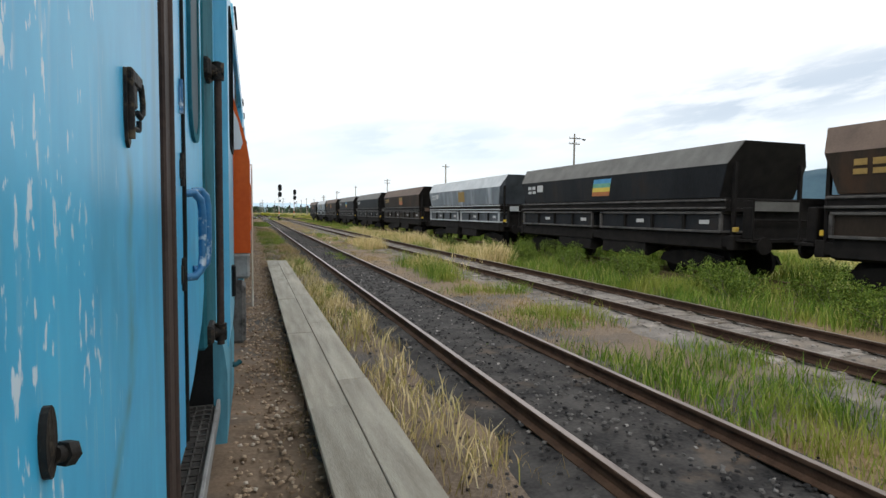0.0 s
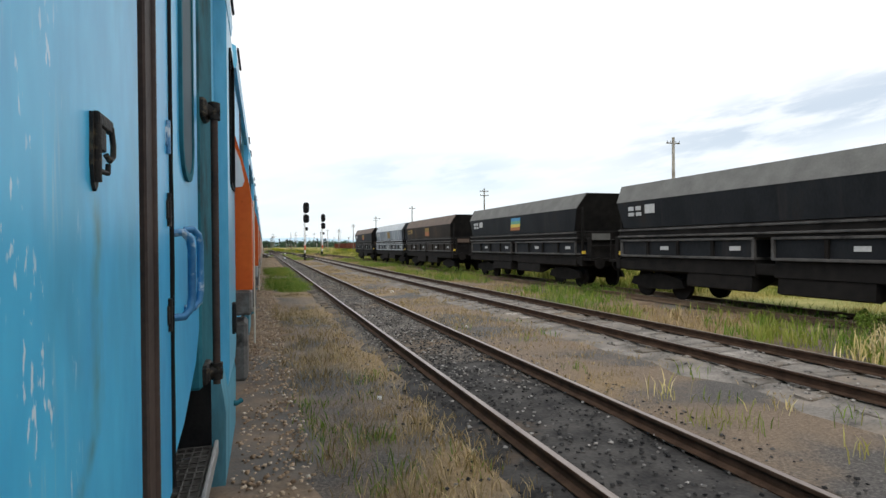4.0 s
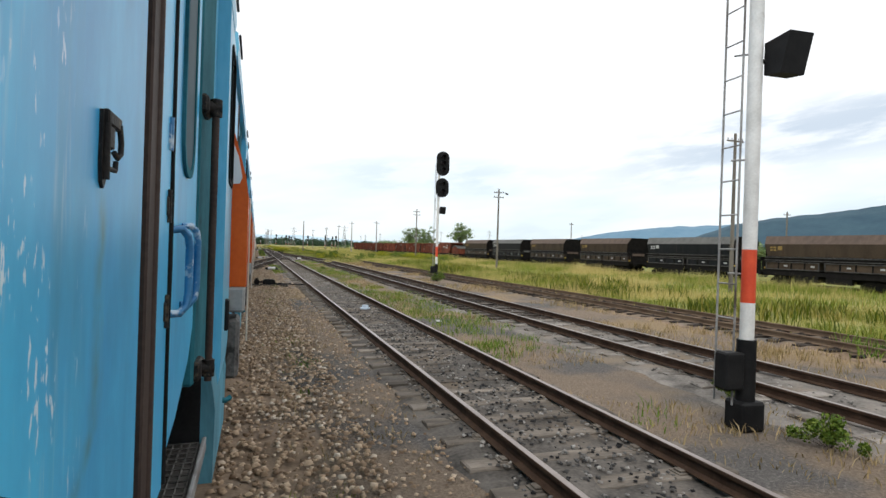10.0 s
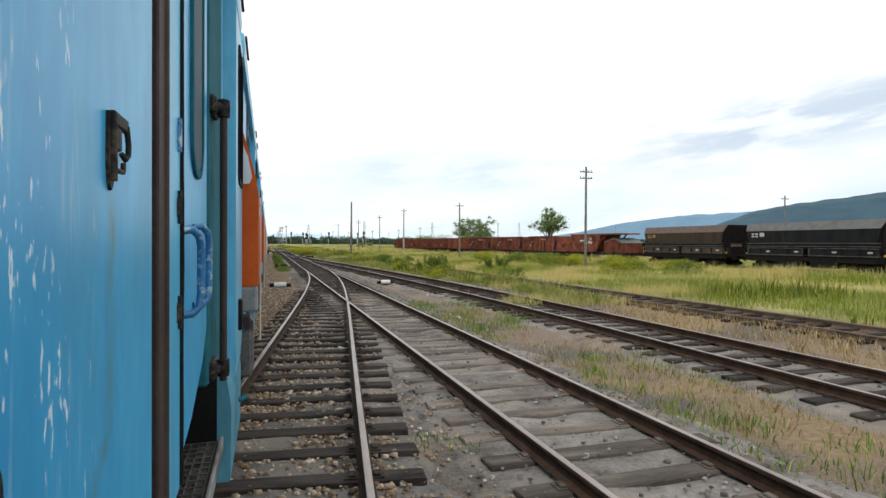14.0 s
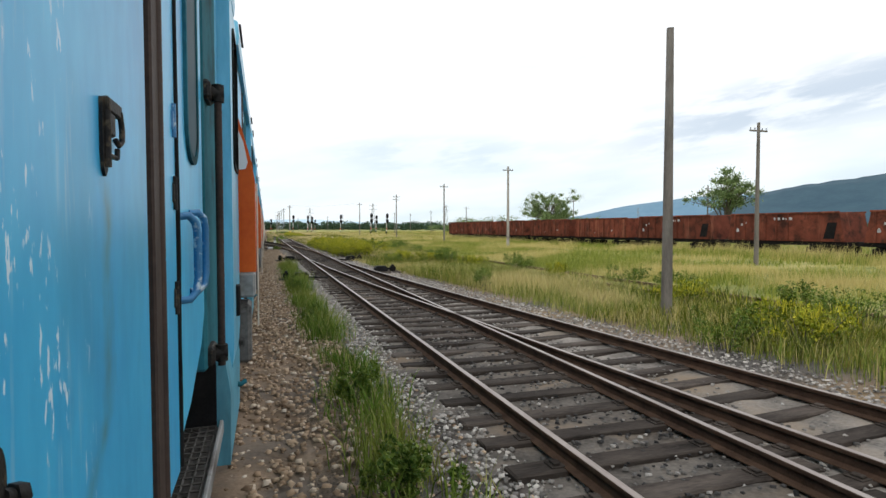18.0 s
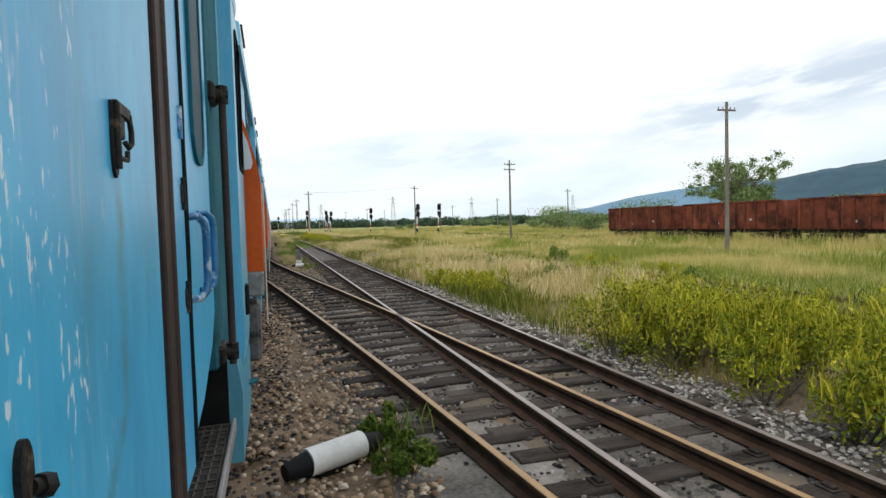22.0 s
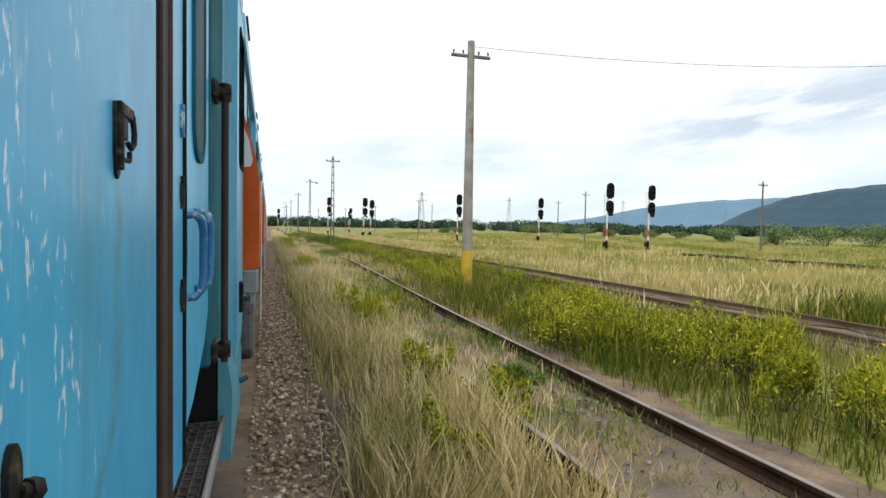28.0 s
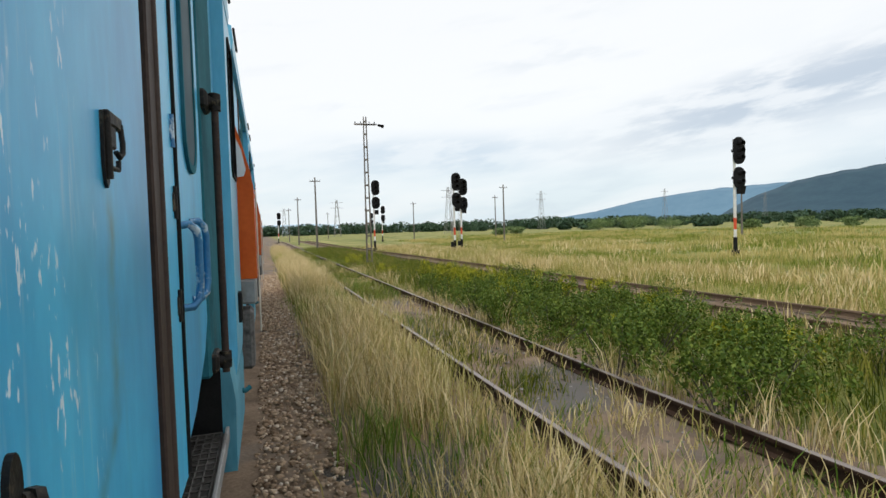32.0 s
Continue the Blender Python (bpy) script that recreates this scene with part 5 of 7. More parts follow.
# ---- poles ----
def build_pole(x, y, top, kind, label, yellow=False, arms=1, lamp=False, lean=0.0):
    t = thing("utility_pole", label, "pole", (x, y, GROUND - 0.05))
    h_ = top - GROUND + 0.05
    if kind == "lattice":
        g = Geo()
        for sx in (-1, 1):
            g.tube([(sx * 0.15, 0, 0), (sx * 0.07, 0, h_)], 0.05, 8, 0.035)
        for k in range(12):
            z = h_ * (k + 0.6) / 12
            w = 0.15 - 0.08 * z / h_
            g.box(-w, -0.03, z - 0.05, w, 0.03, z + 0.05, 0.006)
        part("battened_mast", g, M["pole_wood"], t)
    else:
        thick = 0.17 if kind == "concrete" else 0.13
        g = Geo()
        g.tube([(lean * z / h_, 0, z) for z in np.linspace(0, h_, 6)], thick, 10, thick * 0.62)
        part("mast", g, M["concrete"] if kind == "concrete" else M["pole_wood"], t)
    if yellow:
        g = Geo()
        g.tube([(0, 0, 0.4), (0, 0, 1.45)], 0.176, 12, 0.166)
        part("yellow_band", g, M["yellow"], t, "yellow painted band")
    for k in range(arms):
        z = h_ - 0.45 - 0.55 * k
        g = Geo()
        g.box(-0.62 + lean, -0.04, z - 0.045, 0.62 + lean, 0.04, z + 0.045, 0.01)
        arm = part("crossarm", g, M["pole_wood"], t)
        for px in (-0.55, -0.25, 0.25, 0.55):
            g = Geo()
            g.tube([(px + lean, 0, z + 0.04), (px + lean, 0, z + 0.1)], 0.012, 6)
            g.tube([(px + lean, 0, z + 0.09), (px + lean, 0, z + 0.17)], 0.035, 8, 0.02)
            part("insulator", g, M["under"], arm)
    if lamp:
        g = Geo()
        g.tube([(lean, 0, h_ - 0.5), (lean + 0.5, -0.2, h_ - 0.45), (lean + 0.8, -0.3, h_ - 0.55)], 0.025, 6)
        g.tube([(lean + 0.7, -0.27, h_ - 0.52), (lean + 1.0, -0.38, h_ - 0.62)], 0.06, 8, 0.1)
        part("lamp_arm", g, M["under"], t)
    return t


ROWS = [(30.8, 50.4, 10.0), (30.3, 89.1, 10.0), (28.3, 123.3, 9.4), (27.1, 157.1, 9.3), (26.6, 190.7, 9.0), (26.1, 224.1, 8.5), (25.9, 257.0, 7.6), (25.5, 289.6, 8.6), (24.6, 310.0, 8.2), (24.2, 339.2, 8.3), (22.8, 374.8, 8.2)]
for k, (x, y, top) in enumerate(ROWS):
    build_pole(x, y, top, "concrete" if k in (1, 7) else "wood", "weathered grey pole with crossarms standing in grass", arms=2 if k in (0, 2, 4, 5, 9) else 1, lamp=k in (0, 4))
build_pole(8.7, 243.1, 6.3, "wood", "bare dark wooden pole standing in grass", arms=0)
build_pole(5.85, 376.6, 7.5, "concrete", "grey concrete pole with a yellow band near its foot", yellow=True)
build_pole(5.5, 411.5, 8.0, "lattice", "dark twin-legged mast with battens and one crossarm", arms=1)
build_pole(5.7, 443.0, 8.4, "lattice", "dark twin-legged mast with battens and a lamp arm", arms=1, lamp=True)
for x, y, top in ((5.8, 478, 8.3), (5.8, 515, 8.3), (6, 560, 8.3), (33.1, 486.2, 8.0), (31, 530, 8), (60, 470, 8), (45.1, 434.5, 7.5), (51.5, 409, 7.5), (51.9, 376.3, 7.6), (46, 520, 8.5), (26, 560, 8), (62, 300, 8), (66, 240, 8.5), (70, 190, 8.5), (20, 600, 8.5), (75, 360, 9)):
    build_pole(x, y, top, "wood", "distant weathered pole with a crossarm")


t = thing("overhead_wire", "thin dark wire sagging between two pole tops", "wire", (5.85, 376.6, 7.35))
g = Geo()
g.tube([(16.95 * u, -1.8 * u, 0.7 * u - 1.2 * u * (1 - u)) for u in np.linspace(0, 1, 13)], 0.008, 5)
part("wire", g, M["under"], t)


# ---- signals ----
def build_signal(x, y, top, label, ladder=True, face=0):
    t = thing("railway_signal", label, "signal", (x, y, GROUND), group="colour light signals")
    h_ = top - GROUND
    bands = [(0.0, 1.1, "black"), (1.1, 1.55, "white_paint"), (1.55, 2.2, "red_paint"), (2.2, h_ - 0.5, "white_paint")]
    for z0, z1, c in bands:
        g = Geo()
        g.tube([(0, 0, z0), (0, 0, z1)], 0.085 if c != "black" else 0.115, 12)
        part("post_band", g, M[c], t, {"black": "black post foot", "red_paint": "red painted band", "white_paint": "white painted band"}[c])
    g = Geo()
    g.box(-0.17, -0.16, 0.0, 0.17, 0.16, 0.36, 0.03)
    part("footing", g, M["black"], t)
    for z, tall in ((h_ - 1.05, 0.78), (h_ - 2.6, 0.62)):
        g = Geo()
        ring = []
        w = 0.43
        for k in range(28):
            a_ = 2 * math.pi * k / 28
            ring.append((0.2 + math.cos(a_) * w, z + math.sin(a_) * w + (tall - w) * (1 if math.sin(a_) > 0 else -1)))
        g.prism(ring, -0.16, -0.12)
        head = part("signal_head", g, M["black"], t, "black oval signal board")
        g = Geo()
        g.box(-0.05, -0.14, z - tall + 0.12, 0.45, 0.1, z + tall - 0.12, 0.03)
        g.box(-0.1, -0.05, z - 0.08, 0.1, 0.13, z + 0.08, 0.01)
        part("lamp_box", g, M["black"], head)
        for dz in ((-0.4, 0.0, 0.4) if tall > 0.7 else (-0.24, 0.24)):
            g = Geo()
            vs, fs = [], []
            for k in range(13):
                a_ = radians(-30 + 240 * k / 12)
                for yy, r_ in ((-0.16, 0.15), (-0.46, 0.155)):
                    vs.append((0.2 + math.cos(a_) * r_, yy, z + dz + math.sin(a_) * r_))
            for k in range(12):
                fs.append((2 * k, 2 * k + 1, 2 * k + 3, 2 * k + 2))
            vs2 = [(0.2 + (p[0] - 0.2) * 0.94, p[1], z + dz + (p[2] - z - dz) * 0.94) for p in vs]
            n = len(vs)
            fs = fs + [tuple(i + n for i in f) for f in fs] + [(2 * k + 1, 2 * k + 3, n + 2 * k + 3, n + 2 * k + 1) for k in range(12)]
            g.add(vs + vs2, fs)
            part("hood", g, M["black"], head)
            g = Geo()
            g.tube([(0.2, -0.165, z + dz), (0.2, -0.175, z + dz)], 0.12, 16)
            part("lens", g, M["lens_dark"], head, "unlit dark lens")
    g = Geo()
    zb = h_ * 0.5
    g.prism([(-0.3, zb), (-0.05, zb + 0.03), (-0.05, zb + 0.42), (-0.42, zb + 0.46)], 0.08, 0.42, "x")
    g.tube([(0, 0, zb + 0.2), (0.15, -0.1, zb + 0.2)], 0.03, 6)
    part("repeater_box", g, M["black"], t, "small black hooded box")
    if ladder:
        g = Geo()
        for dx in (-0.15, 0.15):
            g.tube([(-0.18 + dx * 0.0, dx + 0.16, 0.3), (-0.16, dx + 0.16, h_ - 1.0)], 0.014, 5)
        n = 16
        for k in range(n):
            z = 0.5 + (h_ - 1.8) * k / n
            g.tube([(-0.175, 0.01, z), (-0.175, 0.31, z)], 0.01, 4)
        for z in (1.9, 3.3, 4.6):
            g.tube([(0, 0, z), (-0.17, 0.16, z)], 0.012, 4)
        part("ladder", g, M["grey_paint"], t, "thin grey steel ladder")
        g = Geo()
        g.box(-0.36, -0.1, 0.5, -0.10, 0.12, 0.95, 0.02)
        part("relay_box", g, M["black"], t)
    t.rotation_euler.z = radians(face)
    return t


SIGNALS = [(5.74, 135.75, 8.35), (11.05, 165.0, 8.35), (31.7, 408.4, 6.75), (36.8, 408.8, 6.75), (17.5, 460.5, 6.75), (15.75, 457.3, 6.95), (10.8, 468.4, 7.35), (25.8, 436.7, 6.85), (38.7, 436.8, 6.75), (3.0, 545, 7.0), (22, 520, 7.0), (27, 560, 7.0)]
for k, (x, y, top) in enumerate(SIGNALS):
    build_signal(x, y, top, "two-headed colour light signal on a white and red post", ladder=k < 6 or k == 8, face=-4 if k < 2 else 0)

# ---- wooden walkway beside the train ----
walkway = thing("wooden_walkway", "long grey weathered plank walkway on low timbers", "walkway", (0, 0, 0))
rnd = random.Random(11)
for row, (x0, x1) in enumerate(((0.42, 0.79), (0.793, 1.12))):
    y = -14.0 + row * 0.4
    while y < 21.5:
        n = min(y + rnd.uniform(3.2, 4.4), 21.7)
        g = Geo()
        z = 0.03 + rnd.uniform(-0.006, 0.006)
        g.box(x0 + rnd.uniform(0, 0.006), y, z - 0.05, x1 - rnd.uniform(0, 0.006), n - 0.008, z, 0.006)
        part("plank", g, M["plank"], walkway)
        y = n
for k in range(19):
    y = -13.5 + 1.95 * k
    if y < 21.6:
        g = Geo()
        g.box(0.45, y - 0.07, GROUND - 0.05, 1.09, y + 0.07, -0.026, 0.01)
        part("bearer", g, M["wood"], walkway)


# ---- track-side devices ----
def drum(x, y, size=1.0, turn=0.0, dark=True):
    t = thing("track_magnet", "white drum with black ends lying on gravel", "track device", (x, y, GROUND), group="white drums beside the rails")
    g = Geo()
    g.tube([(-0.27, 0, 0.17), (0.27, 0, 0.17)], 0.115, 18)
    part("drum", g, M["white_paint"], t, "white painted drum")
    for s in (-1, 1):
        g = Geo()
        g.tube([(s * 0.27, 0, 0.16), (s * 0.34, 0, 0.16), (s * 0.47, 0, 0.15)], 0.105, 14, 0.07)
        part("end_cap", g, M["black"], t, "black end cap")
    g = Geo()
    g.box(-0.2, -0.06, 0, 0.2, 0.06, 0.08, 0.01)
    part("cradle", g, M["under"], t)
    t.scale = (size, size, size)
    t.rotation_euler.z = radians(turn)
    return t


drum(1.18, 175.5, 1.0, 4)
drum(0.55, 207.9, 1.0, 0)
drum(5.59, 209.0, 0.9, 10)
drum(0.45, 288.9, 1.0, 28)
drum(1.32, 313.95, 0.8, 3)
# dwarf signal behind the last drum
t = thing("dwarf_signal", "low grey rounded signal on a white box", "signal", (1.31, 314.55, GROUND))
g = Geo()
g.box(-0.14, -0.13, 0.0, 0.14, 0.13, 0.36, 0.02)
part("box", g, M["white_paint"], t, "white painted box")
g = Geo()
ring = [(math.cos(a_) * 0.14, 0.62 + math.sin(a_) * 0.14 + (0.13 if math.sin(a_) > 0 else -0.13)) for a_ in np.linspace(0, 2 * math.pi, 20, endpoint=False)]
g.prism(ring, -0.1, 0.1)
part("head", g, M["grey_paint"], t, "grey rounded signal head")
for z in (0.52, 0.76):
    g = Geo()
    g.tube([(0, 0.1, z), (0, 0.15, z)], 0.07, 14)
    part("lens", g, M["lens_dark"], t)


def point_machine(x, y, side, label="black greasy point machine beside the rail"):
    t = thing("point_machine", label, "point machine", (x, y, GROUND), group="point machines")
    g = Geo()
    g.prism([(-0.40, 0.10), (0.18, 0.10), (0.18, 0.27), (0.10, 0.34), (-0.30, 0.34), (-0.40, 0.26)], -0.2, 0.2)
    case = part("case", g, M["black"], t, "low black greasy case with a bevelled lid")
    for dx in (-0.3, 0.08):
        g = Geo()
        g.box(dx - 0.03, -0.235, 0.10, dx + 0.03, 0.235, 0.16, 0.008)
        part("lug", g, M["under"], case)
    g = Geo()
    g.tube([(0.17, 0, 0.2), (0.42, 0, 0.2)], 0.05, 10)
    part("coupling", g, M["under"], t)
    g = Geo()
    g.tube([(0.46, -0.15, 0.22), (0.46, 0.15, 0.22)], 0.13, 16)
    g.box(0.36, -0.13, 0.06, 0.56, 0.13, 0.14, 0.01)
    motor = part("motor", g, M["under"], t, "upright black motor drum")
    g = Geo()
    g.box(0.40, -0.05, 0.33, 0.52, 0.05, 0.40, 0.01)
    part("terminal_box", g, M["black"], motor)
    for dy in (-0.1, 0.1):
        g = Geo()
        g.tube([(-0.4, dy, 0.13), (-1.15, dy, 0.12), (-1.2, dy, 0.10), (-1.9, dy, 0.09)], 0.022, 6)
        g.box(-0.72, dy - 0.04, 0.09, -0.56, dy + 0.04, 0.17, 0.01)
        part("drive_rod", g, M["black"], t, "black greasy drive rod with a clevis")
    for dy in (-0.33, 0.33):
        g = Geo()
        g.box(-1.0, dy - 0.12, 0.0, 0.75, dy + 0.12, 0.09, 0.012)
        part("long_timber", g, M["wood"], t)
    if side < 0:
        t.rotation_euler.z = math.pi
    return t


point_machine(5.2, 258.2, 1)
point_machine(5.25, 268.2, 1)
point_machine(1.25, 255.5, -1)
point_machine(1.35, 269.0, -1)
point_machine(1.15, 228.5, -1)
point_machine(0.55, 159.1, -1)
# low cabinet pair and post
for x, y, s in ((0.45, 348.9, 0.9), (1.2, 350.6, 1.05)):
    t = thing("relay_cabinet", "small black cabinet standing in weeds", "cabinet", (x, y, GROUND), group="black cabinets")
    g = Geo()
    g.box(-0.2 * s, -0.16, 0.08, 0.2 * s, 0.16, 0.46 * s, 0.02)
    part("case", g, M["black"], t)
    g = Geo()
    g.box(-0.23 * s, -0.19, 0.46 * s, 0.23 * s, 0.19, 0.50 * s, 0.01)
    part("lid", g, M["under"], t)
    g = Geo()
    g.box(-0.15, -0.12, 0.0, 0.15, 0.12, 0.08)
    part("plinth", g, M["concrete"], t)
t = thing("marker_post", "short post with a round grey cap", "post", (5.3, 314.85, GROUND))
g = Geo()
g.tube([(0, 0, 0), (0, 0, 0.42)], 0.035, 8)
part("post", g, M["pole_wood"], t)
g = Geo()
g.tube([(0, 0, 0.42), (0, 0, 0.52)], 0.13, 14, 0.09)
part("cap", g, M["concrete"], t)
# broken concrete, timber scraps and litter
rnd = random.Random(21)
for k in range(34):
    y = rnd.uniform(8, 430)
    x = rnd.choice((rnd.uniform(0.5, 1.9), rnd.uniform(4.3, 6.2)))
    g = Geo()
    n = 6
    r_ = rnd.uniform(0.035, 0.085)
    ring = [(math.cos(2 * math.pi * i / n) * r_ * rnd.uniform(0.6, 1.2), math.sin(2 * math.pi * i / n) * r_ * rnd.uniform(0.6, 1.2)) for i in range(n)]
    g.prism(ring, -0.01, rnd.uniform(0.015, 0.05), "z")
    scrap = part("litter", g, M["litter"], None, "", (x, y, -0.2 if x < 2 else GROUND + 0.01))
    scrap.rotation_euler = (rnd.uniform(-0.3, 0.3), rnd.uniform(-0.3, 0.3), rnd.uniform(0, 6))
    tagged(scrap, "small crumpled piece of white litter on gravel", "litter", "scattered litter")


g = Geo()
g.prism([(-0.16, -0.05), (-0.05, -0.13), (0.12, -0.1), (0.17, 0.03), (0.06, 0.12), (-0.1, 0.1)], 0.0, 0.05, "z")
g.prism([(-0.1, -0.03), (0.02, -0.08), (0.11, -0.02), (0.04, 0.06), (-0.06, 0.05)], 0.04, 0.13, "z")
tagged(part("plastic_bag", g, M["bag"], None, "", (3.39, 148.4, -0.17)), "crumpled pale blue plastic bag between the rails", "litter", "scattered litter")


# ---- grass, weeds, bushes, trees ----
def blade_cloud(px, py, pz, height, width, lean, rs, head=1.0):
    """Bent tapering blades from foot points: arrays of one length."""
    n = len(px)
    a_ = rs.uniform(0, 2 * np.pi, n)
    la = rs.uniform(0, 2 * np.pi, n)
    lean = lean * height * rs.uniform(0.3, 1.3, n)
    dx, dy = np.cos(a_) * width * 0.5, np.sin(a_) * width * 0.5
    lx, ly = np.cos(la) * lean, np.sin(la) * lean
    v = np.empty((n, 5, 3))
    for k, (s, f, w) in enumerate(((-1, 0, 1), (1, 0, 1), (-1, 0.6, head), (1, 0.6, head), (0, 1, 0))):
        v[:, k, 0] = px + s * dx * w + lx * f * f
        v[:, k, 1] = py + s * dy * w + ly * f * f
        v[:, k, 2] = pz + height * f * (1 - 0.12 * f)
    return v


BLADE = [(0, 1, 3), (0, 3, 2), (2, 3, 4)]
SPEAR = [(0, 1, 2)]


def patchy(x, y, scale, seed):
    return np.array([noise.noise((a_ * scale, b_ * scale, seed)) for a_, b_ in zip(x, y)])


def grass(name, label, material, zones, seed, keep=-0.15, patch=0.35, plain=False):
    """zones: x0, x1, y0, y1, tufts, blades in a tuft, tuft radius, height, width, lean, head."""
    rs = np.random.RandomState(seed)
    clouds = []
    for x0, x1, y0, y1, tufts, per, rad, hgt, wid, lean, head in zones:
        x, y = rs.uniform(x0, x1, tufts), rs.uniform(y0, y1, tufts)
        p = patchy(x, y, patch, seed + 0.5)
        ok = p > keep + rs.uniform(-0.15, 0.15, tufts)
        edge = np.array([line_second(v_) for v_ in y]) + 2.25 + 0.5 * p
        ok &= ~((y > 200) & (y < 271) & (x > 4.4) & (x < edge))
        wagon_line = np.interp(y, (-60, 140, 190, 256, 372, 400, 425, 480), (13.65, 13.6, 13.15, 12.2, 11.15, 10.7, 10.0, 9.2))
        ok &= ~((y > 362) & (np.abs(x - wagon_line) < 1.25))
        x, y, p = x[ok], y[ok], p[ok]
        n = len(x)
        size = hgt * rs.uniform(0.55, 1.15, n) * np.clip(0.9 + p * 0.6, 0.6, 1.3)
        X = np.repeat(x, per) + rs.normal(0, rad, n * per)
        Y = np.repeat(y, per) + rs.normal(0, rad, n * per)
        H = np.repeat(size, per) * rs.uniform(0.45, 1.1, n * per)
        clouds.append(blade_cloud(X, Y, GROUND - 0.02 + np.interp(Y, (372, 386, 407, 416), (0.0, 0.15, 0.15, 0.0)) * ((X > 1.8) & (X < 4.7)), H, wid * rs.uniform(0.6, 1.4, n * per), lean, rs, head))
    v = np.concatenate(clouds)
    if plain:
        v = v[:, [0, 1, 4]]
    return tagged(part(name, soup(name, v, SPEAR if plain else BLADE, material), material), label, "grass", kind="stuff")


grass("dry_grass", "short dry straw-coloured grass on trodden earth", M["dry"], [
    (1.2, 2.2, -2, 60, 800, 12, 0.09, 0.20, 0.008, 0.6, 1.0),
    (0.25, 0.42, -2, 22, 140, 12, 0.07, 0.18, 0.008, 0.6, 1.0),
    (0.3, 2.1, 22, 78, 1700, 12, 0.10, 0.20, 0.008, 0.65, 1.0),
    (0.3, 2.0, 78, 165, 500, 9, 0.08, 0.15, 0.008, 0.6, 1.0),
    (4.3, 6.9, 0, 75, 2000, 12, 0.11, 0.15, 0.010, 0.5, 1.0),
    (4.3, 6.8, 75, 200, 3000, 10, 0.10, 0.18, 0.011, 0.6, 1.0),
    (9.3, 12.2, 30, 200, 4200, 10, 0.12, 0.30, 0.013, 0.5, 1.0),
    (0.6, 2.2, 300, 345, 500, 12, 0.1, 0.25, 0.008, 0.5, 1.0)], 31)
grass("green_grass", "fresh green grass tufts between the tracks", M["green"], [
    (1.15, 1.9, 2, 24, 130, 26, 0.11, 0.32, 0.009, 0.5, 1.0),
    (0.4, 1.9, 24, 62, 170, 20, 0.12, 0.22, 0.009, 0.5, 1.0),
    (0.2, 2.1, 79, 107, 900, 30, 0.14, 0.34, 0.010, 0.5, 1.0),
    (0.4, 1.0, 106, 160, 90, 16, 0.1, 0.18, 0.008, 0.5, 1.0),
    (1.2, 1.95, 171, 187, 150, 26, 0.13, 0.26, 0.009, 0.5, 1.0),
    (2.6, 3.8, 4, 12, 26, 22, 0.16, 0.16, 0.010, 0.5, 1.0),
    (5.2, 6.3, 16, 22, 60, 30, 0.16, 0.75, 0.010, 0.42, 1.0),
    (5.3, 6.8, 4, 13, 170, 30, 0.16, 0.5, 0.010, 0.45, 1.0),
    (3.4, 4.0, 24, 30, 30, 24, 0.16, 0.3, 0.010, 0.45, 1.0),
    (14.8, 24, -5, 62, 2600, 22, 0.3, 0.9, 0.024, 0.4, 1.0),
    (4.4, 6.8, 0, 14, 520, 26, 0.16, 0.42, 0.010, 0.42, 1.0),
    (4.5, 6.7, 28, 70, 90, 20, 0.16, 0.32, 0.010, 0.45, 1.0),
    (4.3, 6.6, 136, 205, 1000, 22, 0.15, 0.24, 0.011, 0.5, 1.0),
    (9.4, 13.0, -2, 34, 900, 26, 0.18, 0.6, 0.012, 0.4, 1.0),
    (9.5, 12.4, -5, 135, 1700, 24, 0.18, 0.5, 0.016, 0.4, 1.0),
    (12.4, 15.2, -5, 140, 1300, 22, 0.2, 0.45, 0.018, 0.4, 1.0),
    (0.7, 1.1, 277.4, 280, 22, 26, 0.1, 0.42, 0.009, 0.45, 1.0),
    (0.75, 1.4, 222, 264, 400, 34, 0.12, 0.5, 0.009, 0.45, 1.0),
    (4.95, 5.6, 46.4, 49.6, 16, 30, 0.10, 0.5, 0.009, 0.45, 1.0),
    (0.7, 1.35, 287.8, 289.6, 30, 30, 0.12, 0.42, 0.009, 0.45, 1.0),
    (0.3, 1.9, 36, 56, 240, 20, 0.12, 0.3, 0.009, 0.5, 1.0),
    (2.4, 4.6, 392, 480, 900, 24, 0.15, 0.4, 0.010, 0.45, 1.0),
    (0.9, 2.3, 345, 354, 260, 30, 0.14, 0.52, 0.010, 0.42, 1.0),
    (1.55, 1.95, 312.6, 313.6, 8, 30, 0.1, 0.35, 0.009, 0.45, 1.0),
    (0.5, 1.8, 316, 346, 800, 28, 0.14, 0.36, 0.009, 0.45, 1.0),
    (2.5, 3.9, 338, 470, 1900, 26, 0.16, 0.34, 0.010, 0.5, 1.0),
    (4.5, 9.5, 346, 480, 1800, 24, 0.18, 0.5, 0.009, 0.4, 1.0),
    (0.7, 2.2, 340, 470, 1400, 24, 0.15, 0.52, 0.010, 0.4, 1.0)], 32, keep=-0.1)
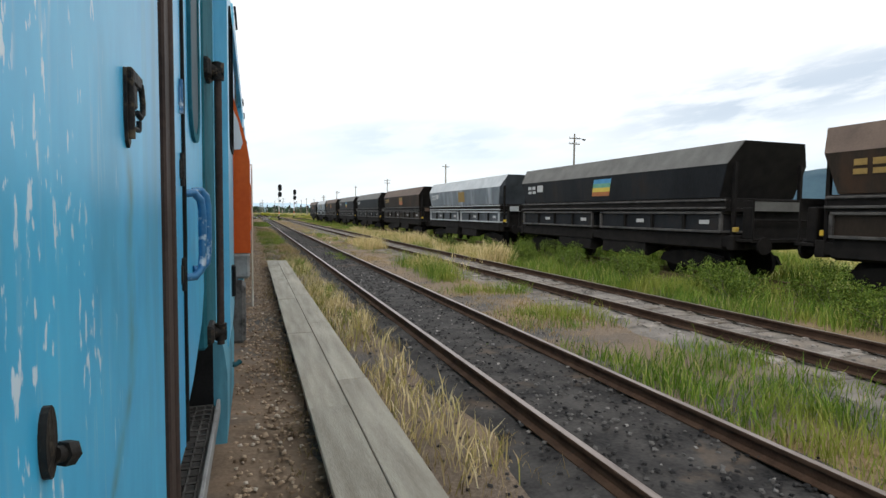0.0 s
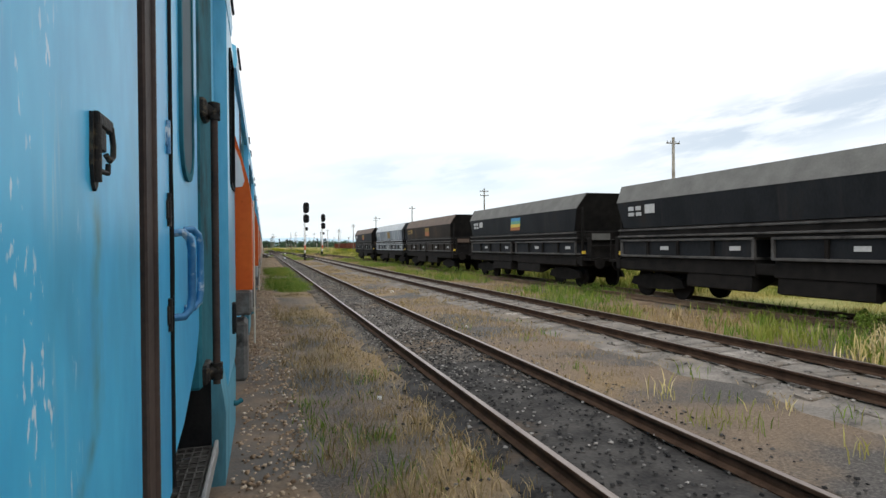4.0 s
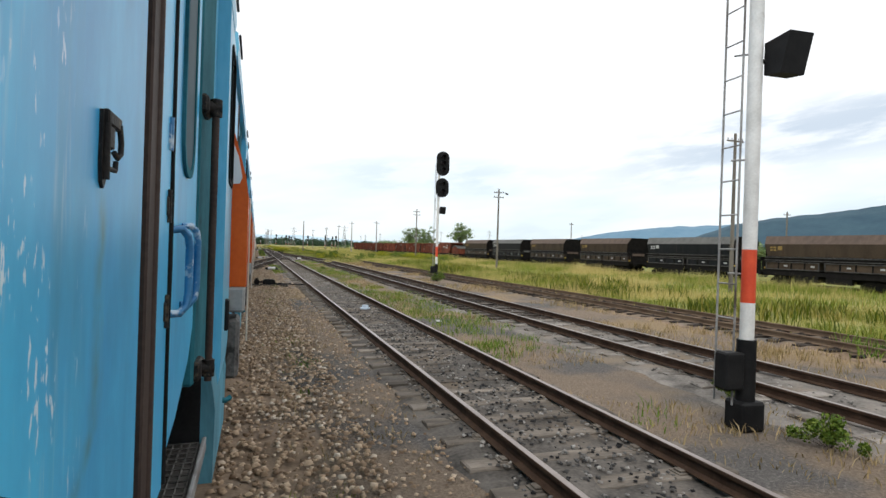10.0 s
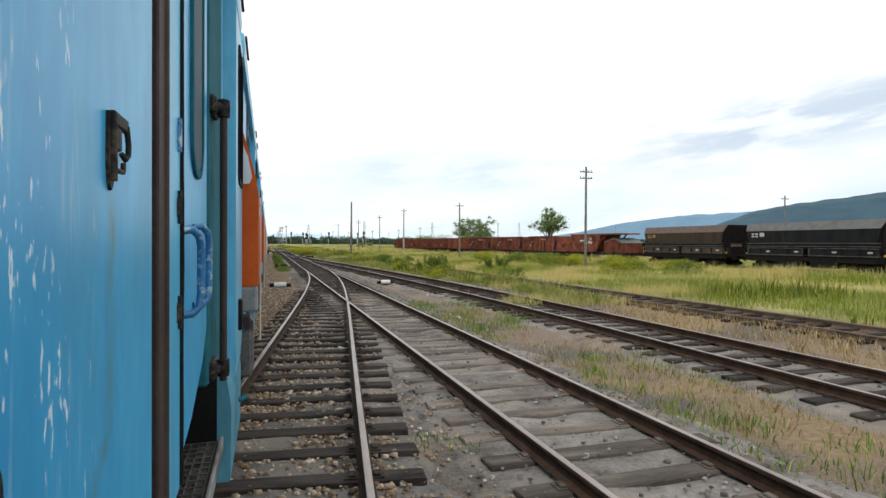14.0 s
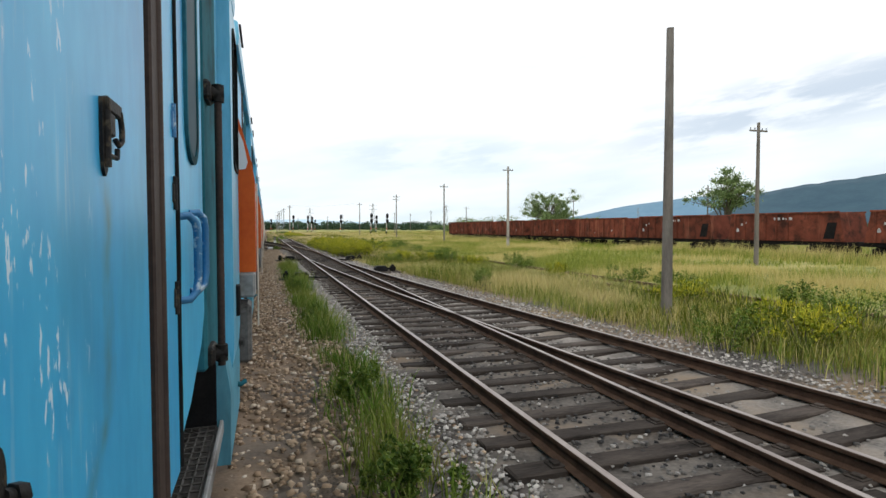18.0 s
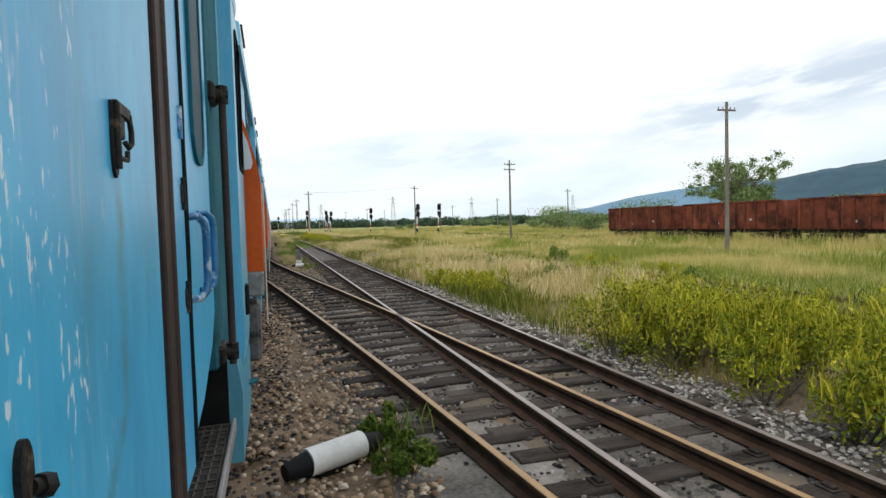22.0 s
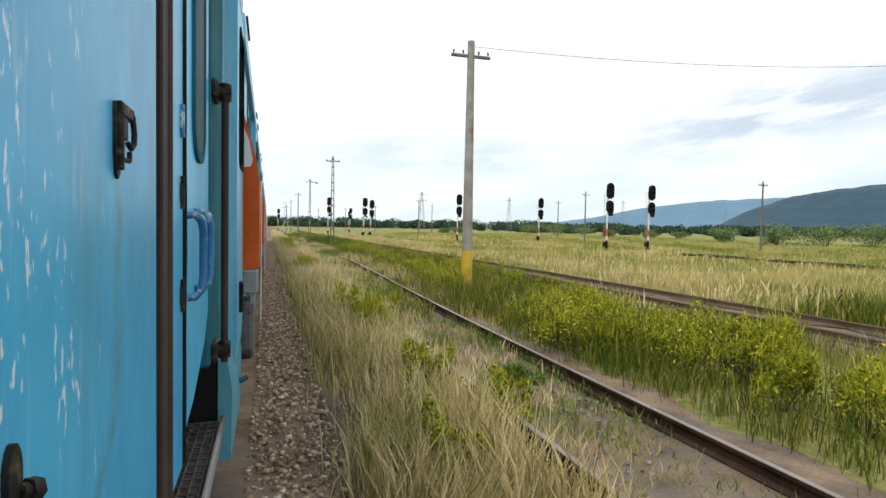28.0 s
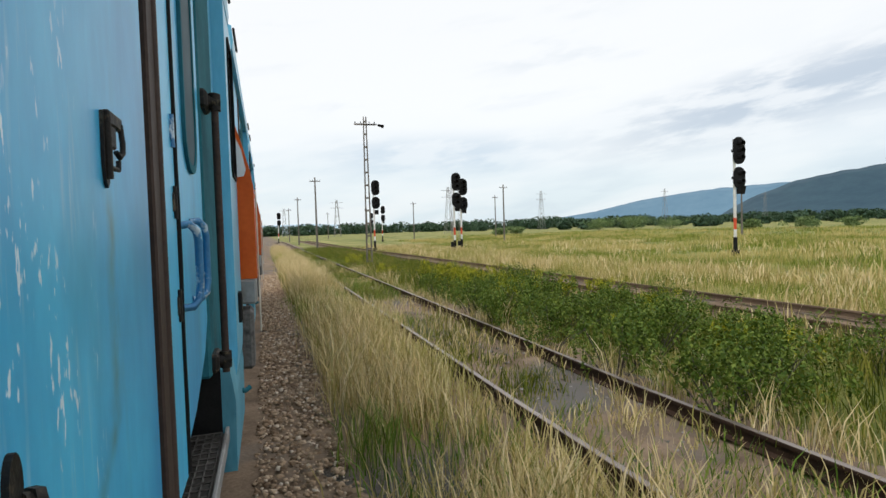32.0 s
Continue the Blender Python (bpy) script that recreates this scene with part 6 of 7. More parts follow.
grass("blond_grass", "tall blond seeding grass swaying beside the rails", M["blond"], [
    (0.75, 1.25, 344, 352, 200, 24, 0.13, 0.8, 0.007, 0.36, 1.6),
    (0.75, 2.2, 353, 366, 620, 28, 0.14, 1.0, 0.007, 0.36, 1.6),
    (2.0, 2.4, 356, 480, 900, 24, 0.13, 0.7, 0.007, 0.38, 1.6),
    (2.5, 3.95, 380, 416, 160, 22, 0.15, 0.42, 0.007, 0.42, 1.6),
    (4.0, 4.9, 372, 440, 240, 22, 0.15, 0.6, 0.007, 0.4, 1.6),
    (4.9, 6.4, 293, 346, 1300, 22, 0.16, 0.72, 0.008, 0.36, 1.6),
    (8.5, 17, 372, 480, 2400, 18, 0.22, 0.66, 0.016, 0.36, 1.6),
    (0.80, 2.0, 358, 480, 4600, 26, 0.13, 0.88, 0.007, 0.36, 1.6),
    (2.5, 3.9, 360, 480, 600, 18, 0.14, 0.45, 0.008, 0.4, 1.6),
    (4.5, 6.5, 340, 400, 420, 18, 0.16, 0.62, 0.009, 0.36, 1.6),
    (5.8, 10.5, 293.2, 346, 4200, 20, 0.16, 0.78, 0.008, 0.36, 1.6),
    (8.9, 10.2, 21, 25, 90, 34, 0.17, 1.05, 0.012, 0.36, 1.6),
    (5.6, 6.9, 17, 21, 50, 30, 0.15, 0.7, 0.010, 0.4, 1.6),
    (5.9, 6.9, 31, 38, 110, 30, 0.15, 0.85, 0.011, 0.36, 1.6),
    (9.4, 11.6, 24, 60, 380, 30, 0.17, 0.78, 0.013, 0.36, 1.6),
    (4.6, 6.6, 36, 60, 50, 20, 0.15, 0.45, 0.009, 0.4, 1.6),
    (1.2, 1.9, 4, 26, 170, 18, 0.12, 0.36, 0.008, 0.5, 1.6),
    (0.6, 1.4, 316, 336, 260, 16, 0.12, 0.5, 0.008, 0.4, 1.6),
    (12, 40, 320, 480, 1300, 16, 0.4, 0.7, 0.028, 0.36, 1.5)], 33, keep=-0.2, patch=0.25)
grass("meadow_grass", "mixed green and straw meadow grass", M["meadow"], [
    (4.85, 11.0, 232, 270, 3600, 18, 0.20, 0.52, 0.009, 0.38, 1.2),
    (8.0, 11.0, 270, 300, 2200, 20, 0.20, 0.52, 0.009, 0.38, 1.2),
    (7.9, 12.0, 198, 236, 2400, 18, 0.2, 0.42, 0.013, 0.38, 1.2),
    (9.4, 10.6, 338, 480, 1500, 18, 0.20, 0.60, 0.0085, 0.38, 1.2),
    (8.2, 12.6, 200, 480, 2600, 16, 0.22, 0.50, 0.010, 0.38, 1.2),
    (10.8, 14.2, 205, 480, 3200, 14, 0.25, 0.34, 0.012, 0.4, 1.2)], 34, keep=-0.5, patch=0.12)
grass("field_grass", "tall mixed green and straw grass of the field", M["field"], [
    (14.8, 24, 60, 250, 8000, 18, 0.30, 0.66, 0.022, 0.36, 1.2),
    (13.2, 24, 250, 350, 6000, 18, 0.28, 0.58, 0.020, 0.36, 1.2),
    (12.2, 24, 350, 480, 7000, 18, 0.28, 0.58, 0.020, 0.36, 1.2),
    (24, 44, -10, 60, 1500, 14, 0.5, 0.8, 0.045, 0.35, 1.2),
    (24, 44, 60, 330, 7000, 14, 0.5, 0.70, 0.042, 0.35, 1.2),
    (31, 37, 60, 338, 3600, 16, 0.4, 1.15, 0.04, 0.3, 1.2),
    (24, 60, 330, 520, 8000, 14, 0.5, 0.66, 0.05, 0.35, 1.2),
    (44, 110, 200, 560, 5000, 14, 0.9, 0.7, 0.09, 0.35, 1.2)], 35, keep=-0.5, patch=0.12, plain=True)
grass("flowering_meadow", "tall yellow-green flowering weeds filling the meadow", M["weld_blade"], [
    (2.4, 4.9, 372, 480, 2400, 22, 0.15, 0.42, 0.008, 0.42, 1.4),
    (4.75, 9.2, 343, 400, 3400, 24, 0.20, 0.80, 0.008, 0.36, 1.5),
    (9.2, 16, 338, 374, 1700, 20, 0.26, 0.80, 0.018, 0.36, 1.5),
    (4.8, 6.4, 292, 346, 1500, 22, 0.18, 0.62, 0.008, 0.36, 1.4),
    (6.4, 11, 300, 346, 900, 22, 0.2, 0.62, 0.012, 0.36, 1.4),
    (4.9, 9.0, 400, 480, 1700, 22, 0.20, 0.75, 0.008, 0.36, 1.5),
    (5.2, 11.0, 226, 272, 1800, 22, 0.20, 0.60, 0.009, 0.36, 1.4),
    (8.4, 12.5, 200, 330, 1300, 20, 0.24, 0.62, 0.016, 0.36, 1.4),
    (15, 22, 70, 200, 1500, 18, 0.3, 0.8, 0.03, 0.36, 1.4)], 36, keep=0.0, patch=0.22)


grass("meadow_weeds", "low olive grass and weeds filling the meadow", M["weld_blade"], [
    (4.7, 9.6, 338, 480, 6000, 18, 0.20, 0.52, 0.009, 0.38, 1.4),
    (4.9, 11, 290, 340, 2600, 18, 0.20, 0.42, 0.009, 0.38, 1.4)], 37, keep=-0.6, patch=0.2)


def leaf_cloud(centres, radii, count, size, rs, soft=False):
    """Loose leaves about ellipsoids, denser to the outside."""
    k = rs.randint(0, len(centres), count)
    d = rs.normal(size=(count, 3))
    d /= np.linalg.norm(d, axis=1)[:, None]
    r_ = np.abs(rs.normal(0, 0.75, count)) if soft else rs.uniform(0.35, 1.05, count) ** 0.6
    p = centres[k] + d * radii[k] * r_[:, None]
    a_ = rs.normal(size=(count, 3))
    a_ /= np.linalg.norm(a_, axis=1)[:, None]
    b_ = np.cross(a_, rs.normal(size=(count, 3)))
    b_ /= np.linalg.norm(b_, axis=1)[:, None]
    s = size * rs.uniform(0.5, 1.3, count)[:, None]
    v = np.empty((count, 4, 3))
    v[:, 0], v[:, 1], v[:, 2], v[:, 3] = p - a_ * s, p + b_ * s * 0.5, p + a_ * s, p - b_ * s * 0.5
    return v


LEAF = [(0, 1, 2), (0, 2, 3)]


def bush(name, label, category, x, y, wide, tall, leaves, size, material, seed, group="", shoots=True):
    """Stems from one foot and a loose uneven crown."""
    rs = np.random.RandomState(seed)
    t = thing(name, label, category, (x, y, GROUND), group)
    n = max(9, int(20 * wide)) if shoots else max(5, int(8 * wide))
    thick, deep = (0.15, 0.26) if shoots else (0.3, 0.24)
    c = np.stack([rs.normal(0, wide * 0.3, n), rs.normal(0, wide * 0.3, n), rs.uniform(0.25, 0.8, n) * tall], 1)
    r_ = np.stack([np.full(n, thick * wide), np.full(n, thick * wide), np.full(n, deep * tall)], 1) * rs.uniform(0.6, 1.2, (n, 1))
    g = Geo()
    for p in c[: 9]:
        g.tube([(p[0] * 0.2, p[1] * 0.2, 0), (p[0] * 0.6, p[1] * 0.6, p[2] * 0.55), tuple(p)], 0.012 * tall, 5, 0.004 * tall)
    part("stalk", g, M["bark"], t)
    v = leaf_cloud(c, r_, leaves, size, rs)
    v[:, :, 2] = np.maximum(v[:, :, 2], 0.02)
    part("foliage", soup("foliage", v, LEAF, material), material, t)
    if shoots and material in (M["weld"], M["weld_bright"]):
        m_ = n * 22
        k = rs.randint(0, n, m_)
        f_ = blade_cloud(c[k, 0] + rs.normal(0, 0.09 * wide, m_), c[k, 1] + rs.normal(0, 0.09 * wide, m_), c[k, 2] + 0.05 * tall, tall * rs.uniform(0.08, 0.28, m_), np.full(m_, 0.008), 0.5, rs, 1.2)
        tagged(part("flowering_top", soup("flowering_top", f_, BLADE, M["flower"]), M["flower"], t), "small upright yellow flower spikes", kind="stuff")
    return t


rs = np.random.RandomState(77)
# yellow-green flowering weeds: a hedge of them, then scattered ones
for k in range(84):
    bush("flowering_weed", "yellow-green flowering weed clump beside the track", "weed", 4.98 + 0.5 * (k % 5) + rs.uniform(-0.15, 0.2), 272.0 + k * 0.245 + rs.uniform(-0.3, 0.3), rs.uniform(0.9, 1.15), rs.uniform(0.95, 1.35), 1700, 0.029, M["weld"], 100 + k, "flowering weeds")
for k, (x, y, w, h_) in enumerate(((1.6, 371.2, 0.75, 0.95), (1.75, 372.6, 0.65, 0.85), (1.45, 364.5, 0.6, 0.7), (5.6, 368.0, 0.9, 0.85), (6.4, 370.5, 1.0, 0.9), (7.1, 366.8, 1.0, 0.8), (6.0, 364.5, 1.0, 0.9), (1.6, 382.3, 0.75, 0.95), (1.35, 383.6, 0.7, 0.9), (1.7, 384.4, 0.6, 0.8), (5.2, 379, 1.0, 0.95), (5.0, 381.5, 1.0, 0.9), (5.3, 376.5, 1.0, 0.9), (6.0, 380, 1.1, 1.0), (5.6, 378, 0.9, 0.7), (6.1, 383, 1.0, 0.8), (5.9, 388, 1.0, 0.8), (6.6, 393, 1.0, 0.8),
                                  (1.6, 404, 0.6, 0.7), (1.4, 406, 0.6, 0.8), (5.8, 399, 0.9, 0.8), (6.4, 404, 1.0, 0.8), (6.0, 354, 0.9, 0.8), (6.6, 357, 0.9, 0.8), (7.4, 361, 0.9, 0.8), (1.2, 356, 0.4, 0.5), (5.8, 424, 1.0, 0.9), (6.2, 428, 1.1, 0.9), (1.2, 449, 0.7, 0.9), (5.0, 445, 0.9, 0.8), (12.3, 300, 0.9, 0.7), (5.4, 297.8, 0.8, 0.85), (6.1, 300.6, 0.7, 0.7), (9.5, 264, 0.8, 0.7), (8.4, 268, 0.8, 0.7))):
    bush("flowering_weed", "yellow-green flowering weed clump in tall grass", "weed", x, y, w, h_, 2200, 0.024, M["weld_bright"], 200 + k, "flowering weeds")
for k in range(46):
    bush("flowering_weed", "yellow-green flowering weed clump in tall grass", "weed", rs.uniform(4.9, 8.6), 356 + 1.75 * k + rs.uniform(-0.8, 0.8), rs.uniform(0.7, 1.0), rs.uniform(0.65, 0.95), 1400, 0.028, M["weld"], 240 + k, "flowering weeds")
for k, (x, y, w, h_) in enumerate(((4.9, 368.2, 1.2, 1.15), (5.3, 369.4, 1.2, 1.1), (1.75, 370.0, 0.8, 1.0), (2.3, 365.6, 0.7, 0.65), (6.6, 366.4, 1.3, 1.1), (5.9, 367.0, 1.2, 1.05), (7.2, 364.6, 1.2, 1.0), (1.9, 366.8, 0.6, 0.7), (5.35, 299.4, 1.0, 0.75), (5.3, 302.2, 0.8, 0.6), (5.35, 305.6, 0.8, 0.6), (1.5, 396.8, 0.8, 1.0), (1.65, 408.6, 1.0, 1.2), (1.5, 409.8, 0.9, 1.1))):
    bush("flowering_weed", "tall yellow-green flowering weed clump in grass", "weed", x, y, w, h_, 2600, 0.026, M["weld_bright"], 700 + k, "flowering weeds")
for k in range(26):
    bush("green_weed", "tall dark green weed clump beside the rails", "weed", 4.55 + 0.55 * (k % 5) + rs.uniform(-0.2, 0.2), 415.2 + k * 0.42 + rs.uniform(-0.3, 0.3), rs.uniform(0.9, 1.2), rs.uniform(0.75, 1.05), 1700, 0.03, M["weed"], 730 + k, "green weeds")
# leafy green weeds
WEEDS = [(10.6 + 0.37 * (k % 5), 6.5 + 0.72 * k, 1.0, 0.75 + 0.12 * (k % 4)) for k in range(26)] + [(11.3, 10.8, 1.0, 0.8), (11.9, 9.3, 1.0, 0.8), (12.4, 8.2, 1.0, 0.8), (15.2, 17.6, 1.2, 1.0), (15.6, 20.5, 1.2, 1.0), (15.4, 14.5, 1.2, 1.0), (15.8, 24.0, 1.3, 1.1), (16.3, 28.0, 1.3, 1.1), (15.0, 11.5, 1.2, 1.0), (12.7, 25.0, 1.1, 1.25), (12.6, 22.6, 0.9, 1.0), (15.5, 33, 1.2, 1.0), (15.2, 8.5, 1.2, 1.0), (13.0, 59.5, 0.9, 0.9), (12.4, 61.5, 0.8, 0.7), (12.3, 15.2, 0.9, 0.7), (12.0, 17.0, 0.8, 0.6), (12.5, 20.0, 0.9, 0.8), (11.8, 24, 0.8, 0.9), (11.6, 27, 0.8, 0.9), (11.9, 30, 0.7, 0.8), (12.2, 12.0, 0.9, 0.6), (11.8, 34, 0.7, 0.8),
         (12.2, 72, 0.7, 0.6), (12.1, 88, 0.8, 0.7), (12.0, 90, 0.7, 0.7), (11.9, 95, 0.6, 0.5), (5.5, 178.8, 0.3, 0.3), (5.6, 180.6, 0.25, 0.25), (1.0, 251, 0.45, 0.5), (1.05, 236.5, 0.5, 0.55), (0.95, 239, 0.45, 0.5), (1.0, 245.0, 0.4, 0.45), (1.0, 288.6, 0.5, 0.4), (0.9, 289.3, 0.45, 0.4), (15.2, 2.0, 1.2, 1.0), (15.4, 4.2, 1.2, 1.1), (15.1, 6.2, 1.2, 1.0), (16.0, 0.5, 1.2, 1.0), (12.3, 5.8, 1.0, 0.8), (12.5, 3.6, 1.0, 0.8), (6.2, 135.0, 0.6, 0.4), (10.9, 164.2, 0.8, 0.7), (11.4, 165.5, 0.9, 0.8), (6.8, 137, 0.5, 0.35),
         (7.4, 240, 1.0, 0.8), (8.8, 236, 1.1, 0.8), (11, 230, 1.0, 0.9), (12, 246, 1.0, 0.7), (7.0, 250, 0.9, 0.8), (7.0, 264, 0.9, 0.7), (3.2, 367, 0.5, 0.35), (3.1, 358, 0.5, 0.35), (3.2, 352.5, 0.5, 0.4), (3.3, 350.4, 0.5, 0.4), (2.9, 355, 0.5, 0.4), (3.4, 356.5, 0.5, 0.4), (1.7, 351.2, 0.6, 0.5), (1.5, 352.4, 0.6, 0.5), (6.6, 412, 1.2, 0.9), (7.6, 416, 1.3, 0.9), (6.2, 420, 1.1, 0.8), (8.2, 421, 1.3, 0.9), (7.0, 432, 1.2, 0.9)]
for k, (x, y, w, h_) in enumerate(WEEDS):
    bush("green_weed", "leafy green weed clump growing by the rails", "weed", x, y, w, h_, 1700, 0.026, M["weed"], 300 + k, "green weeds")
for k in range(44):
    bush("green_weed", "leafy green weed clump in the meadow", "weed", 8.4 + 6.5 * rs.uniform(0, 1) ** 1.3, 212 + k * 2.3 + rs.uniform(-1.5, 1.5), rs.uniform(0.8, 1.5), rs.uniform(0.6, 1.05), 1300, 0.035, M["weed"] if k % 3 else M["weld"], 800 + k, "green weeds")
# taller growth on the strip before the wagons
for k, (x, y, w, h_) in enumerate(((11.9, 220.2, 1.0, 1.45), (11.5, 221.4, 0.8, 1.2), (11.0, 236.6, 1.2, 1.1), (16.5, 222.5, 0.9, 1.0), (18.4, 224.0, 1.0, 1.1))):
    bush("green_weed", "tall leafy green weed clump in the meadow", "weed", x, y, w, h_, 3800, 0.036, M["weed"], 900 + k, "green weeds")
for k in range(22):
    bush("flowering_weed", "tall yellow-green weed clump before the wagons", "weed", 23.5 + 5.0 * rs.uniform(0, 1), 214 + k * 1.5 + rs.uniform(-0.6, 0.6), rs.uniform(1.5, 2.4), rs.uniform(0.9, 1.35), 1700, 0.05, M["weld"] if k % 3 else M["weed"], 930 + k, "flowering weeds")
# bushes in the field
for k, (x, y, w, h_) in enumerate(((56, 391, 11, 5.6), (61, 396, 9, 5.0), (90, 432, 8, 4.2), (84, 436, 7, 4), (98, 430, 9, 4), (76, 440, 6, 3.0), (53.8, 373, 8, 3.8), (53.4, 355.6, 10, 5.2), (58, 380, 8, 3.4), (62, 366, 9, 3.0), (66, 372, 6, 3.5), (97, 560, 10, 4.2), (106, 556, 11, 4.4), (114, 550, 10, 3.6), (93, 500, 5, 2.4), (104, 498, 6, 2.5), (112, 494, 5, 2.2), (58, 545, 5, 2.2), (64, 548, 5, 2.4), (50, 305, 4, 3.0), (53, 268, 4, 3.2), (52, 225, 5, 3.4), (60, 330, 5, 4.5), (48, 260, 3.5, 2.8), (55, 180, 5, 4))):
    bush("bush", "dark green bush standing in the field", "bush", x, y, w * 0.62, h_, 3000, 0.16, M["leaf"], 400 + k, "field bushes", False)


def tree(x, y, tall, wide, seed, label):
    """A forked trunk, limbs, and leaf clumps at the limb ends with gaps between."""
    rs = np.random.RandomState(seed)
    t = thing("tree", label, "tree", (x, y, GROUND))
    g = Geo()
    fork = tall * 0.22
    g.tube([(0, 0, -0.1), (0.05, 0.03, fork * 0.5), (0.0, 0.1, fork)], 0.045 * tall * 0.6, 10, 0.03 * tall * 0.6)
    ends = []
    for k in range(14):
        a_ = 2 * math.pi * k / 14 * 2.0 + rs.uniform(-0.3, 0.3)
        out_, up_ = wide * rs.uniform(0.08, 0.46), tall * rs.uniform(0.36, 1.0)
        e = (math.cos(a_) * out_, math.sin(a_) * out_, up_)
        m_ = (e[0] * 0.45 + rs.normal(0, 0.1), e[1] * 0.45, fork + (up_ - fork) * 0.55)
        g.tube([(0, 0.1, fork * 0.9), m_, e], 0.013 * tall, 6, 0.003 * tall)
        ends.append(e)
        for j in range(4):
            e2 = (e[0] + rs.normal(0, wide * 0.13), e[1] + rs.normal(0, wide * 0.13), m_[2] + (e[2] - m_[2]) * rs.uniform(0.3, 1.1))
            g.tube([m_, e2], 0.006 * tall, 5, 0.002 * tall)
            ends.append(e2)
    part("trunk", g, M["bark"], t)
    c = np.array(ends)
    r_ = np.stack([np.full(len(c), wide * 0.07), np.full(len(c), wide * 0.07), np.full(len(c), tall * 0.05)], 1) * rs.uniform(0.6, 1.25, (len(c), 1))
    part("crown", soup("crown", leaf_cloud(c, r_ * 1.25, 13000, 0.14, rs, True), LEAF, M["leaf"]), M["leaf"], t)
    return t


tree(62.0, 347.4, 10.6, 11.0, 501, "broad green tree standing behind the far wagons")
tree(57.5, 343.0, 9.4, 8.0, 502, "uneven green tree with gaps in its crown")
tree(59.6, 294.0, 9.8, 8.0, 503, "round green tree behind the red wagons")
tree(67.0, 351.0, 7.5, 7.0, 504, "green tree partly hidden by its neighbour")
# the far belt of woods
rs = np.random.RandomState(9)
n = 420
bx = np.concatenate([rs.uniform(-250, 900, n), rs.uniform(120, 900, 160)])
by = np.concatenate([960 + rs.uniform(-40, 60, n) - 0.12 * np.abs(bx[:n]), 640 + rs.uniform(-60, 140, 160)])
bh = np.concatenate([rs.uniform(4, 11, n), rs.uniform(2.0, 5.5, 160)])
c = np.stack([bx, by, bh * 0.5 + GROUND], 1)
r_ = np.stack([bh * 1.1, bh * 0.8, bh * 0.55], 1)
v = leaf_cloud(c, r_, 130000, 1.35, rs)
v[:, :, 2] = np.maximum(v[:, :, 2], GROUND)
tagged(part("far_woods", soup("far_woods", v, LEAF, M["leaf_far"]), M["leaf_far"]), "far belt of trees and bushes along the horizon", "woods", kind="stuff")
# far masts of a power line
for k, (x, y, top) in enumerate(((75, 640, 20), (150, 700, 22), (250, 720, 24), (34, 690, 18), (12, 780, 18), (420, 800, 26), (-8, 850, 20))):
    t = thing("pylon", "far thin lattice power pylon", "pylon", (x, y, GROUND), group="power pylons")
    g = Geo()
    for sx in (-1, 1):
        for sy in (-1, 1):
            g.tube([(sx * 1.6, sy * 1.6, 0), (sx * 0.3, sy * 0.3, top)], 0.09, 4)
    for j in range(8):
        z0, z1 = top * j / 8, top * (j + 1) / 8
        w0, w1 = 1.6 - 1.3 * j / 8, 1.6 - 1.3 * (j + 1) / 8
        g.tube([(-w0, -w0, z0), (w1, -w1, z1)], 0.05, 4)
        g.tube([(w0, w0, z0), (-w1, w1, z1)], 0.05, 4)
    for z in (top * 0.78, top * 0.92):
        g.tube([(-3, 0, z), (3, 0, z)], 0.08, 4)
    part("lattice", g, M["grey_paint"], t)

# ---- ballast stones ----
def stones(name, label, material, zones, seed):
    rs = np.random.RandomState(seed)
    base = np.array([(1, 0, -0.3), (-0.5, 0.87, -0.3), (-0.5, -0.87, -0.3), (0.5, 0.6, 0.55), (-0.75, 0.1, 0.6), (0.35, -0.7, 0.5)])
    faces = [(3, 4, 5), (0, 3, 5), (0, 1, 3), (1, 4, 3), (1, 2, 4), (2, 5, 4), (2, 0, 5)]
    all_v = []
    for line, half, y0, y1, count, size, z in zones:
        y = rs.uniform(y0, y1, count)
        x = np.array([line(v_) for v_ in y]) + rs.uniform(-half, half, count)
        s = size * rs.uniform(0.5, 1.4, count)
        a_ = rs.uniform(0, 6.28, count)
        b = base[None] * rs.uniform(0.6, 1.25, (count, 6, 3)) * s[:, None, None]
        v = np.empty((count, 6, 3))
        v[:, :, 0] = x[:, None] + b[:, :, 0] * np.cos(a_)[:, None] - b[:, :, 1] * np.sin(a_)[:, None]
        v[:, :, 1] = y[:, None] + b[:, :, 0] * np.sin(a_)[:, None] + b[:, :, 1] * np.cos(a_)[:, None]
        v[:, :, 2] = z + b[:, :, 2] * 0.7 + rs.uniform(-0.01, 0.015, count)[:, None]
        all_v.append(v)
    return tagged(part(name, soup(name, np.concatenate(all_v), faces, material), material), label, "gravel", kind="stuff")


def beside(x):
    return lambda y: x


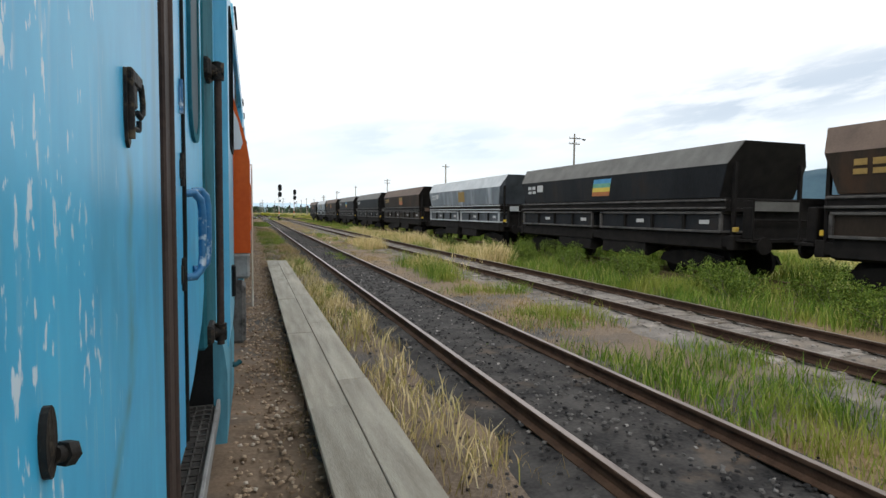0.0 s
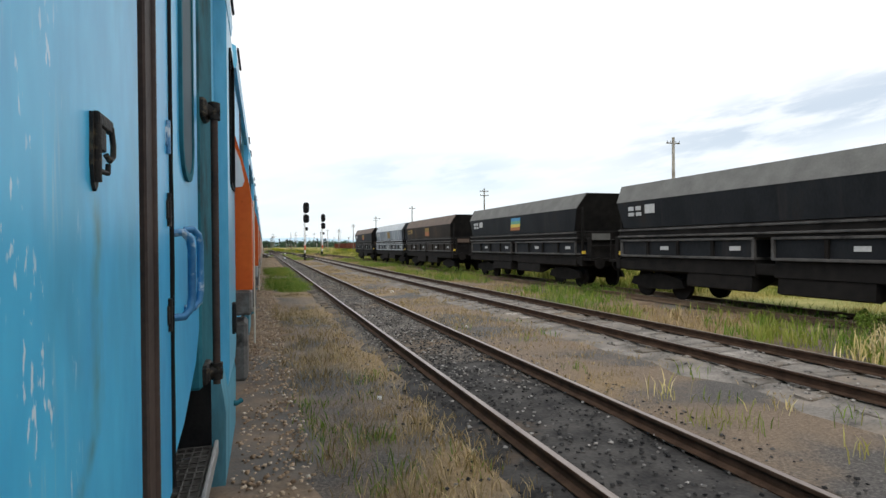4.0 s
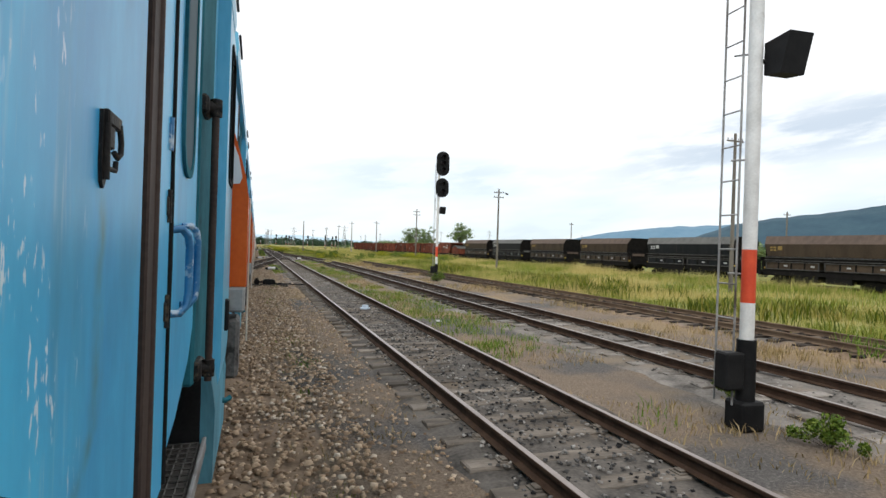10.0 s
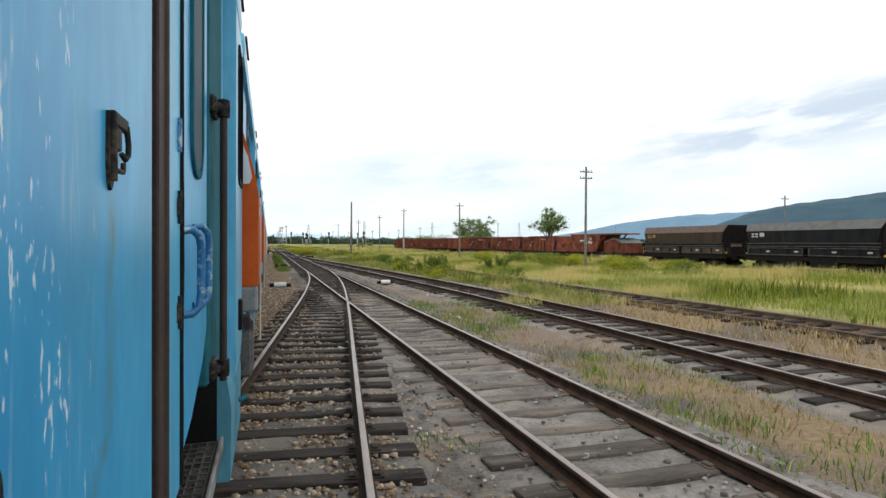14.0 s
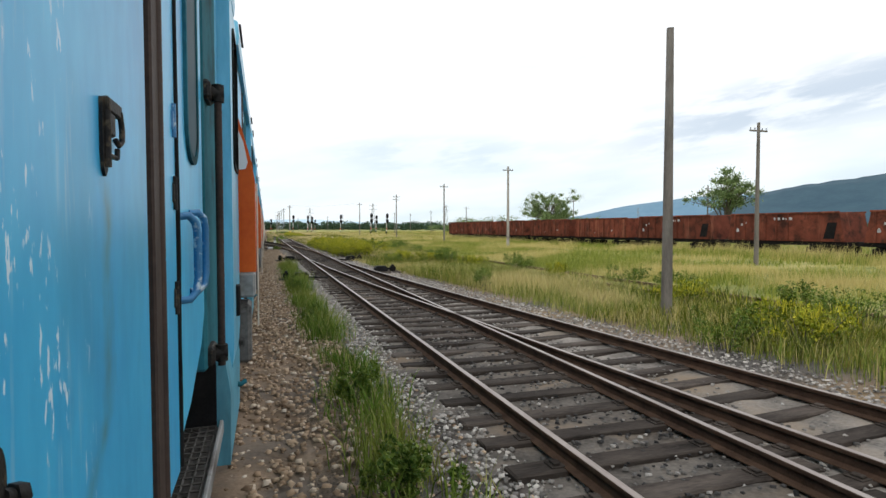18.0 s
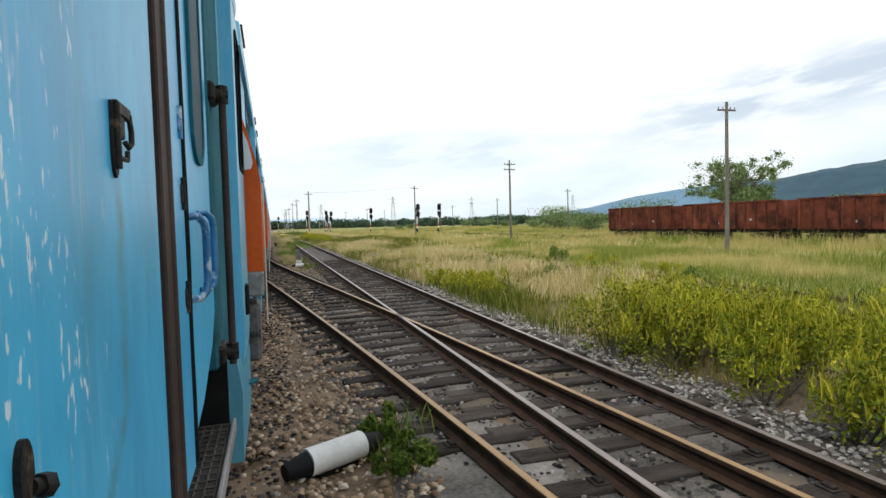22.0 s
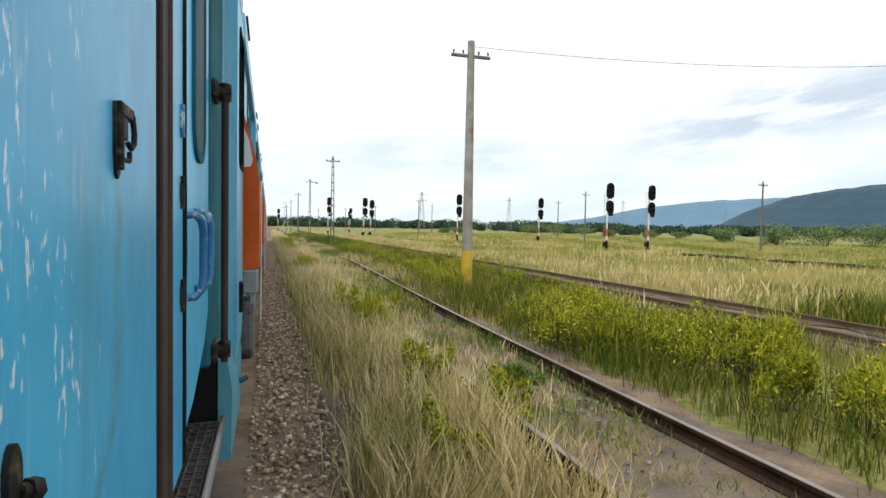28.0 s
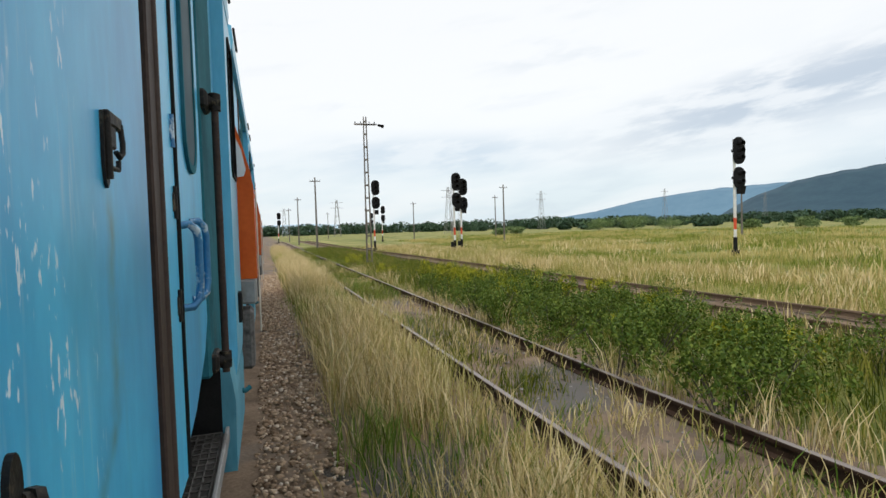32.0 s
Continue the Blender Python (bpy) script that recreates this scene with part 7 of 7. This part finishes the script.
stones("gravel", "brown and grey broken ballast stones beside the train", M["stone"], [
    (beside(0.45), 0.75, 98, 345, 46000, 0.038, -0.19), (beside(0.25), 0.4, 330, 440, 18000, 0.032, -0.19), (beside(0.1), 0.35, 0, 98, 12000, 0.024, -0.2), (beside(1.45), 0.5, 100, 330, 16000, 0.026, -0.21)], 41)
stones("fine_gravel", "small brown stones filling the gravel", M["stone"], [(beside(0.42), 0.72, 100, 345, 30000, 0.020, -0.19), (beside(0.25), 0.4, 345, 440, 14000, 0.019, -0.19)], 44)
stones("pale_gravel", "pale grey stones beside the rails", M["stone_pale"], [(beside(1.72), 0.4, 220, 268, 11000, 0.028, -0.2), (lambda y: line_second(y) + 1.6, 0.5, 205, 300, 7000, 0.03, -0.2), (beside(4.75), 0.35, 275, 346, 6000, 0.03, -0.2)], 45)
stones("grey_gravel", "grey broken ballast stones between the rails", M["stone_grey"], [
    (line_first, 1.05, 60, 172, 12000, 0.026, -0.172), (line_first, 1.5, 165, 340, 16000, 0.028, -0.185), (beside(4.7), 0.45, 195, 345, 12000, 0.03, -0.2), (line_second, 1.3, 0, 240, 14000, 0.028, -0.18), (line_first, 0.7, 340, 460, 5000, 0.03, -0.18), (beside(1.7), 0.35, 195, 300, 6000, 0.028, -0.2), (lambda y: line_second(y) + 1.75, 0.65, 196, 272, 9000, 0.03, -0.215), (line_first, 0.75, 318, 345, 6000, 0.03, -0.16)], 42)

stones("sooty_gravel", "black sooty stones between the rails", M["stone_dark"], [(line_first, 1.05, 0, 66, 14000, 0.024, -0.165), (line_first, 1.75, 0, 70, 6000, 0.022, -0.225), (line_first, 1.0, 62, 150, 10000, 0.026, -0.172), (line_first, 0.95, 206, 316, 17000, 0.026, -0.178), (line_cross_b, 0.9, 280, 325, 5000, 0.026, -0.178), (beside(-0.7), 0.85, 285, 345, 9000, 0.03, -0.178)], 43)

# ---- sleepers ----
def sleeper_mesh(long, wide, seed, material=None):
    g = Geo()
    rnd = random.Random(seed)
    c = 0.012
    g.box(-long / 2, -wide / 2, -0.14, long / 2, wide / 2, 0.0, c)
    for i, p in enumerate(g.v):
        g.v[i] = (p[0] + rnd.uniform(-0.012, 0.012), p[1] + rnd.uniform(-0.008, 0.008), p[2] + rnd.uniform(-0.006, 0.004))
    for s in (-0.7525, 0.7525):
        g.box(s - 0.17, -0.075, 0.0, s + 0.17, 0.075, 0.012)
        for d in (-0.11, 0.11):
            g.box(s + d - 0.03, -0.05, 0.012, s + d + 0.03, 0.05, 0.035, 0.006)
    return g.mesh("sleeper", material or M["wood"])


SHAPES = [sleeper_mesh(2.55, 0.25, k) for k in range(3)]
SUNK = [sleeper_mesh(2.5, 0.25, 11 + k, M["wood_grey"]) for k in range(3)]
PALE = [sleeper_mesh(2.5, 0.27, 15 + k, M["concrete_grimy"]) for k in range(2)]
LONGS = [sleeper_mesh(3.4, 0.25, 5 + k) for k in range(2)]
rnd = random.Random(8)


def lay(parent, line, y0, y1, step, shapes, z=-0.155, limit=300):
    y, n = y0, 0
    while y < y1 and n < limit:
        slope = math.atan((line(y + 1) - line(y - 1)) / 2)
        ob = part("sleeper", rnd.choice(shapes), None, parent, "", (line(y) + rnd.uniform(-0.02, 0.02), y + rnd.uniform(-0.02, 0.02), z + rnd.uniform(-0.006, 0.004)))
        ob.rotation_euler.z = -slope + rnd.uniform(-0.012, 0.012)
        y += step
        n += 1


lay(first, line_first, 172.3, 204, 0.66, SUNK, -0.162)
lay(first, line_first, 204, 360, 0.64, SHAPES, limit=250)
lay(first_old, line_first, 72, 172, 0.66, SUNK, -0.181)
lay(second, line_second, 0, 146, 0.86, PALE, -0.184)
lay(cross_a, line_cross_a, 176, 206, 0.64, SHAPES, -0.158)
lay(cross_b, line_cross_b, 289, 330, 0.64, SHAPES, -0.158)
lay(second, line_second, 146, 262, 0.66, SHAPES, -0.16)
lay(third, line_third, 130, 215, 0.7, SHAPES, -0.165)
